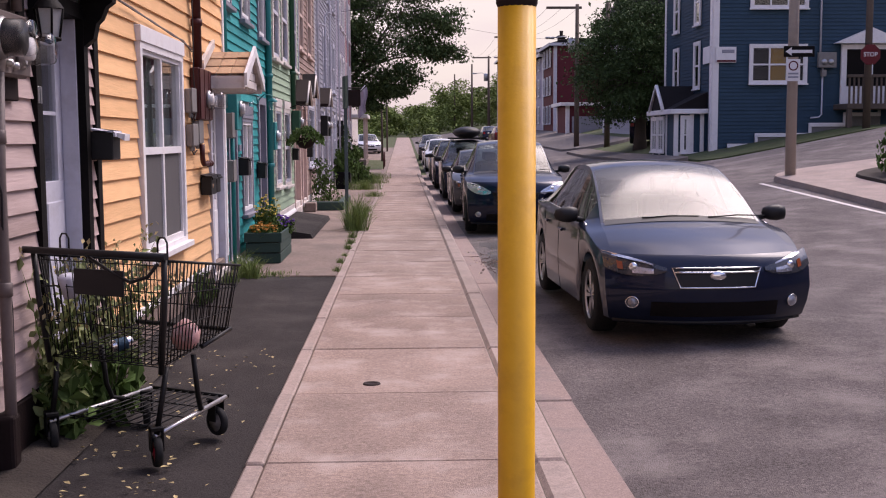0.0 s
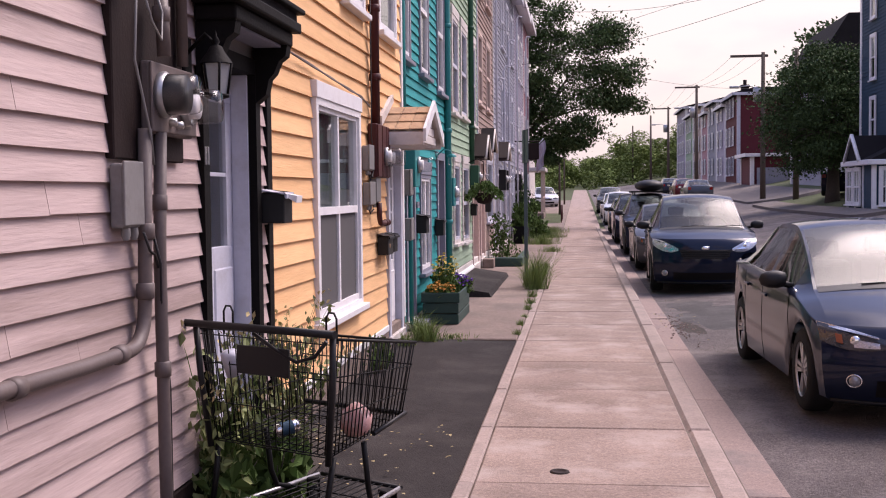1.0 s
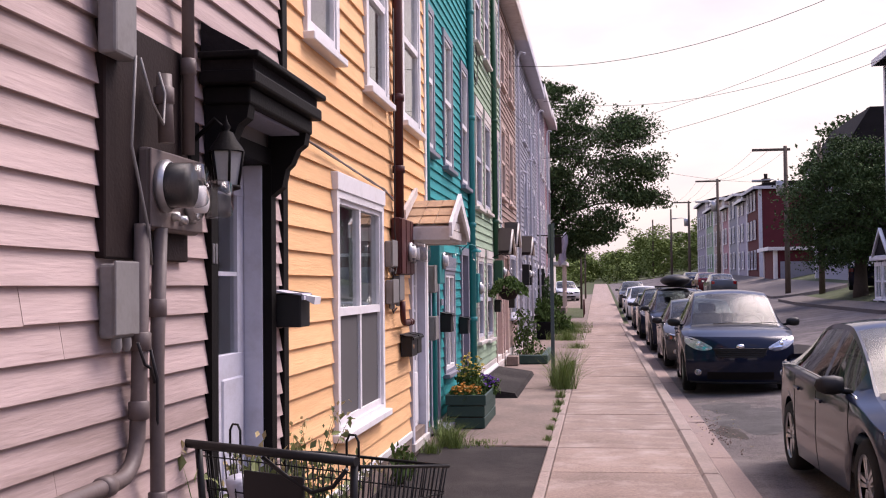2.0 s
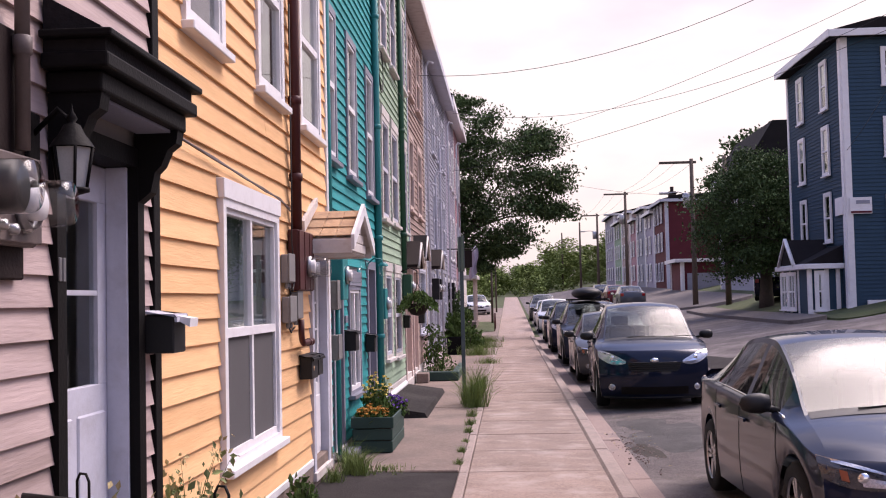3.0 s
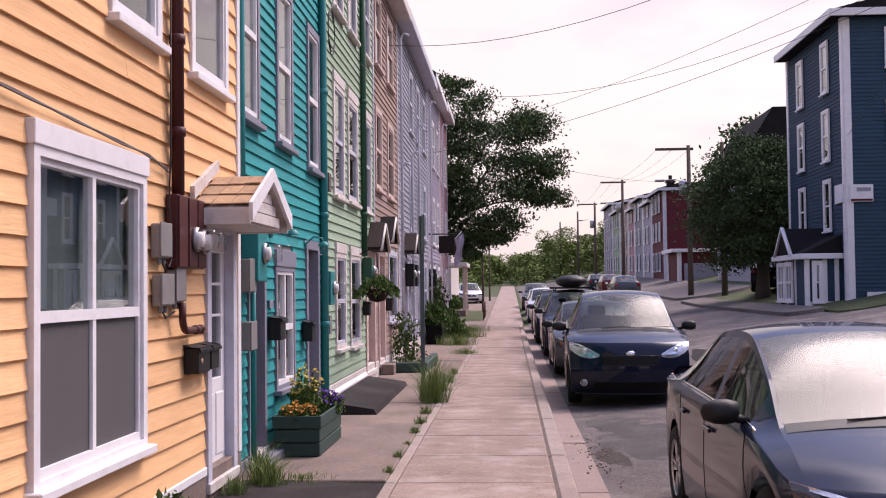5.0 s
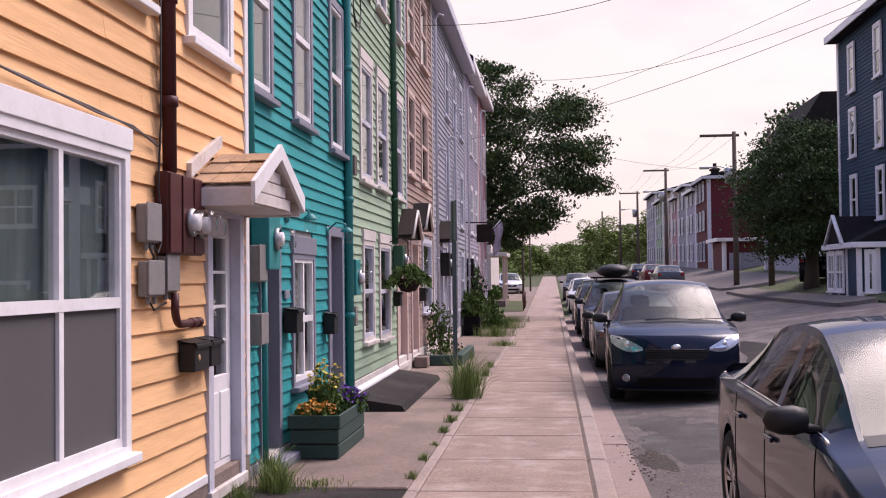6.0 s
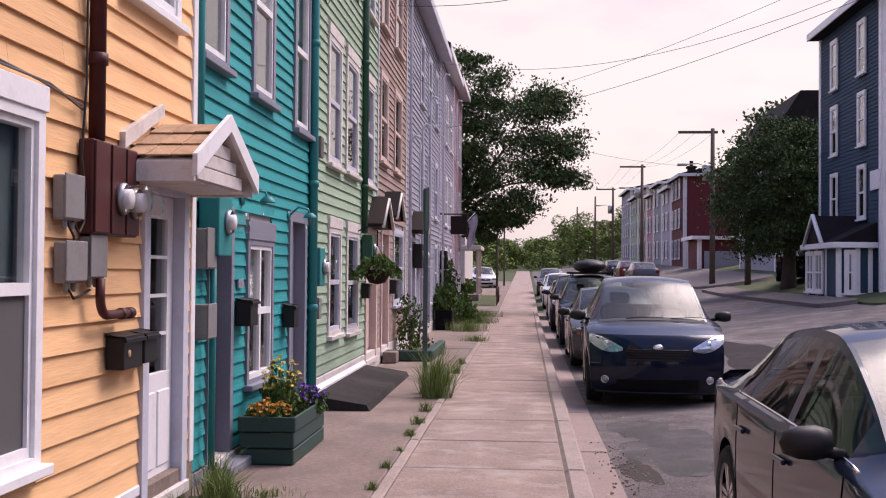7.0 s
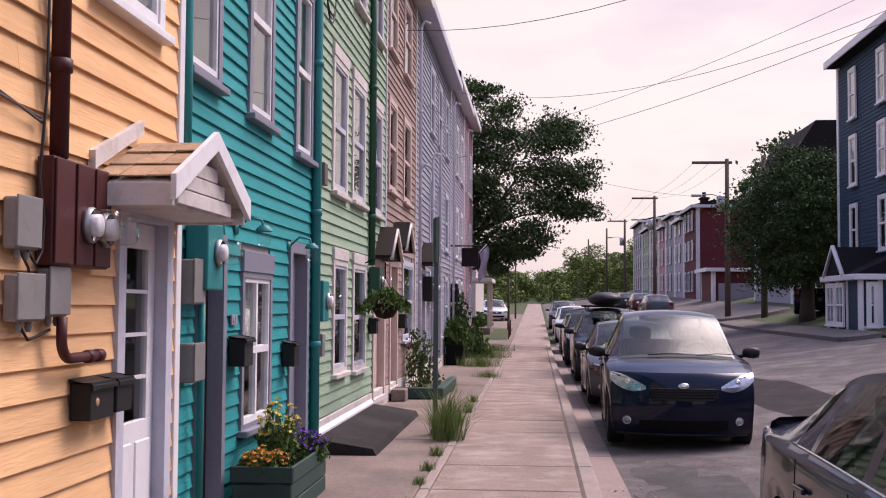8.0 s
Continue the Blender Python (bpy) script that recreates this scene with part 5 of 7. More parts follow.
def wheel_mesh(R):
    w = 0.105
    tyre = Shape().lathe([(R * 0.66, w), (R * 0.92, w), (R * 0.985, w * 0.8), (R, w * 0.3), (R, -w * 0.3), (R * 0.985, -w * 0.8), (R * 0.92, -w), (R * 0.66, -w)], pose(0, 0, 0, 0, 90), 36)
    rim = Shape().lathe([(R * 0.69, w * 0.97), (R * 0.672, w * 0.97), (R * 0.66, w * 0.8)], pose(0, 0, 0, 0, 90), 32)
    rim.lathe([(0.0, w * 0.75), (0.045, w * 0.75), (0.065, w * 0.5), (0.065, -0.02)], pose(0, 0, 0, 0, 90), 16)
    for i in range(5):
        for d in (-1, 1):
            a = 2 * math.pi * i / 5 + 0.3
            rim.prism([(d * 0.004, 0.04), (d * 0.030, 0.05), (d * 0.052, R * 0.66), (d * 0.012, R * 0.66)], w * 0.3, w * 0.85, "x", Matrix.Rotation(a, 4, "X"))
    back = Shape().lathe([(0.0, -w * 0.2), (R * 0.68, -w * 0.2), (R * 0.68, w * 0.6)], pose(0, 0, 0, 0, 90), 24)
    return tyre, rim, back


def car(label, spec, colour, at, suv_face=False, detail=True, rails=False, group="parked cars"):
    c = thing("car", label, "car", at, group)
    L, W, top, belt, (g0, g1, g2, g3), R = spec["L"], spec["W"], spec["top"], spec["belt"], spec["G"], spec["R"]
    y_end = top[-1][0]
    pt, black = T[colour], T["plastic"]

    def bow(y):
        return 0.26 * (1 - smooth(0.1, 1.05, y)) - 0.12 * smooth(y_end - 0.7, y_end, y)

    def roof_pt(y, u):
        w, z = lookup(top, y, 2), lookup(top, y, 1)
        crown = 0.035 + 0.015 * smooth(g0, g1, y)
        return (u * w, y + bow(y) * abs(u) ** 2.3, z - crown * abs(u) ** 2.2)

    def strip(y0, y1, n, us):
        return [[roof_pt(y, u) for u in us] for y in steps(y0, y1, n)]

    us = steps(-1, 1, 14)
    body = Shape()
    body.grid(strip(top[0][0], g0, 12, us)).grid(strip(g1, g2, 12, us)).grid(strip(g3, y_end, 6, us))
    # front and rear faces
    nz = spec["nose"]
    face = [(0.17, 0.12, 0.74), (0.22, 0.05, 0.79), (0.34, 0.01, 0.815), (nz * 0.62, 0.0, 0.83), (nz * 0.82, 0.025, 0.83), (nz * 0.95, 0.07, 0.80), (nz, 0.12, 0.77)]

    def face_pt(z, x, out=0.0):
        i = max(k for k in range(len(face) - 1) if face[k][0] <= max(z, 0.17))
        (za, ya, wa), (zb, yb, wb) = face[i], face[i + 1]
        t = min(1, max(0, (z - za) / (zb - za)))
        y, w = ya + (yb - ya) * t, wa + (wb - wa) * t
        return (x, y + 0.26 * min(1.25, abs(x) / w) ** 2.3 - out, z)

    body.grid([[face_pt(z, u * w) for u in steps(-1.03, 1.03, 20)] for z, _, w in face])
    rz = lookup(top, y_end, 1)
    rear = [(0.22, L - 0.12, 0.72), (0.34, L - 0.02, 0.75), (0.55, L, 0.755), (0.80, L - 0.03, 0.75), (rz - 0.03, y_end + 0.03, 0.72), (rz, y_end, lookup(top, y_end, 2))]
    body.grid([[(u * w, y - 0.14 * abs(u) ** 2.3, z) for u in steps(-1.0, 1.0, 14)] for z, y, w in rear])
    # sides, with arches and with openings for the windows
    sill = 0.2

    def side(y):
        """Points from the roof edge to the sill."""
        e = roof_pt(y, 1)
        bz, bw = lookup(belt, y, 1), lookup(belt, y, 2)
        yy = e[1]
        lo = sill
        for wy in spec["wheels"]:
            d = abs(yy - wy)
            if d < R * 1.17:
                lo = max(lo, R + math.sqrt((R * 1.17) ** 2 - d * d) - 0.01)
        ee = Vector(e)
        b = Vector((bw, yy, min(bz, e[2] - 0.02)))
        mid = [Vector((bw + 0.012 * math.sin(math.pi * t) * 1.2 - 0.05 * max(0, t - 0.72), yy, b.z + (lo - b.z) * t)) for t in (0.06, 0.25, 0.5, 0.75, 1.0)]
        g = Vector((bw - 0.06 * smooth(g0 - 0.3, g0 + 0.3, y), yy, b.z + 0.012 * smooth(g0 - 0.3, g0 + 0.3, y)))
        return [ee, ee.lerp(g, 0.09), ee.lerp(g, 0.94), b] + mid

    ys = sorted({*steps(top[0][0], y_end, 60), *(q for d in spec["doors"] for q in d)})
    cols = [side(y) for y in ys]

    def rear_y(z):
        k = max(i for i in range(len(rear) - 1) if rear[i][0] <= max(z, 0.22))
        t = min(1, (max(z, 0.22) - rear[k][0]) / (rear[k + 1][0] - rear[k][0]))
        return rear[k][1] + (rear[k + 1][1] - rear[k][1]) * t
    first = [Vector((min(p.x, 0.83), min(p.y, face_pt(p.z, 0.82)[1]), p.z)) for p in cols[0]]
    last = [Vector((min(p.x, 0.757), max(p.y, rear_y(p.z) - 0.11), p.z)) for p in cols[-1]]
    cols, ys = [first] + cols + [last], [ys[0] - 0.1] + ys + [ys[-1] + 0.1]
    for sx in (1, -1):
        vs = [Vector((p.x * sx, p.y, p.z)) for col in cols for p in col]
        k = len(cols[0])
        fs = []
        for i in range(len(cols) - 1):
            ym = (ys[i] + ys[i + 1]) / 2
            for j in range(k - 1):
                if j == 1 and any(a < ym < b for a, b in spec["doors"]):
                    continue
                fs.append((i * k + j, i * k + j + 1, (i + 1) * k + j + 1, (i + 1) * k + j))
        body.add(vs, fs, True)
    part("body", body, pt, c)
    part("underbody", Shape().box(-0.62, 0.62, 0.35, L - 0.3, 0.2, 0.62), black, c)
    part("windshield", Shape().grid(strip(g0 + 0.01, g1, 8, steps(-0.965, 0.965, 12))), T["windscreen"], c)
    for a, b, u0, u1 in ((g0, g1, -1, -0.965), (g0, g1, 0.965, 1), (g2, g3, -1, -0.93), (g2, g3, 0.93, 1)):
        part("pillar", Shape().grid(strip(a, b, 8, (u0, u1))), pt, c)
    part("rear_window", Shape().grid(strip(g2, g3, 8, steps(-0.93, 0.93, 10))), T["car_glass"], c)
    part("cowl", Shape().grid([[(p[0] * 0.96, p[1], p[2] + 0.006) for p in r] for r in strip(g0 - 0.07, g0 + 0.03, 2, us)]), black, c)
    for sx in (1, -1):
        for a, b in spec["doors"]:
            part("side_window", Shape().grid([[Vector((p.x * sx, p.y, p.z)) for p in (side(y)[1], side(y)[1].lerp(side(y)[2], 0.5), side(y)[2])] for y in steps(a, b, 10)]), T["car_glass"], c)
        # belt moulding and door seams
        part("belt_trim", Shape().tube([(sx * (side(y)[2].x + 0.004), side(y)[2].y, side(y)[2].z) for y in steps(spec["doors"][0][0] - 0.2, spec["doors"][-1][1] + 0.05, 16)], 0.008, 5), T["chrome"] if not suv_face else black, c)
        if detail:
            for y in (spec["doors"][0][0] - 0.16, spec["doors"][0][1] + 0.05, spec["doors"][1][1] + 0.06):
                part("door_seam", Shape().tube([Vector((p.x * sx, p.y, p.z)) for p in side(y)[3:]], 0.004, 4), T["black"], c)
            for y in (spec["doors"][0][1] - 0.10, spec["doors"][1][1] - 0.08):
                p = side(y)[4].lerp(side(y)[5], 0.55)
                part("door_handle", Shape().bevel_box(sx * (p.x + 0.016) - 0.012, sx * (p.x + 0.016) + 0.012, p.y - 0.10, p.y + 0.10, p.z - 0.014, p.z + 0.014, 0.008), pt, c)
        p = side(spec["doors"][0][0] + 0.08)[2]
        mir = part("mirror", Shape().lathe([(0.0, -0.10), (0.055, -0.085), (0.082, -0.03), (0.088, 0.03), (0.07, 0.085), (0.0, 0.10)], pose(sx * (p.x + 0.16), p.y - 0.04, p.z + 0.06, 0, 90) @ Matrix.Diagonal((0.85, 0.75, 1.15, 1)), 18)
                   .tube([(sx * (p.x - 0.01), p.y, p.z + 0.0), (sx * (p.x + 0.10), p.y - 0.02, p.z + 0.03)], 0.026, 8), black, c)
        part("mirror_glass", Shape().lathe([(0.0, 0.0), (0.06, 0.0)], pose(sx * (p.x + 0.16), p.y + 0.033, p.z + 0.06, 90) @ Matrix.Diagonal((1.35, 0.95, 1, 1)), 18), T["chrome"], mir)
        # lamps
        if suv_face:
            edge = ((0.44, 0.79, 0.83), (0.56, 0.76, 0.90), (0.68, 0.78, 0.96), (0.78, 0.83, 0.99), (0.86, 0.90, 1.0))
        else:
            edge = ((0.40, 0.83, 0.87), (0.50, 0.79, 0.91), (0.64, 0.78, 0.965), (0.76, 0.80, 1.0), (0.86, 0.86, 1.03))

        def lamp_patch(x0, x1, f0, f1, out):
            """A piece of the headlight's face between two widths and two shares of its height."""
            rows_ = []
            for x in steps(x0, x1, 6):
                zl, zh = nz * lookup(edge, x, 1), nz * lookup(edge, x, 2)
                rows_.append([face_pt(zl + (zh - zl) * f, sx * x, out) for f in steps(f0, f1, 3)])
            return Shape().grid(rows_)

        head = part("headlight", lamp_patch(edge[0][0], edge[-1][0], 0, 1, 0.012), T["lamp_bright" if suv_face else "lamp_dark"], c, "clear headlight")
        if detail:
            part("lamp_brow", lamp_patch(edge[1][0], edge[-1][0], 0.86, 1.0, 0.018), T["lamp_bright"], head)
            part("reflector", lamp_patch(0.50, 0.66, 0.15, 0.55, 0.016), T["chrome" if suv_face else "lamp_bright"], head)
            if not suv_face:
                part("turn_lens", lamp_patch(0.725, 0.765, 0.25, 0.65, 0.017), T["amber"], head, "amber turn lens")
            x, z, r = 0.65, nz * (0.88 if suv_face else 0.87), 0.036
            part("projector", Shape().lathe([(0, 0.012), (r * 0.6, 0.010), (r * 0.85, 0.004), (r, -0.004)], Matrix.Translation(face_pt(z, sx * x, 0.018)) @ pose(0, 0, 0, 90, 0, sx * 16), 18), T["chrome"], head)
        if detail:
            part("fog_lamp", Shape().lathe([(0, 0.01), (0.02, 0.012), (0.030, 0.0), (0.04, -0.004)], Matrix.Translation(face_pt(0.36, sx * 0.66, 0.02)) @ pose(0, 0, 0, 90, 0, sx * 18), 18), T["lamp_lens"], c)
            part("fog_ring", Shape().tube([Vector(face_pt(0.36 + 0.046 * math.sin(a), sx * (0.66 + 0.046 * math.cos(a)), 0.014)) for a in steps(0, 5.9, 15)], 0.006, 5, closed=True), T["chrome"], c)
        part("tail_light", Shape().bevel_box(sx * 0.64 - 0.09, sx * 0.64 + 0.09, L - 0.2, L - 0.10, 0.80, 0.98, 0.02), T["red_lens"], c)
    # grille, intake, badge
    gz0, gz1 = (nz * 0.66, nz * 0.87) if not suv_face else (nz * 0.66, nz * 0.80)
    GWD = 0.36 if not suv_face else 0.42
    grille = part("grille", Shape().grid([[face_pt(gz0 + (gz1 - gz0) * v, x * (0.84 + 0.16 * v), 0.008) for v in (0, 0.5, 1)] for x in steps(-GWD, GWD, 10)]), black, c)
    ring = [face_pt(gz0, x * 0.84, 0.014) for x in steps(-GWD, GWD, 8)] + [face_pt(gz1, x, 0.014) for x in steps(GWD, -GWD, 8)]
    part("grille_frame", Shape().tube(ring, 0.008, 6, closed=True), T["chrome"] if not suv_face else black, grille)
    for v in ((0.78,) if not suv_face else (0.25, 0.5, 0.75)):
        part("grille_bar", Shape().tube([face_pt(gz0 + (gz1 - gz0) * v, x, 0.016) for x in steps(-GWD * 0.95, GWD * 0.95, 10)], 0.009 if not suv_face else 0.007, 6), T["chrome"] if not suv_face else T["blackmetal"], grille)
    part("badge", Shape().lathe([(0, 0.016), (0.03, 0.014), (0.04, 0.006), (0.044, 0)], Matrix.Translation(face_pt(gz0 + (gz1 - gz0) * (0.6 if not suv_face else 1.25), 0, 0.012)) @ pose(0, 0, 0, 90) @ Matrix.Diagonal((1.5, 0.9, 1, 1)), 20), T["chrome"], grille)
    part("intake", Shape().grid([[face_pt(z, x, 0.006) for z in (0.25, 0.31, 0.37)] for x in steps(-0.52, 0.52, 10)]), T["black"], c)
    part("lip", Shape().tube([face_pt(0.2, x, 0.01) for x in steps(-0.78, 0.78, 18)], 0.016, 6), black, c)
    # cabin
    part("cabin_floor", Shape().box(-0.8, 0.8, g0, g3 - 0.1, 0.45, 0.55), T["seat"], c)
    bz = lookup(belt, 2.2, 1)
    part("dashboard", Shape().bevel_box(-0.68, 0.68, g0 + 0.10, g0 + 0.50, 0.6, bz - 0.02, 0.06), T["seat"], c)
    part("steering_wheel", Shape().tube([(0.34 + 0.18 * math.cos(a), g0 + 0.62 + 0.07 * math.sin(a), bz + 0.0 + 0.17 * math.sin(a)) for a in steps(0, 6.0, 15)], 0.016, 6, closed=True), black, c)
    for x in (-0.36, 0.36):
        for y in (2.15, 3.0):
            seat = part("seat", Shape().bevel_box(x - 0.25, x + 0.25, y - 0.4, y + 0.12, 0.5, 0.68, 0.06).bevel_box(x - 0.24, x + 0.24, y + 0.06, y + 0.2, 0.62, bz + 0.18, 0.06), T["seat"], c)
            part("headrest", Shape().bevel_box(x - 0.13, x + 0.13, y + 0.10, y + 0.2, bz + 0.2, bz + 0.36, 0.04), T["seat"], seat)
    # wheels
    for wy in spec["wheels"]:
        for sx in (1, -1):
            tyre, rim, back = wheel_mesh(R)
            m = pose(sx * (W - 0.135), wy, R, 0, 0, 0 if sx > 0 else 180)
            w = part("wheel", back, T["black"], c, "", m)
            part("tyre", tyre, T["rubber"], w)
            part("rim", rim, T["rim"], w)
    if detail:
        for a in (-0.35, 0.25):
            part("wiper", Shape().tube([(a, g0 + 0.0, lookup(top, g0, 1) + 0.008), (a + 0.28, g0 + 0.03, lookup(top, g0 + 0.03, 1) + 0.010), (a + 0.52, g0 + 0.02, lookup(top, g0 + 0.02, 1) + 0.008)], 0.006, 5), black, c)
    if rails:
        for sx in (1, -1):
            part("roof_rail", Shape().tube([(sx * 0.52, g1 + 0.1, spec["top"][6][1] - 0.02), (sx * 0.52, g1 + 0.3, spec["top"][6][1] + 0.05), (sx * 0.52, g2 - 0.3, spec["top"][6][1] + 0.04), (sx * 0.52, g2 - 0.1, spec["top"][6][1] - 0.06)], 0.02, 6), black, c)
    return c


def roof_box(at, label):
    s = Shape().lathe([(0, 1.0), (0.5, 0.96), (0.85, 0.75), (1.0, 0.3), (1.0, -0.3), (0.85, -0.75), (0.5, -0.96), (0, -1.0)], at @ pose(0, 0, 0, 90) @ Matrix.Diagonal((0.40, 0.17, 0.95, 1)), 24)
    b = thing("roof_box", label, "roof box")
    part("shell", s, T["plastic"], b)
    for y in (-0.5, 0.44):
        part("bar", Shape().box(-0.55, 0.55, y, y + 0.06, -0.2, -0.15, at), T["blackmetal"], b)


car("dark gray sedan parked by the kerb, facing the viewer", SEDAN, "paint_gray", pose(2.50, 8.75, ROAD + 0.05, 0, 0, 1.8))
car("black compact sport utility car with a dark blue bonnet sheen", SUV, "paint_black", pose(1.98, 19.65, ROAD + 0.03, 0, 0, -2.0), suv_face=True)
car("small silver gray sedan behind a black car", SEDAN, "paint_silver", pose(2.0, 25.2, ROAD + 0.03))
car("black sport utility car carrying a roof box", SUV, "paint_black", pose(2.0, 31.2, ROAD + 0.03), suv_face=True, rails=True, detail=False)
roof_box(pose(1.9, 33.6, ROAD + 1.92), "black roof box on a parked car")
car("dark sport utility car further along the kerb", SUV, "paint_gray", pose(1.95, 38.0, ROAD + 0.03), suv_face=True, detail=False)
car("dark sedan further along the kerb", SEDAN, "paint_black", pose(2.0, 46.5, ROAD + 0.03), detail=False)
car("white sport utility car far along the kerb", SUV, "paint_white", pose(2.0, 56.0, ROAD + 0.07), suv_face=True, detail=False)
car("white sedan far along the kerb", SEDAN, "paint_white", pose(2.0, 64.0, ROAD + 0.22), detail=False)
car("white car standing on a forecourt far along the street", SEDAN, "paint_white", pose(-2.4, 82.0, rise(-2, 82) + 0.13, 0, 0, 8), detail=False)
car("pale van-like car at the far end", SUV, "paint_silver", pose(1.9, 72.0, ROAD + 0.36), suv_face=True, detail=False)
for x, y, colour, lab in ((7.2, 70, "paint_silver", "silver sedan parked on the far side, seen from behind"), (7.2, 79, "paint_red", "dark red car parked on the far side"), (7.0, 88, "paint_black", "black car parked on the far side")):
    car(lab, SEDAN, colour, pose(x, y + 4.6, rise(x, y), 0, 0, 180), detail=False)
car("dark car parked beside the round tree, seen from behind", SEDAN, "paint_black", pose(12.9, 56.5, rise(12, 53) + 0.05, 0, 0, 160), detail=False)


# ---- fixtures on the taupe house ----
GW = -1.955
hood = thing("door_hood", "black wooden door hood on carved brackets", "door hood")
part("roof", Shape().prism([(GW, 2.86), (-1.74, 2.74), (-1.72, 2.70), (-1.72, 2.64), (GW, 2.64)], 5.98, 7.10), T["darkroof"], hood)
part("cornice", Shape().bevel_box(GW, -1.70, 5.95, 7.13, 2.58, 2.64, 0.01), T["black"], hood)
part("lower_cornice", Shape().bevel_box(GW, -1.74, 6.0, 7.08, 2.50, 2.578, 0.01), T["black"], hood)
part("drip_edge", Shape().bevel_box(GW, -1.68, 5.93, 7.15, 2.69, 2.72, 0.008), T["black"], hood)
part("ceiling_panel", Shape().box(GW + 0.02, -1.78, 6.14, 6.96, 2.485, 2.498), T["trim_gray"], hood)
for y in (6.02, 6.98):
    part("bracket", Shape().prism([(GW, 2.50), (-1.75, 2.50), (-1.76, 2.44), (-1.80, 2.41), (-1.83, 2.34), (-1.86, 2.31), (-1.88, 2.22), (GW, 2.16)], y, y + 0.09), T["black"], hood)

for y, z0, z1, nm in ((6.956, 0.232, 2.334, "jamb"), (6.147, 0.232, 2.334, "jamb")):
    part(nm, Shape().bevel_box(-2.083, -1.985, y, y + 0.018, z0, z1, 0.003, seg=1), T["trim_white_blue"], gray_house, "pale painted door jamb")
num = thing("house_number", "small steel number plain bars on black casing", "number plate")
for y in (6.068, 6.105):
    part("bar", Shape().bevel_box(-1.942, -1.932, y, y + 0.022, 1.80, 1.89, 0.002, seg=1), T["steel"], num)
lamp = thing("wall_lantern", "black wall lantern with seeded glass panes", "lamp")
LX, LY, LZ = -1.80, 5.86, 2.12
for i in range(6):
    a = math.pi / 3 * i
    part("rod", Shape().tube([(LX + 0.052 * math.cos(a), LY + 0.052 * math.sin(a), LZ), (LX + 0.075 * math.cos(a), LY + 0.075 * math.sin(a), LZ + 0.15)], 0.006, 5), T["black"], lamp)
part("cap", Shape().lathe([(0.08, 0.15), (0.068, 0.17), (0.045, 0.20), (0.03, 0.23), (0.012, 0.24), (0.02, 0.255), (0.006, 0.28), (0, 0.31)], pose(LX, LY, LZ), 12), T["black"], lamp)
part("base", Shape().lathe([(0, -0.03), (0.02, -0.02), (0.06, -0.008), (0.06, 0.006), (0, 0.006)], pose(LX, LY, LZ), 12), T["black"], lamp)
part("lamp_glass", Shape().lathe([(0.047, 0.006), (0.069, 0.148)], pose(LX, LY, LZ), 6, False), T["lantern_glass"], lamp, "milky lantern glass")
part("arm", Shape().tube([(LX, LY, LZ + 0.24), (LX - 0.05, LY, LZ + 0.29), (GW + 0.01, LY, LZ + 0.20)], 0.011, 6), T["black"], lamp)
part("back_plate", Shape().bevel_box(GW, GW + 0.02, LY - 0.05, LY + 0.05, LZ + 0.08, LZ + 0.28, 0.008), T["black"], lamp)


def meter(parent, x, y, z, r=0.085, body="galv", dark=False):
    """A round electricity meter that looks towards +x."""
    m = pose(x, y, z, 0, 90)
    part("meter_ring", Shape().lathe([(r * 0.8, 0), (r * 1.12, 0.0), (r * 1.15, 0.02), (r * 1.02, 0.035)], m, 24), T["galv"], parent)
    part("meter_body", Shape().lathe([(r * 0.98, 0.02), (r * 0.95, 0.11), (0, 0.11)] if dark else [(r * 0.7, 0.02), (r * 0.7, 0.06), (0, 0.06)], m, 24), T["plastic"] if dark else T["white"], parent)
    part("meter_dome", Shape().lathe([(r, 0.03), (r * 0.98, 0.14), (r * 0.9, 0.16), (0, 0.165)], m, 24), T["meter_glass"], parent, "clear glass meter dome")


board_ = solid("meter_board", Shape().bevel_box(GW - 0.02, GW + 0.022, 4.97, 5.76, 1.80, 2.66, 0.006, seg=1), T["darkbrown"], "dark brown timber board behind the meter box", "board")
mbox = thing("meter_box", "taupe painted steel meter box with two meters", "meter box")
part("case", Shape().bevel_box(GW + 0.024, -1.885, 5.24, 5.76, 1.91, 2.22, 0.012), T["taupemetal"], mbox)
part("lid", Shape().bevel_box(-1.885, -1.872, 5.23, 5.77, 1.92, 2.215, 0.006), T["taupemetal"], mbox)
meter(mbox, -1.872, 5.34, 2.08, 0.088, dark=True)
meter(mbox, -1.872, 5.63, 2.05, 0.080)
for i, (y, z) in enumerate(((5.44, 1.97), (5.52, 1.96), (5.62, 1.97))):
    part("seal", Shape().lathe([(0, 0.03), (0.018, 0.026), (0.02, 0)], pose(-1.872, y, z, 0, 90), 10), T["steel"], mbox)
cab = solid("service_cabinet", Shape().bevel_box(GW + 0.024, -1.86, 4.90, 5.08, 2.50, 3.0, 0.012), T["boxgray"], "gray steel service cabinet", "cabinet")
jb = thing("junction_box", "small gray junction box with glands", "junction box")
part("case", Shape().bevel_box(GW, -1.895, 4.96, 5.14, 1.52, 1.78, 0.012), T["boxgray"], jb)
part("cover", Shape().bevel_box(-1.895, -1.884, 4.95, 5.15, 1.53, 1.79, 0.005), T["boxgray"], jb)
for y in (5.01, 5.09):
    part("gland", Shape().lathe([(0.018, 0), (0.02, -0.03), (0.012, -0.05)], pose(-1.91, y, 1.52), 10), T["boxgray"], jb)


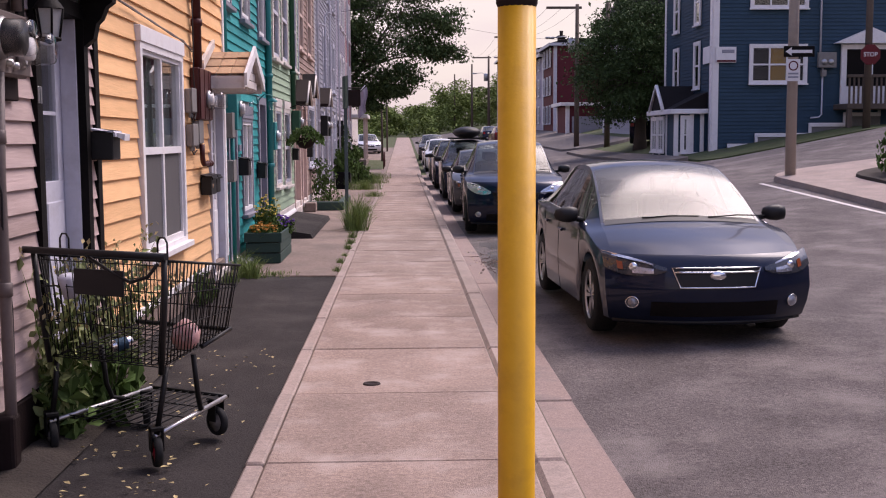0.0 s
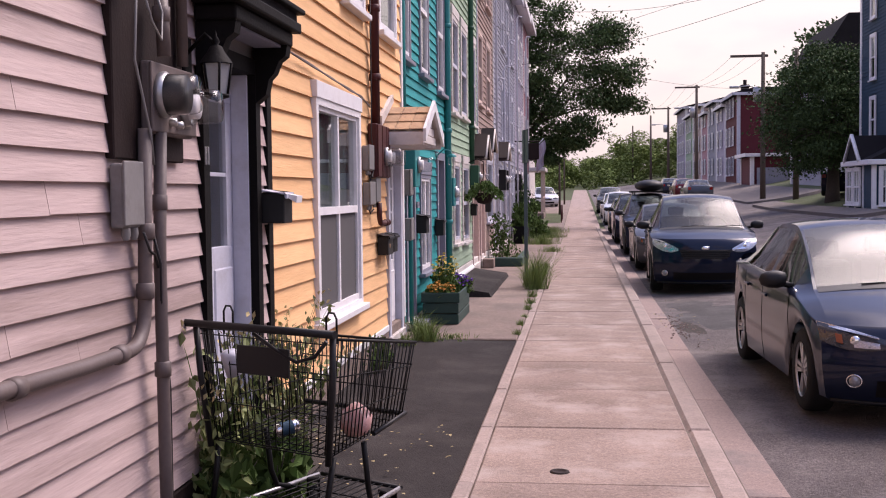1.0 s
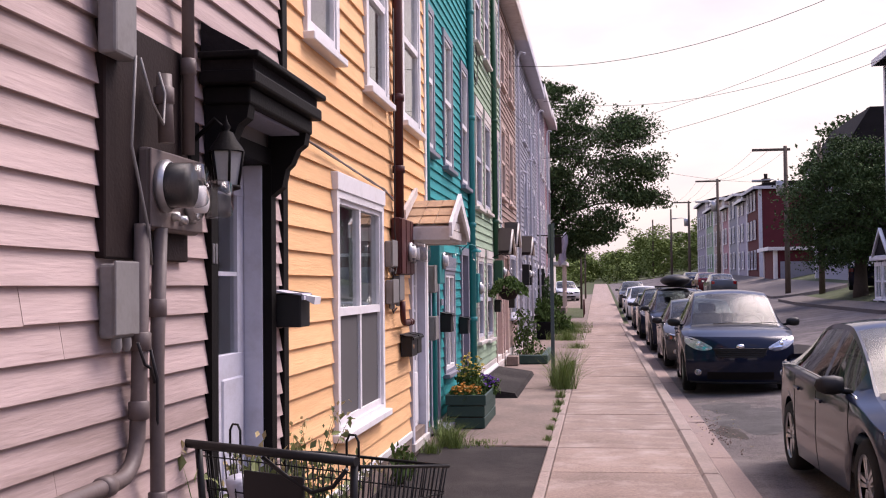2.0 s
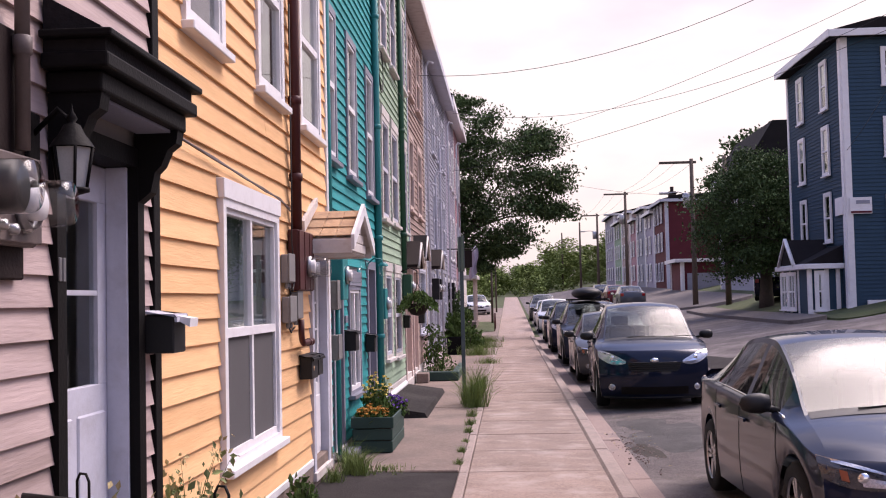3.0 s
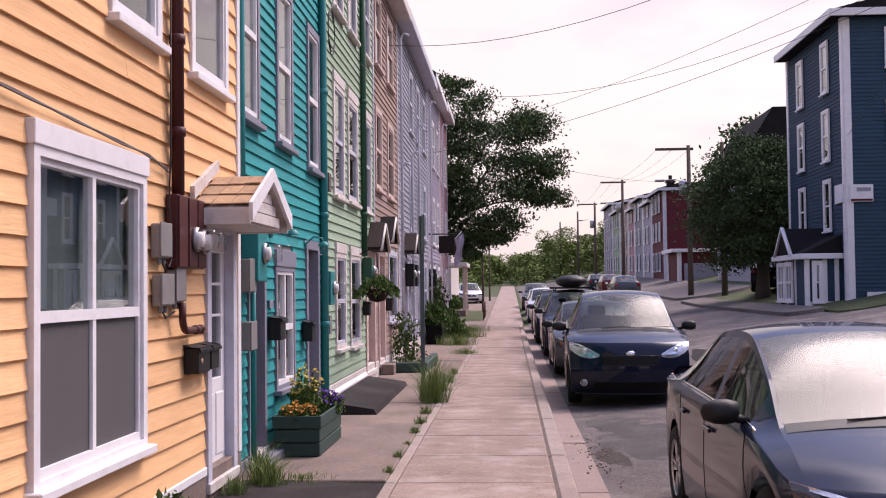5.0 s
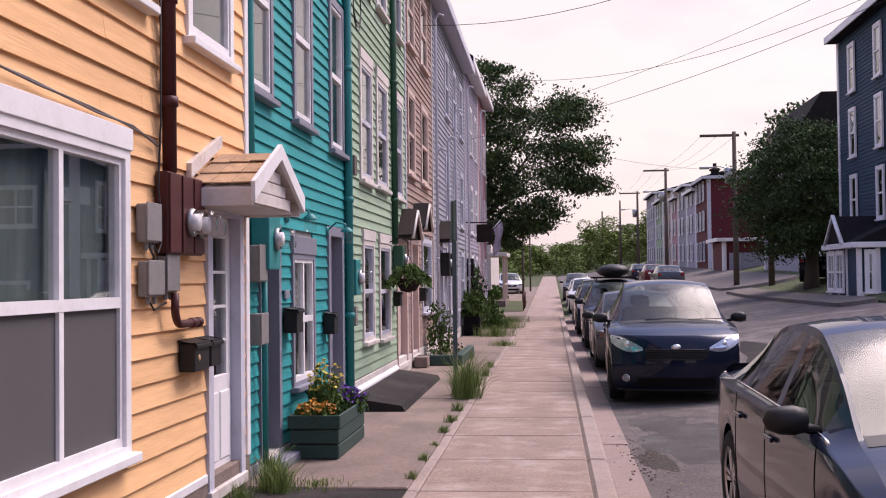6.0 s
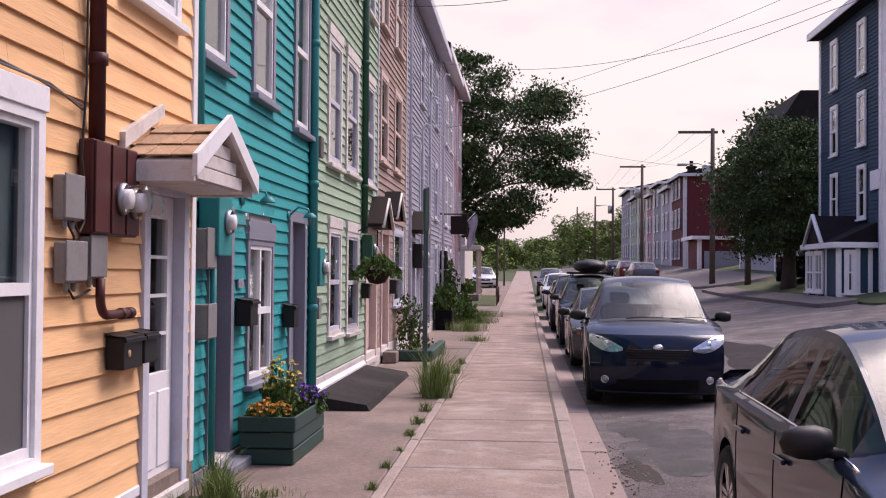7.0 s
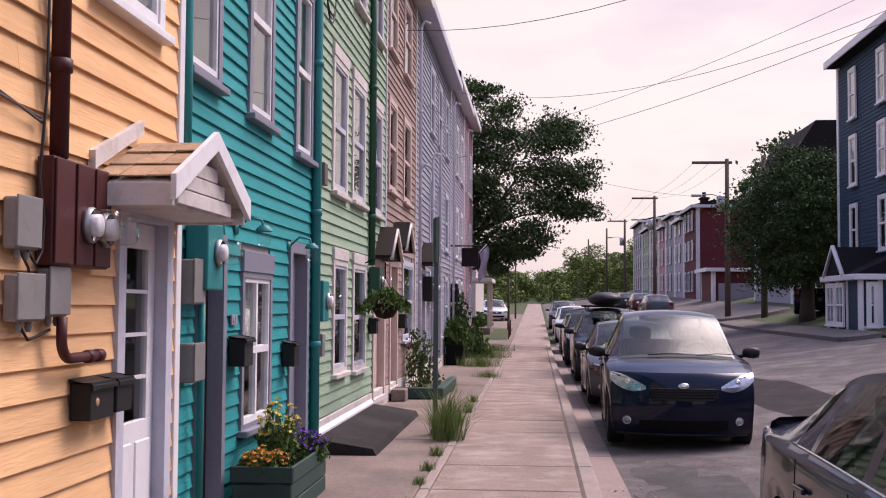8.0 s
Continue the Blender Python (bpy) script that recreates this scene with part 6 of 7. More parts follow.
def pipe(name, label, pts, r, mat, clamps=(), cat="pipe"):
    p = thing(name, label, cat)
    part("tube", Shape().tube(pts, r, 12), T[mat], p)
    for c, d in clamps:
        q = Vector(c)
        ax = Vector(d).normalized().to_track_quat("Z", "Y").to_matrix().to_4x4()
        part("coupling", Shape().lathe([(r, -0.035), (r * 1.28, -0.03), (r * 1.28, 0.03), (r, 0.035)], Matrix.Translation(q) @ ax, 14), T[mat], p)
    return p


def arc(c, r, a0, a1, n=6):
    """Bend in the y-z plane."""
    return [(c[0], c[1] + r * math.cos(radians(a)), c[2] + r * math.sin(radians(a))) for a in steps(a0, a1, n)]


pipe("service_conduit", "taupe painted conduit bending along the wall", [(-1.90, 5.21, 1.93), (-1.91, 5.20, 1.3)] + arc((-1.915, 5.04, 1.18), 0.16, 0, -90) + [(-1.915, 4.6, 1.02), (-1.92, 3.4, 1.05), (-1.92, 1.6, 1.10)], 0.030, "taupemetal",
     [((-1.905, 5.205, 1.5), (0, 0, 1)), ((-1.915, 4.93, 1.02), (0, 1, 0)), ((-1.917, 4.1, 1.03), (0, 1, 0)), ((-1.91, 5.20, 1.25), (0, 0, 1))])
pipe("rising_conduit", "brown vertical conduit from the meter box to the ground", [(-1.88, 5.33, 1.92), (-1.89, 5.32, 1.4), (-1.89, 5.33, 0.5), (-1.89, 5.34, -0.02)], 0.028, "taupemetal", [((-1.89, 5.325, 1.62), (0, 0, 1)), ((-1.89, 5.325, 0.9), (0, 0, 1))])
solid("conduit_foot", Shape().bevel_box(-1.97, -1.86, 5.28, 5.38, 0.0, 0.3, 0.02), T["darkbrown"], "dark boxed foot of a conduit", "box")
pipe("upper_conduit", "taupe conduit that rises from the meter box", [(-1.85, 5.32, 2.24), (-1.86, 5.32, 2.5)], 0.03, "taupemetal", [((-1.86, 5.32, 2.42), (0, 0, 1))])
pipe("mast_pipe", "brown mast pipe beside the door hood", [(-1.90, 5.68, 2.24), (-1.90, 5.68, 5.4)], 0.026, "taupemetal", [((-1.90, 5.68, 2.6), (0, 0, 1)), ((-1.90, 5.68, 3.2), (0, 0, 1))])
for k, pts in enumerate(([(-1.86, 5.10, 2.52), (-1.83, 5.14, 2.36), (-1.83, 5.24, 2.30), (-1.84, 5.28, 2.42), (-1.86, 5.27, 2.50)], [(-1.86, 5.06, 2.52), (-1.88, 5.07, 2.2), (-1.87, 5.20, 1.9), (-1.88, 5.25, 1.78)], [(-1.88, 5.12, 1.5), (-1.87, 5.16, 1.42), (-1.88, 5.24, 1.4), (-1.89, 5.3, 1.34)], [(-1.88, 5.22, 1.5), (-1.86, 5.25, 1.36), (-1.88, 5.30, 1.2), (-1.88, 5.38, 0.8), (-1.89, 5.40, 0.2)])):
    solid("cable", Shape().tube(pts, 0.006, 6), T["boxgray" if k < 2 else "wire"], "thin loose cable against the clapboards", "cable", group="house cables")


def mailbox(label, x0, x1, y0, y1, z0, z1, mat="plastic", lid="plastic", name="mailbox"):
    b = thing(name, label, "mailbox")
    part("case", Shape().bevel_box(x0, x1, y0, y1, z0, z1, 0.008), T[mat], b)
    part("lid", Shape().prism([(x0 - 0.002, z1 + 0.02), (x1 + 0.02, z1 - 0.015), (x1 + 0.02, z1 - 0.035), (x1 + 0.008, z1 - 0.035), (x1 + 0.004, z1 + 0.002), (x0 - 0.002, z1 + 0.004)], y0 - 0.012, y1 + 0.012), T[lid], b)
    return b


mb = mailbox("black mailbox with a pale lid, full of paper", -1.95, -1.81, 7.08, 7.27, 1.48, 1.66, lid="trim_white_blue")
part("paper", Shape().prism([(-1.87, 1.665), (-1.74, 1.64), (-1.745, 1.60), (-1.80, 1.63), (-1.87, 1.655)], 7.11, 7.24), T["white"], mb, "white paper sticking out of the lid")

# ---- fixtures on the yellow house ----
YW = -2.074
rb = thing("meter_box", "oxide red steel meter cabinet with two glass meters", "meter box")
part("case", Shape().bevel_box(YW, -1.985, 11.12, 11.80, 1.80, 2.31, 0.012), T["redbrown"], rb)
for y in (11.12, 11.36, 11.59):
    part("front_panel", Shape().bevel_box(-1.985, -1.974, y + 0.004, y + 0.205, 1.81, 2.30, 0.004), T["redbrown"], rb)
meter(rb, -1.974, 11.50, 2.01, 0.080)
meter(rb, -1.974, 11.70, 2.00, 0.080)
for (y0, y1, z0, z1) in ((10.80, 11.03, 1.86, 2.09), (10.82, 11.08, 1.54, 1.75), (11.14, 11.36, 1.56, 1.79)):
    b = thing("junction_box", "small weathered gray junction box on yellow boards", "junction box", group="junction boxes")
    part("case", Shape().bevel_box(YW, YW + 0.065, y0, y1, z0, z1, 0.012), T["boxgray"], b)
    part("cover", Shape().bevel_box(YW + 0.065, YW + 0.076, y0 - 0.006, y1 + 0.006, z0 + 0.01, z1 + 0.008, 0.005), T["boxgray"], b)
    for k in (0.3, 0.7):
        part("gland", Shape().lathe([(0.016, 0), (0.018, -0.025), (0.01, -0.045)], pose(YW + 0.035, y0 + (y1 - y0) * k, z0), 8), T["boxgray"], b)
pipe("red_mast_pipe", "oxide red service pipe rising up the yellow wall", [(-2.02, 11.24, 2.31), (-2.02, 11.23, 4.0), (-2.02, 11.22, 8.2)], 0.045, "redbrown", [((-2.02, 11.235, 2.75), (0, 0, 1)), ((-2.02, 11.23, 3.4), (0, 0, 1))])
pipe("red_drain", "short oxide red bent pipe below the meters", [(-2.0, 11.27, 1.56)] + arc((-2.0, 11.37, 1.46), 0.10, 180, 270) + [(-2.0, 11.75, 1.36)], 0.026, "redbrown", [((-2.0, 11.6, 1.36), (0, 1, 0)), ((-2.0, 11.72, 1.36), (0, 1, 0))])
for pts in ([(-2.05, 10.92, 1.54), (-2.03, 10.98, 1.46), (-2.05, 11.1, 1.47), (-2.05, 11.25, 1.5)], [(-2.03, 10.95, 1.86), (-2.02, 11.02, 1.80), (-2.02, 11.08, 1.86), (-2.02, 11.10, 2.0), (-2.03, 11.06, 2.2), (-2.04, 11.14, 2.6), (-2.04, 11.15, 4.2)], [(-2.04, 10.90, 1.86), (-2.02, 10.95, 1.78), (-2.04, 11.0, 1.75)],
            [(-2.06, 7.45, 2.65), (-2.045, 8.2, 2.615), (-2.05, 8.7, 2.605), (-2.045, 9.5, 2.56), (-2.05, 10.1, 2.55), (-2.05, 10.6, 2.525), (-2.05, 11.1, 2.48)], [(-2.06, 7.45, 2.63), (-2.05, 8.1, 2.62), (-2.045, 8.9, 2.585), (-2.05, 9.4, 2.575), (-2.045, 10.2, 2.53), (-2.05, 10.7, 2.53), (-2.05, 11.12, 2.46)]):
    solid("cable", Shape().tube(pts, 0.007, 6), T["wire" if pts[0][2] < 2 else "taupemetal"], "slack cable run along the yellow wall", "cable", group="house cables")
mb = mailbox("black double mailbox with a small gilt crest", YW, -1.965, 11.55, 11.86, 1.04, 1.23)
part("crest", Shape().lathe([(0, 0.004), (0.022, 0.003), (0.024, 0)], pose(-1.963, 11.63, 1.13, 0, 90), 6), T["shingle"], mb)
mb = mailbox("plain black mailbox beside the yellow house door", YW, -1.965, 11.90, 12.12, 1.05, 1.23)

porch_hood = thing("door_hood", "white gabled door hood with peeling tan shingles", "door hood")
HY0, HY1, HYM, HZ, HT, HX = 11.80, 13.10, 12.45, 2.22, 2.49, -1.63
for y0, z0, y1, z1 in ((HY0 - 0.06, HZ + 0.0, HYM, HT + 0.02), (HY1 + 0.06, HZ + 0.0, HYM, HT + 0.02)):
    part("roof_slope", Shape().add([(x, y, z + d) for x in (YW, HX) for d in (0, 0.035) for y, z in ((y0, z0), (y1, z1))], [(0, 1, 3, 2), (4, 6, 7, 5), (0, 2, 6, 4), (1, 5, 7, 3), (2, 3, 7, 6), (0, 4, 5, 1)]), T["offwhite"], porch_hood)
    n = 3
    for i in range(n):
        for j in range(3):
            a, b = i / n + 0.004, (i + 1) / n + 0.05
            x0, x1 = YW + 0.01 + j * 0.145, YW + 0.01 + (j + 1) * 0.145 - 0.006
            lift0, lift1 = 0.052 + random.uniform(0, 0.012), 0.040
            pts = [(x, y0 + (y1 - y0) * k, z0 + (z1 - z0) * k + l) for x in (x0, x1) for k, l in ((a, lift0), (min(1, b), lift1))]
            pts += [(x, y, z + 0.008) for x, y, z in pts]
            part("shingle", Shape().add(pts, [(0, 1, 3, 2), (4, 6, 7, 5), (0, 4, 5, 1), (2, 3, 7, 6), (0, 2, 6, 4), (1, 5, 7, 3)]), T["shingle"], porch_hood)
part("barge_board", Shape().prism([(HY0 - 0.10, HZ - 0.06), (HYM, HT + 0.02), (HYM, HT + 0.13), (HY0 - 0.10, HZ + 0.07)], HX, HX + 0.03, "x"), T["white"], porch_hood)
part("barge_board", Shape().prism([(HY1 + 0.10, HZ - 0.06), (HY1 + 0.10, HZ + 0.07), (HYM, HT + 0.13), (HYM, HT + 0.02)], HX, HX + 0.03, "x"), T["white"], porch_hood)
part("wall_board", Shape().prism([(HY0 - 0.06, HZ + 0.10), (HYM, HT + 0.12), (HYM, HT + 0.20), (HY0 - 0.06, HZ + 0.20)], YW - 0.01, YW + 0.03, "x"), T["offwhite"], porch_hood)
part("fascia", Shape().bevel_box(YW, HX, HY0 - 0.07, HY0 - 0.03, HZ - 0.09, HZ + 0.03, 0.005), T["offwhite"], porch_hood)
part("fascia", Shape().bevel_box(YW, HX, HY1 + 0.03, HY1 + 0.07, HZ - 0.09, HZ + 0.03, 0.005), T["offwhite"], porch_hood)
for i in range(7):
    z = HZ - 0.06 + i * 0.09
    k = 1 - (z - HZ + 0.12) / (HT - HZ + 0.10)
    if k < 0.12:
        continue
    part("gable_slat", Shape().bevel_box(HX - 0.06, HX - 0.035, HYM - 0.62 * k, HYM + 0.62 * k, z, z + 0.084, 0.004, seg=1), T["offwhite"], porch_hood)
part("soffit", Shape().box(YW, HX - 0.06, HY0 - 0.03, HY1 + 0.03, HZ - 0.075, HZ - 0.055), T["offwhite"], porch_hood)

# ---- fixtures on the teal and green houses ----
TW = -2.14
tb = thing("meter_box", "teal painted meter box with a glass meter", "meter box")
part("case", Shape().bevel_box(TW, -1.98, 13.55, 13.92, 1.72, 2.18, 0.012), T["tealmetal"], tb)
meter(tb, -1.98, 13.78, 1.98, 0.085)
pipe("teal_conduit", "teal conduit below the meter box", [(-2.07, 13.72, 1.72), (-2.07, 13.72, 1.2), (-2.07, 13.72, 0.1)], 0.026, "tealmetal")
for y0, y1, z0, z1 in ((13.36, 13.60, 1.62, 1.92), (13.40, 13.62, 1.10, 1.36)):
    b = thing("junction_box", "gray junction box on the teal house", "junction box", group="junction boxes")
    part("case", Shape().bevel_box(TW, TW + 0.12, y0, y1, z0, z1, 0.012), T["boxgray"], b)
    part("cover", Shape().bevel_box(TW + 0.12, TW + 0.13, y0 - 0.005, y1 + 0.005, z0 + 0.01, z1 + 0.006, 0.005), T["boxgray"], b)
pipe("downpipe", "teal downpipe between the teal and green houses", [(-2.10, 17.86, 8.3), (-2.10, 17.87, 4.0), (-2.10, 17.88, 0.2)], 0.05, "tealmetal", [((-2.10, 17.87, z), (0, 0, 1)) for z in (1.2, 2.6, 4.2, 5.8)])
pipe("downpipe", "teal downpipe at the yellow house corner", [(-2.09, 13.36, 8.3), (-2.09, 13.36, 3.4), (-2.09, 13.37, 2.2)], 0.04, "tealmetal")
pipe("downpipe", "dark green downpipe at the end of the green house", [(-2.15, 22.26, 8.2), (-2.15, 22.27, 2.2)], 0.05, "greenmetal", [((-2.15, 22.26, z), (0, 0, 1)) for z in (2.9, 4.8)])
for y, z in ((18.12, 1.66), (22.42, 1.95)):
    b = thing("meter_box", "small painted meter box with a round meter", "meter box")
    part("case", Shape().bevel_box(-2.19, -2.03, y - 0.16, y + 0.16, z - 0.22, z + 0.22, 0.012), T["tealmetal" if y < 20 else "greenmetal"], b)
    meter(b, -2.03, y + 0.05, z, 0.08)
for y, z in ((14.85, 2.22), (16.75, 2.18)):
    b = thing("wall_lamp", "teal gooseneck wall lamp with a clear jar shade", "lamp", group="gooseneck lamps")
    part("arm", Shape().tube([(TW, y, z), (TW + 0.10, y, z + 0.09), (TW + 0.20, y, z + 0.07), (TW + 0.22, y, z)], 0.011, 6), T["tealmetal"], b)
    part("plate", Shape().lathe([(0, 0.02), (0.04, 0.014), (0.05, 0)], pose(TW, y, z, 0, 90), 14), T["tealmetal"], b)
    part("cap", Shape().lathe([(0.03, 0.03), (0.065, 0.0), (0.07, -0.02)], pose(TW + 0.22, y, z), 14), T["tealmetal"], b)
    part("jar", Shape().lathe([(0.05, -0.01), (0.058, -0.06), (0.05, -0.13), (0, -0.14)], pose(TW + 0.22, y, z), 16), T["meter_glass"], b, "clear glass jar shade")
mailbox("black mailbox on the teal house", TW, -2.01, 14.66, 14.92, 1.14, 1.36)
mailbox("black mailbox beside the gray door", TW, -2.02, 16.5, 16.72, 1.04, 1.26)
mailbox("black mailbox on the green house", -2.19, -2.08, 22.3, 22.5, 1.2, 1.42)
mailbox("black mailbox on the brown house", -2.23, -2.1, 26.08, 26.36, 1.2, 1.45)
solid("house_number", Shape().bevel_box(TW, TW + 0.015, 14.70, 14.86, 1.46, 1.54, 0.003).box(TW + 0.015, TW + 0.018, 14.73, 14.76, 1.475, 1.525).box(TW + 0.015, TW + 0.018, 14.79, 14.82, 1.475, 1.525), T["slate"], "small dark number plate with plain bars", "number plate")
solid("utility_box", Shape().bevel_box(-2.19, -2.10, 18.32, 18.5, 2.95, 3.2, 0.01), T["taupemetal"], "small taupe utility box on green boards", "utility box")
solid("utility_box", Shape().bevel_box(-2.19, -2.10, 18.30, 18.46, 1.05, 1.3, 0.01), T["boxgray"], "small gray utility box on green boards", "utility box")


def gable_hood(label, wx, y0, y1, z0, h, out, mat):
    g = thing("door_hood", label, "door hood")
    ym = (y0 + y1) / 2
    part("roof", Shape().prism([(y0 - 0.08, z0), (ym, z0 + h), (y1 + 0.08, z0), (y1 + 0.08, z0 + 0.05), (ym, z0 + h + 0.07), (y0 - 0.08, z0 + 0.05)], wx, wx + out, "x"), T[mat], g)
    part("gable", Shape().prism([(y0, z0), (ym, z0 + h - 0.02), (y1, z0)], wx, wx + out - 0.06, "x"), T["darkbrown"], g)
    part("barge_board", Shape().tube([(wx + out + 0.01, y0 - 0.08, z0), (wx + out + 0.01, ym, z0 + h + 0.02), (wx + out + 0.01, y1 + 0.08, z0)], 0.032, 4), T["offwhite"], g)


gable_hood("small dark gabled hood with pale barge boards", -2.20, 22.9, 24.1, 2.32, 0.45, 0.26, "darkbrown")
gable_hood("weathered wooden door hood with shingles", -2.24, 24.95, 26.1, 2.55, 0.45, 0.28, "darkroof")
gable_hood("dark door hood on the slate house", -2.26, 30.1, 31.3, 2.5, 0.42, 0.3, "darkbrown")
solid("hanging_sign", Shape().bevel_box(-1.95, -1.45, 38.9, 39.0, 2.75, 3.3, 0.01).tube([(-2.28, 38.95, 3.36), (-1.4, 38.95, 3.36)], 0.02, 6), T["darkbrown"], "dark square hanging sign on an iron arm", "sign")
flag = thing("flag", "pale lilac flag hanging from a house staff", "flag")
part("staff", Shape().tube([(-2.28, 45.4, 2.9), (-1.5, 45.3, 3.75)], 0.018, 6), T["trim_white_blue"], flag)
part("cloth", Shape().grid([[(-1.75 + 0.30 * u + 0.05 * math.sin(6 * v), 45.3 + 0.06 * math.sin(9 * u + 2 * v), 3.42 + 0.28 * u - 1.0 * v) for u in steps(0, 1, 8)] for v in steps(0, 1, 8)]), T["lilac"], flag)
for y, z, h in ((29.15, 0.3, 4.4), (31.9, 0.3, 5.0), (34.0, 0.3, 6.0), (38.6, 0.3, 7.4), (45.0, 0.3, 7.6), (29.1, 0.3, 7.4)):
    pipe("service_mast", "pale service mast on a house front", [(-2.16, y, z), (-2.16, y, h), (-2.10, y + 0.1, h + 0.15), (-1.98, y + 0.1, h + 0.1)], 0.032, "trim_white_blue", [((-2.16, y, z + (h - z) * k), (0, 0, 1)) for k in (0.25, 0.5, 0.75)])
for y in (30.9, 32.0, 39.0):
    b = thing("meter_box", "dark meter box on a house in the row", "meter box", group="row meters")
    part("case", Shape().bevel_box(-2.25, -2.05, y - 0.2, y + 0.2, 1.7, 2.25, 0.015), T["plastic"], b)
    meter(b, -2.05, y, 2.0, 0.085)
# hanging flower basket
hb = thing("hanging_basket", "hanging basket of trailing green plants", "flower basket")
HB = Vector((-1.88, 21.75, 1.62))
part("bracket", Shape().tube([(-2.19, 21.75, 2.2), (-2.0, 21.75, 2.28), (-1.88, 21.75, 2.22), (-1.88, 21.75, 1.98)], 0.01, 6), T["black"], hb)
part("bowl", Shape().lathe([(0, -0.2), (0.12, -0.17), (0.2, -0.04), (0.22, 0.02)], Matrix.Translation(HB), 16), T["darkbrown"], hb)
for a in (0, 2.1, 4.2):
    part("chain", Shape().tube([HB + Vector((0.2 * math.cos(a), 0.2 * math.sin(a), 0.02)), HB + Vector((0, 0, 0.38))], 0.004, 4), T["black"], hb)
f = Shape()
for _ in range(650):
    a, k = rng.uniform(0, 6.3), rng.random() ** 0.6
    leaf_quad(f, HB + Vector((0.36 * k * math.cos(a), 0.36 * k * math.sin(a), 0.16 - 0.24 * k * k + rng.uniform(-0.06, 0.08))), 0.07 * rng.uniform(0.5, 1.4), rng, 0.9)
tagged(part("foliage", f, T["leaf"], hb), kind="stuff")

# ---- planter, ramp, steps ----
pl = thing("planter_box", "dark green slatted wooden planter box", "planter")
PX0, PX1, PY0, PY1 = -2.05, -1.60, 14.5, 15.9
for i in range(3):
    z0, z1 = 0.01 + i * 0.135, 0.01 + (i + 1) * 0.135 - 0.012
    o = 0.0 if i < 2 else 0.015
    for b in ((PX0 - o, PX1 + o, PY0 - o, PY0 + 0.025 - o), (PX0 - o, PX1 + o, PY1 - 0.025 + o, PY1 + o), (PX0 - o, PX0 + 0.025 - o, PY0 + 0.028 - o, PY1 - 0.028 + o), (PX1 - 0.025 + o, PX1 + o, PY0 + 0.028 - o, PY1 - 0.028 + o)):
        part("slat", Shape().bevel_box(b[0], b[1], b[2], b[3], z0, z1, 0.006, seg=1), T["planter"], pl)
part("lining", Shape().box(PX0 + 0.03, PX1 - 0.03, PY0 + 0.03, PY1 - 0.03, 0.0, 0.30), T["soil"], pl)
T["flower_yellow"] = material("yellow_petal", (0.72, 0.56, 0.12), 0.6, vary=0.1, island=0.2)
T["flower_orange"] = material("orange_petal", (0.55, 0.27, 0.05), 0.6, vary=0.15, island=0.3)
T["flower_purple"] = material("purple_petal", (0.16, 0.06, 0.34), 0.6, vary=0.15, island=0.3)


def flowers(label, base, r, h, petal, count, leaf="leaf"):
    p = thing("flowering_plant", label, "flowers", Matrix.Translation(base))
    st, lf, fl = Shape(), Shape(), Shape()
    for _ in range(count):
        a, k = rng.uniform(0, 6.3), rng.random() ** 0.5
        tip = Vector((r * k * math.cos(a), r * k * math.sin(a), h * rng.uniform(0.55, 1.0) * (1 - 0.25 * k)))
        st.tube([(tip.x * 0.3, tip.y * 0.3, 0), tip], [0.004, 0.002], 4)
        for _ in range(9):
            leaf_quad(lf, Vector((tip.x, tip.y, 0)) * 0.9 + Vector((0, 0, tip.z * rng.uniform(0.1, 0.95))) + Vector((rng.gauss(0, 0.025), rng.gauss(0, 0.025), 0)), 0.05 * rng.uniform(0.6, 1.4), rng, 0.9)
        for i in range(6):
            e = 6.283 * i / 6
            leaf_quad(fl, tip + Vector((0.012 * math.cos(e), 0.012 * math.sin(e), 0.006)), 0.034, rng, 0.4)
    tagged(part("stem", st, T["leaf"], p), kind="stuff")
    tagged(part("foliage", lf, T[leaf], p), kind="stuff")
    tagged(part("blossom", fl, T[petal], p), kind="stuff")


flowers("tall pale yellow chrysanthemum in the planter", (-1.82, 15.05, 0.30), 0.17, 0.60, "flower_yellow", 60)
flowers("rusty orange flowers in the planter", (-1.84, 14.68, 0.30), 0.18, 0.24, "flower_orange", 110)
flowers("purple flowers in the planter", (-1.72, 15.55, 0.30), 0.2, 0.28, "flower_purple", 110)
solid("door_ramp", Shape().prism([(-2.19, -0.02), (-2.19, 0.17), (-1.52, 0.07), (-1.47, -0.02)], 18.2, 22.6), T["tar"], "sloping black tar ramp before the green house", "ramp")
solid("white_strip", Shape().prism([(-2.19, 0.165), (-2.19, 0.24), (-2.15, 0.19), (-2.15, 0.165)], 18.1, 22.6), T["white"], "white painted strip along the ramp", "strip")
solid("door_step", Shape().bevel_box(-2.19, -1.95, 24.9, 25.3, 0, 0.2, 0.02), T["apron"], "concrete door step of the brown house", "step")
solid("door_step", Shape().bevel_box(-2.12, -1.95, 13.86, 14.52, 0, 0.085, 0.01), T["trim_gray"], "gray painted door step of the teal house", "step")
solid("drain_cap", Shape().lathe([(0.0, 0.004), (0.035, 0.004), (0.04, 0.008), (0.055, 0.008), (0.06, 0.0)], pose(-0.22, 7.24, 0.0), 18), T["darkbrown"], "small round iron cap set in the pavement", "cap")

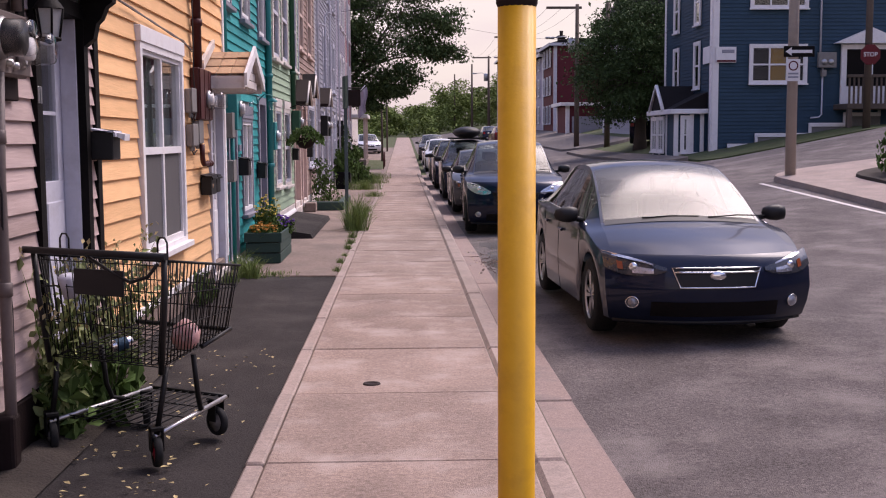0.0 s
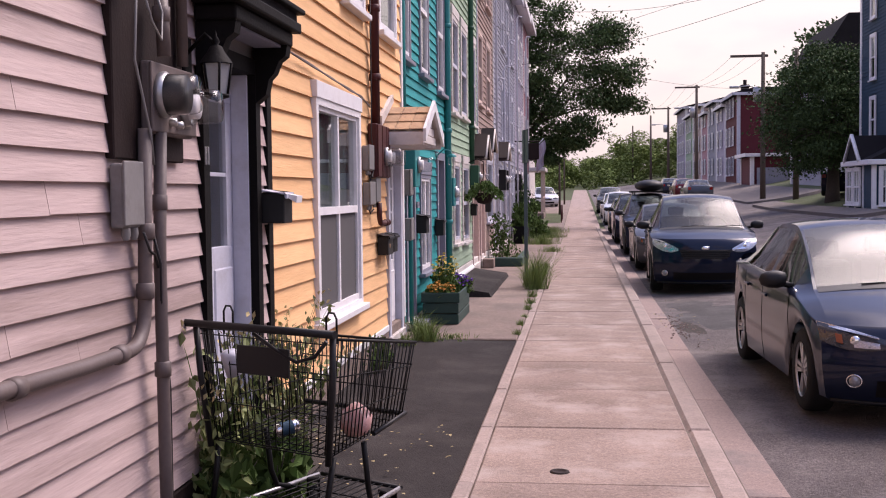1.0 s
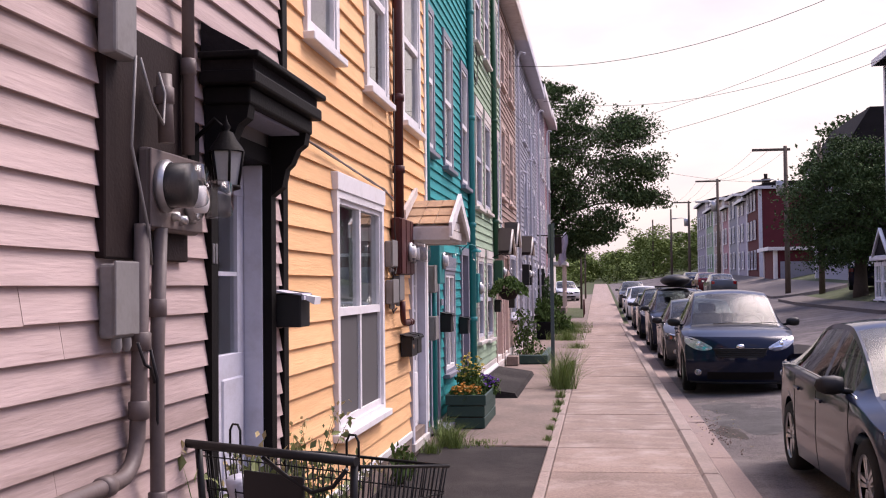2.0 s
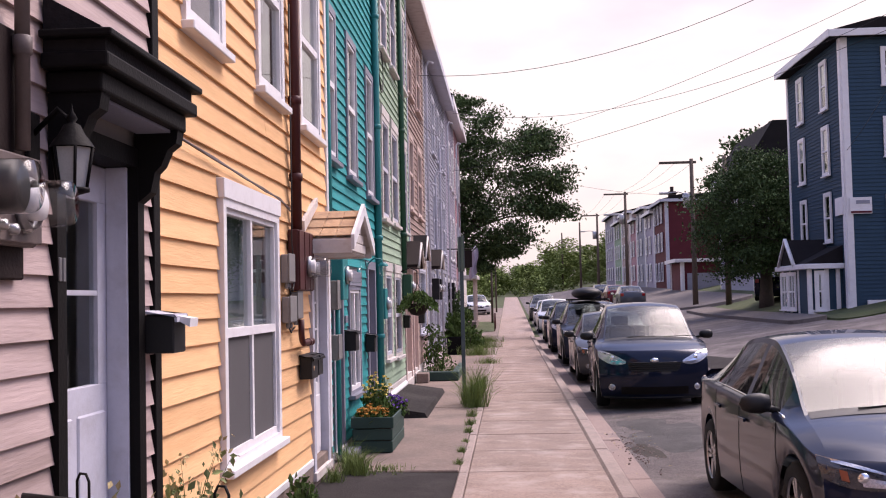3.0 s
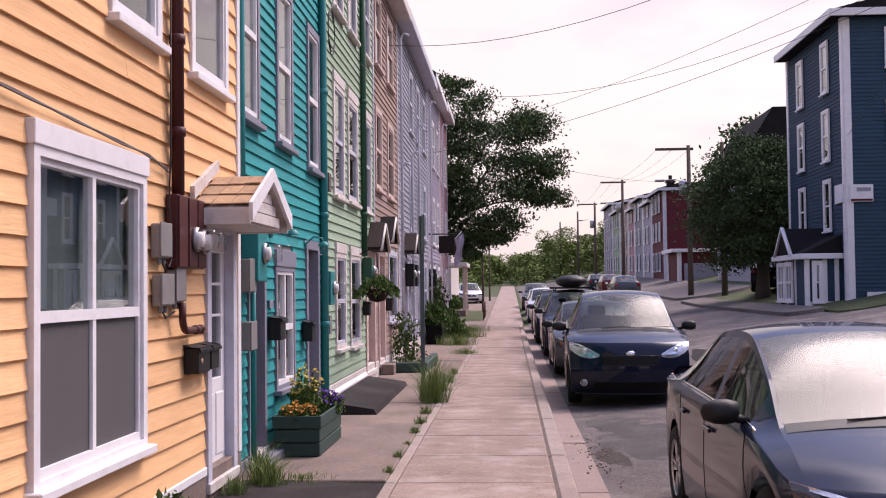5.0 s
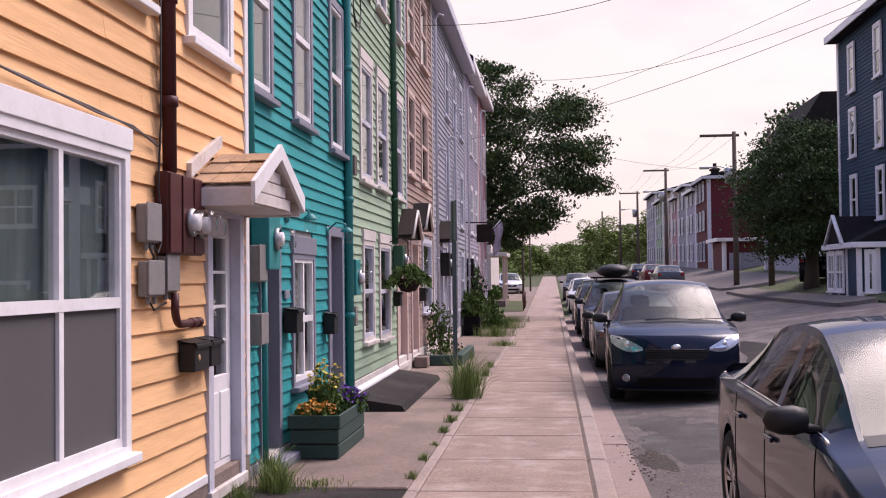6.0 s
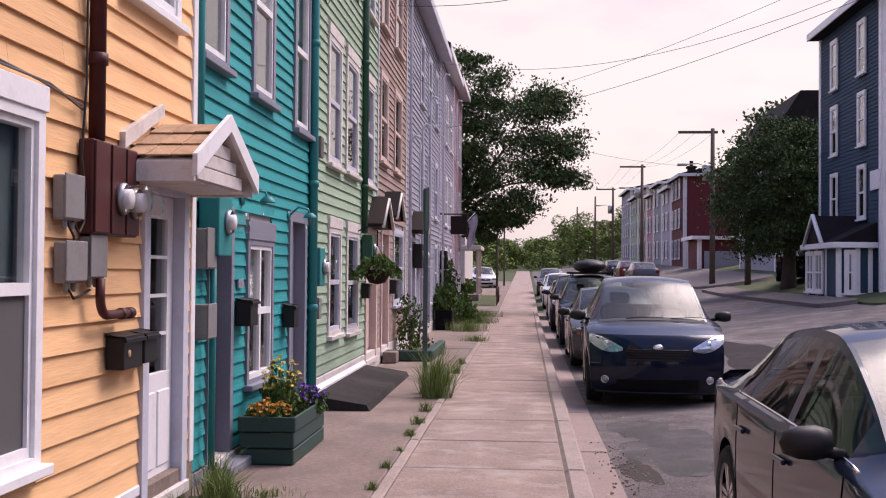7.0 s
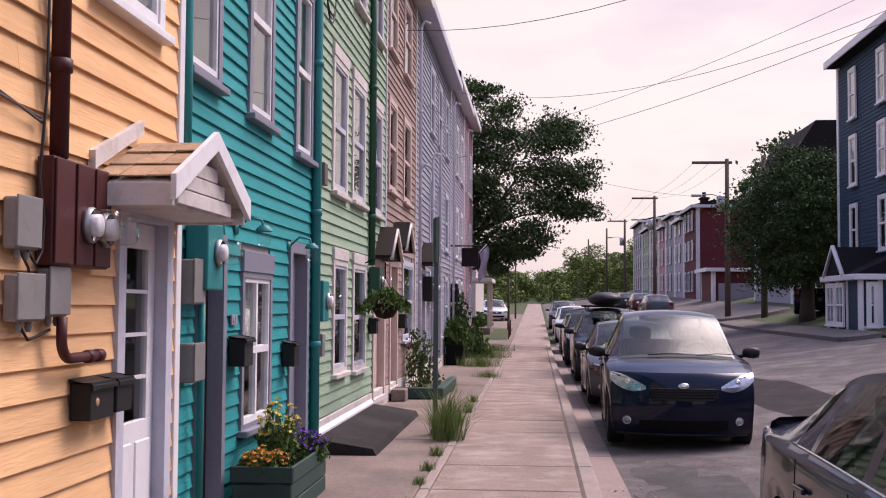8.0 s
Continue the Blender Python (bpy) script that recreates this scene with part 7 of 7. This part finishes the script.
# ---- poles, signs and wires ----
yp = thing("yellow_pole", "yellow painted steel sign pole with a bolted collar", "pole", pose(0.155, 1.53, 0))
part("shaft", Shape().tube([(0, 0, -0.02), (0, 0, 1.79)], 0.026, 20), T["yellowpole"], yp)
part("upper_shaft", Shape().tube([(0, 0, 1.79), (0, 0, 2.6)], 0.023, 20), T["yellowpole"], yp)
part("collar", Shape().lathe([(0.026, 1.776), (0.0283, 1.781), (0.0283, 1.803), (0.026, 1.808)], None, 20), T["darkbrown"], yp)
sp = thing("sign_post", "gray green street sign post with a narrow sign", "sign post", pose(-1.02, 20.15, 0))
part("post", Shape().prism([(-0.03, -0.02), (-0.03, 0.02), (-0.012, 0.02), (-0.012, 0.004), (0.012, 0.004), (0.012, 0.02), (0.03, 0.02), (0.03, -0.02)], -0.02, 2.72, "z"), T["signpost"], sp)
part("sign_plate", Shape().bevel_box(-0.008, 0.004, -0.24, 0.24, 2.15, 2.72, 0.003, seg=1, m=pose(0, -0.03, 0, 0, 0, 14)), T["signpost"], sp)
steel = thing("utility_pole", "pale gray steel utility pole on the corner pavement", "pole", pose(9.07, 26.0, rise(9.07, 26.0) + 0.1))
part("shaft", Shape().tube([(0, 0, -0.1), (0, 0, 10.2)], [0.125, 0.10], 16), T["pole_steel"], steel)
arrow = thing("traffic_sign", "black one-way sign with a white arrow", "sign", pose(9.13, 25.8, rise(9.07, 26.0) + 0.1))
part("plate", Shape().bevel_box(-0.36, 0.36, -0.04, -0.02, 2.75, 3.0, 0.004, seg=1), T["black"], arrow)
part("arrow", Shape().prism([(-0.32, 2.875), (-0.18, 2.97), (-0.18, 2.91), (0.30, 2.91), (0.30, 2.84), (-0.18, 2.84), (-0.18, 2.78)], -0.046, -0.041), T["white"], arrow)
noent = thing("traffic_sign", "small white parking sign with a red ring", "sign", pose(9.0, 25.8, rise(9.07, 26.0) + 0.1))
part("plate", Shape().bevel_box(-0.16, 0.16, -0.04, -0.02, 2.2, 2.7, 0.004, seg=1), T["white"], noent)
part("ring", Shape().lathe([(0.085, 0), (0.115, 0)], pose(0, -0.043, 2.55, 90), 20), T["paint_red"], noent)
part("lettering", Shape().box(-0.12, 0.12, -0.046, -0.041, 2.27, 2.31).box(-0.12, 0.12, -0.046, -0.041, 2.35, 2.39), T["slate"], noent)
stop = thing("traffic_sign", "red eight-sided stop sign on a wooden pole", "sign", pose(15.6, 37.4, rise(15.6, 37.4)))
part("pole", Shape().tube([(0, 0, -0.1), (0, 0, 8.5)], [0.13, 0.09], 10), T["pole_wood"], stop)
part("plate", Shape().lathe([(0, 0.01), (0.36, 0.01), (0.36, 0)], pose(0, -0.16, 2.4, 90, 0, 0) @ Matrix.Rotation(radians(22.5), 4, "Z"), 8, False), T["paint_red"], stop)
text = bpy.data.curves.new("stop_text", "FONT")
text.body, text.size, text.align_x, text.align_y, text.extrude = "STOP", 0.2, "CENTER", "CENTER", 0.002
text.materials.append(T["white"])
lettering = new("lettering", text)
lettering.parent, lettering.matrix_basis = stop, pose(0, -0.175, 2.4, 90)
POLES = [(9.6, 62, 8.9, True), (10.66, 58.5, 8.6, False), (9.2, 92, 10.0, True), (9.0, 118, 10.2, True), (8.6, 140, 10.8, False), (7.6, 165, 11.0, False)]
for x, y, top, arm in POLES:
    z = rise(x, y)
    p = thing("utility_pole", "wooden utility pole with cross arm and wires" if arm else "plain wooden utility pole", "pole", group="wooden poles")
    part("shaft", Shape().tube([(x, y, z - 0.2), (x, y, top)], [0.16, 0.10], 10), T["pole_wood"], p)
    if arm:
        part("cross_arm", Shape().bevel_box(x - 1.7, x + 0.25, y - 0.06, y + 0.06, top - 0.25, top - 0.12, 0.01, seg=1), T["pole_wood"], p)
        part("transformer", Shape().lathe([(0, -0.4), (0.2, -0.4), (0.22, 0.3), (0.1, 0.4), (0, 0.4)], pose(x - 0.3, y, top - 2.2), 14), T["galv"], p)
        part("lamp_arm", Shape().tube([(x, y, top - 2.0), (x - 0.7, y, top - 1.75), (x - 1.3, y, top - 1.8)], 0.03, 6), T["galv"], p)
        part("lamp_head", Shape().bevel_box(x - 1.75, x - 1.25, y - 0.1, y + 0.1, top - 1.88, top - 1.75, 0.04), T["galv"], p)


def cable(a, b, sag, r=0.007):
    a, b = Vector(a), Vector(b)
    pts = [a.lerp(b, t) - Vector((0, 0, 4 * sag * t * (1 - t))) for t in steps(0, 1, 18)]
    solid("overhead_wire", Shape().tube(pts, r, 5), T["wire"], "thin black overhead wire across the street", "wire", group="overhead wires")


for a, b, sag in (((-2.1, 26.0, 6.57), (9.2, 16.8, 9.23), 1.36), ((-2.0, 39.1, 7.92), (9.07, 26.0, 8.1), 1.07), ((-2.0, 37.9, 5.83), (9.2, 21.2, 7.33), 0.51), ((-1.98, 45.1, 7.4), (9.07, 26.0, 8.6), 0.5), ((-2.1, 19.0, 5.3), (-2.0, 32.0, 6.1), 0.25)):
    cable(a, b, sag, 0.006)
for dx in (-1.6, -0.8, 0.1):
    cable((9.6 + dx, 62, 8.75), (9.2 + dx, 92, 9.85), 0.5)
    cable((9.2 + dx, 92, 9.85), (9.0 + dx, 118, 10.05), 0.4)
cable((9.07, 26.0, 9.0), (9.2, -8, 9.4), 0.6)
cable((9.6, 62, 7.0), (-2.0, 47, 7.5), 0.5)
cable((9.6, 62, 6.6), (BX, 46, 6.0), 0.4)
cable((BX + 0.1, BY, 6.4), (9.07, 26.0, 8.3), 0.3)
for i in range(3):
    solid("cable_coil", Shape().tube([(-2.10, 18.6 + 0.28 * math.cos(a), 5.15 + (0.22 + 0.05 * i) * math.sin(a)) for a in steps(0, 6.28, 16)], 0.008, 5), T["wire"], "loose coil of black cable on the house front", "cable", group="house cables")


# ---- shopping cart ----
cart = thing("shopping_cart", "black wire shopping cart standing on the tar", "shopping cart", pose(-1.49, 5.66, 0.0, 0, 0, -28))
RW, FW = 0.425, 0.37            # half widths of the basket, rear and front
YR, YF = -0.04, 0.56           # rear and front of the basket
ZB0, ZB1, ZT0, ZT1 = 0.49, 0.575, 1.02, 0.93


def basket(u, v, h):
    """A point of the basket: u across -1..1, v from rear to front, h from floor to rim."""
    w = (RW + (FW - RW) * v) * (0.84 + 0.16 * h)
    return Vector((u * w, YR + (YF - YR) * v + 0.05 * h * (v - 0.3), (ZB0 + (ZB1 - ZB0) * v) * (1 - h) + (ZT0 + (ZT1 - ZT0) * v) * h))


def wires(name, lines, r, label=""):
    s = Shape()
    for pts in lines:
        s.tube(pts, r, 5)
    return tagged(part(name, s, T["blackmetal"], cart, label), kind="stuff")


wires("side_mesh", [[basket(u, v, 0), basket(u, v, 1)] for u in (-1, 1) for v in steps(0.02, 0.98, 20)] + [[basket(u, v, h) for v in (0, 0.5, 1)] for u in (-1, 1) for h in (0.0, 0.34, 0.68)], 0.0034)
wires("front_mesh", [[basket(u, 1, 0), basket(u, 1, 1)] for u in steps(-0.94, 0.94, 14)] + [[basket(-1, 1, h), basket(1, 1, h)] for h in (0, 0.35, 0.7)], 0.0034)
wires("rear_gate", [[basket(u, 0, 0.02), basket(u, 0.0, 0.97)] for u in steps(-0.93, 0.93, 16)] + [[basket(-1, 0, h), basket(1, 0, h)] for h in (0.02, 0.35, 0.7, 0.95)], 0.003)
wires("floor_mesh", [[basket(u, 0, 0), basket(u, 1, 0)] for u in steps(-0.95, 0.95, 14)] + [[basket(-1, v, 0), basket(1, v, 0)] for v in steps(0, 1, 7)], 0.003)
part("rim", Shape().tube([basket(-1, 0, 1), basket(-1, 1, 1), basket(1, 1, 1), basket(1, 0, 1)], 0.007, 8), T["blackmetal"], cart)
part("front_bumper", Shape().tube([basket(1, 0.55, 0) + Vector((0.012, 0, 0)), basket(1, 1, 0.03) + Vector((0.012, 0, 0)), basket(-1, 1, 0.03) + Vector((-0.012, 0, 0))], 0.012, 8), T["plastic"], cart)
part("handle", Shape().tube([(-0.50, YR - 0.05, 1.045), (0.445, YR - 0.05, 1.045)], 0.018, 12), T["plastic"], cart, "black plastic handle")
for u in (-1, 1):
    part("rear_post", Shape().tube([(u * 0.425, YR - 0.04, 1.045), (u * 0.41, YR - 0.03, 0.8), (u * 0.365, YR - 0.015, 0.46)], 0.015, 8), T["plastic"], cart)
    part("leg", Shape().tube([(u * 0.36, YR + 0.03, 0.49), (u * 0.35, YR - 0.0, 0.32), (u * 0.345, YR - 0.04, 0.16)], 0.014, 8), T["blackmetal"], cart)
    part("front_leg", Shape().tube([(u * 0.31, YR + 0.30, 0.50), (u * 0.31, YR + 0.33, 0.28), (u * 0.30, YR + 0.36, 0.20), (u * 0.27, YR + 0.42, 0.185)], 0.014, 8), T["blackmetal"], cart)
    part("base_tube", Shape().tube([(u * 0.345, YR - 0.06, 0.155), (u * 0.26, YF + 0.03, 0.20)], 0.013, 8), T["steel"], cart, "scuffed steel base tube")
part("lower_rack", Shape().tube([(-0.26, YF + 0.05, 0.20), (0.26, YF + 0.05, 0.20)], 0.011, 8), T["blackmetal"], cart)
wires("rack_mesh", [[(u * 0.31, YR + 0.02, 0.165), (u * 0.25, YF + 0.04, 0.20)] for u in steps(-0.8, 0.8, 8)] + [[(-0.33 + 0.06 * v, YR + v * (YF - YR), 0.165 + 0.035 * v), (0.33 - 0.06 * v, YR + v * (YF - YR), 0.165 + 0.035 * v)] for v in (0.1, 0.4, 0.7)], 0.004)
part("child_flap", Shape().bevel_box(-0.14, 0.18, YR - 0.06, YR - 0.048, 0.835, 0.965, 0.004), T["plastic"], cart, "black plastic seat flap")
part("strap", Shape().tube([(-0.05, YR - 0.04, 1.02), (0.10, YR - 0.06, 0.96), (0.22, YR - 0.05, 0.91), (0.32, YR - 0.04, 0.94), (0.38, YR - 0.03, 1.01)], 0.009, 6), T["plastic"], cart, "black safety strap")
for u in (-0.30, 0.34):
    part("hook", Shape().tube([(u - 0.03, YR + 0.05, 0.99), (u - 0.03, YR + 0.05, 1.10), (u - 0.015, YR + 0.05, 1.125), (u + 0.015, YR + 0.05, 1.125), (u + 0.03, YR + 0.05, 1.10), (u + 0.03, YR + 0.05, 0.99)], 0.005, 6), T["blackmetal"], cart)
T["red_plastic"] = material("red_wheel_plastic", (0.30, 0.015, 0.03), 0.4, vary=0.1)
for k, (x, y, turn, hub) in enumerate(((0.345, -0.08, 50, "red_plastic"), (-0.345, -0.08, 55, "boxgray"), (0.245, 0.53, 75, "boxgray"), (-0.245, 0.53, 40, "plastic"))):
    m = pose(x, y, 0.078, 0, 0, turn) @ Matrix.Scale(1.2, 4)
    w = part("caster", Shape().bevel_box(-0.028, -0.020, -0.02, 0.035, 0.0, 0.10, 0.003, seg=1).bevel_box(0.020, 0.028, -0.02, 0.035, 0.0, 0.10, 0.003, seg=1).bevel_box(-0.028, 0.028, -0.02, 0.045, 0.085, 0.105, 0.004, seg=1), T["blackmetal"], cart, "", m)
    part("tyre", Shape().lathe([(0.045, 0.016), (0.06, 0.016), (0.065, 0.008), (0.065, -0.008), (0.06, -0.016), (0.045, -0.016)], pose(0, 0, 0, 0, 90), 24), T["rubber"], w)
    part("hub", Shape().lathe([(0, 0.018), (0.02, 0.018), (0.024, 0.010), (0.046, 0.012), (0.046, -0.012), (0.024, -0.010), (0.02, -0.018), (0, -0.018)], pose(0, 0, 0, 0, 90), 20), T[hub], w)
can = thing("drink_can", "crushed silver and blue drink can lying in the cart", "can", pose(-1.49, 5.66, 0.0, 0, 0, -28) @ pose(-0.06, 0.14, 0.545, 0, 80, 60))
part("shell", Shape().lathe([(0, -0.06), (0.026, -0.06), (0.033, -0.05), (0.031, 0.0), (0.033, 0.045), (0.027, 0.06), (0, 0.058)], None, 20), T["chrome"], can)
part("band", Shape().lathe([(0.0335, -0.03), (0.0318, 0.0), (0.0335, 0.03)], None, 20), T["navy"], can)
bag = Shape()
BAG = pose(-1.49, 5.66, 0.0, 0, 0, -28) @ pose(0.28, 0.24, 0.60, 20, 30, 0)
bag.lathe([(0, -0.07), (0.05, -0.06), (0.075, -0.02), (0.07, 0.03), (0.045, 0.07), (0, 0.085)], BAG, 14)
bag.v = [tuple(Vector(p) + 0.012 * Vector((noise.noise((p[0] * 40, p[1] * 40, p[2] * 40)), noise.noise((p[1] * 40, p[2] * 40, 3)), noise.noise((p[2] * 40, 5, p[0] * 40))))) for p in bag.v]
solid("paper_bag", bag, material("pink_paper", (0.50, 0.28, 0.26), 0.6, vary=0.25, scale=12, stain=(0.65, 0.6, 0.6), stain_amount=0.8, stain_scale=22), "crumpled pink and white wrapper in the cart", "wrapper")
tub_ = solid("plastic_tub", Shape().lathe([(0, 0), (0.035, 0), (0.042, 0.10), (0.040, 0.12), (0, 0.12)], pose(-1.49, 5.66, 0.0, 0, 0, -28) @ pose(-0.26, 0.0, 0.80, 15), 18), T["trim_white_blue"], "pale plastic tub hooked in the cart", "tub")

# ---- plants round the cart ----
def sprig(label, base, h, lean, count, size, leaf="leaf", blossom=None):
    """A tall weed: a few arching stems with leaves along them."""
    b = thing("weed", label, "plant", Matrix.Translation(base))
    st, lf, fl = Shape(), Shape(), Shape()
    for _ in range(count):
        a = rng.uniform(0, 6.3)
        d = Vector((math.cos(a), math.sin(a), 0)) * lean * rng.uniform(0.3, 1.0)
        hh = h * rng.uniform(0.55, 1.0)
        pts = [Vector((0.05 * math.cos(a), 0.05 * math.sin(a), -0.01)) + d * t * t + Vector((0, 0, hh * (t - 0.12 * t * t))) for t in steps(0, 1, 6)]
        st.tube(pts, [0.005, 0.0045, 0.004, 0.0035, 0.003, 0.002, 0.001], 4)
        for i in range(34):
            t = rng.uniform(0.12, 1.0)
            k = min(5, int(t * 6))
            p = pts[k].lerp(pts[k + 1], t * 6 - k) + Vector((rng.gauss(0, 0.035), rng.gauss(0, 0.035), rng.gauss(0, 0.02)))
            leaf_quad(lf, p, size * rng.uniform(0.5, 1.3) * (1.2 - 0.5 * t), rng, 0.8)
        if blossom:
            for _ in range(5):
                leaf_quad(fl, pts[-1] + Vector((rng.gauss(0, 0.03), rng.gauss(0, 0.03), rng.gauss(0, 0.03))), 0.035, rng, 0.8)
    tagged(part("stem", st, T["leaf"], b), kind="stuff")
    tagged(part("foliage", lf, T[leaf], b), kind="stuff")
    if blossom:
        tagged(part("blossom", fl, T[blossom], b), kind="stuff")


T["leaf_pale"] = material("pale_leaf", (0.20, 0.23, 0.09), 0.6, vary=0.2, island=0.35)
T["leaf_dry"] = material("dry_seedhead", (0.42, 0.33, 0.16), 0.7, vary=0.2, island=0.3)
sprig("tall flowering weeds against the taupe wall", (-1.86, 5.95, 0), 1.2, 0.22, 12, 0.075, "leaf_pale", "leaf_dry")
sprig("tall weeds beside the black door", (-1.86, 6.35, 0), 1.1, 0.22, 10, 0.07, "leaf_pale", "leaf_dry")
sprig("tall pale weeds at the house corner", (-1.88, 7.25, 0), 1.35, 0.42, 14, 0.065, "leaf_pale", "leaf_dry")
sprig("slender weeds before the yellow wall", (-1.92, 7.75, 0), 1.05, 0.34, 9, 0.055, "leaf_pale", "leaf_dry")
bush("dark leafy weeds at the foot of the wall", (-1.82, 5.95, 0), 0.2, 0.55, 230, 0.10, "leaf", rng, "plant")
bush("broad-leaved weeds below the cart", (-1.68, 6.35, 0), 0.24, 0.42, 220, 0.11, "leaf", rng, "plant")
bush("small weed at the base of the yellow house", (-1.94, 10.75, 0), 0.16, 0.34, 160, 0.06, "leaf", rng, "plant")
bush("small weed by the yellow plinth", (-1.95, 11.2, 0), 0.12, 0.2, 90, 0.05, "leaf", rng, "plant")
solid("flower_bed", Shape().grid([[(x, y, 0.05 * math.sin(math.pi * min(1, max(0, (x + 2.0) / 0.34))) * (0.6 + 0.8 * noise.noise((x * 5, y * 5, 0))) * smooth(3.2, 4.2, y) * (1 - smooth(7.0, 8.2, y)) + 0.014) for x in steps(-1.98, -1.66, 8)] for y in steps(3.0, 8.4, 50)]), T["soil"], "strip of dark soil along the wall", "bed", kind="structure")
litter = Shape()
for _ in range(260):
    x, y = rng.uniform(-1.95, -0.9), rng.uniform(4.4, 8.5)
    if rng.random() < 0.5 * (x + 1.95):
        continue
    leaf_quad(litter, Vector((x, y, 0.018)), 0.035 * rng.uniform(0.4, 1.3), rng, 0.12)
for _ in range(50):
    leaf_quad(litter, Vector((rng.uniform(0.83, 1.5), rng.choice((rng.uniform(12.5, 19), rng.gauss(16.5, 0.5))), ROAD + 0.022)), 0.03 * rng.uniform(0.4, 1.4), rng, 0.12)
solid("leaf_litter", litter, T["leaf_dry"], "scattered dry leaves and bits on the ground", "litter", kind="stuff")


# ---- worn patches in the road ----
def patch(label, cx, cy, rx, ry, mat, lift, seed, n=40):
    rr = random.Random(seed)
    ph = [rr.uniform(0, 6.3) for _ in range(5)]

    def edge(a):
        return 1 + 0.16 * math.sin(2 * a + ph[0]) + 0.12 * math.sin(3 * a + ph[1]) + 0.08 * math.sin(5 * a + ph[2]) + 0.06 * math.sin(9 * a + ph[3])
    rows_ = []
    for k in (0.02, 0.4, 0.75, 1.0):
        ring_ = []
        for i in range(n):
            a = 6.283 * i / n
            x, y = cx + rx * edge(a) * k * math.cos(a), cy + ry * edge(a) * k * math.sin(a)
            ring_.append((x, y, rise(x, y) + lift * (1 if k < 0.9 else 0.3)))
        rows_.append(ring_)
    return solid("road_patch", Shape().grid(rows_, True, True), T[mat], label, "road patch", kind="structure")


patch("dark worn tar patch by the gutter", 1.75, 16.4, 0.45, 1.5, "road_worn", 0.007, 1)
patch("worn gray patch beside the gutter", 1.55, 17.9, 0.3, 0.9, "road_worn", 0.007, 8)
patch("crumbled edge of the road by the gutter", 1.32, 15.3, 0.16, 0.75, "soil", 0.006, 11)
crumbs = Shape()
for _ in range(130):
    x, y, r = rng.gauss(1.2, 0.12), rng.gauss(15.4, 0.8), rng.uniform(0.003, 0.010)
    crumbs.bevel_box(x - r, x + r, y - r * 1.2, y + r, ROAD + 0.004, ROAD + 0.01 + r, r * 0.3, seg=1)
solid("rubble", crumbs, T["gutter"], "loose crumbs of broken concrete by the gutter", "rubble", kind="stuff")
patch("long dark patch down the road", 4.6, 24.0, 0.7, 5.0, "tar", 0.006, 5)


# ---- paint line by the far kerb ----
line = [[(x + d * 0.6, y - d * 0.4, rise(x + d * 0.6, y - d * 0.4) + 0.008) for d in (0, 0.18)] for x, y in [(8.32 + 0.75 * t * t, 26.0 - 16 * t) for t in steps(0, 1, 30)]]
solid("paint_line", Shape().grid(line), T["offwhite"], "worn white line along the far kerb", "road marking", kind="structure")
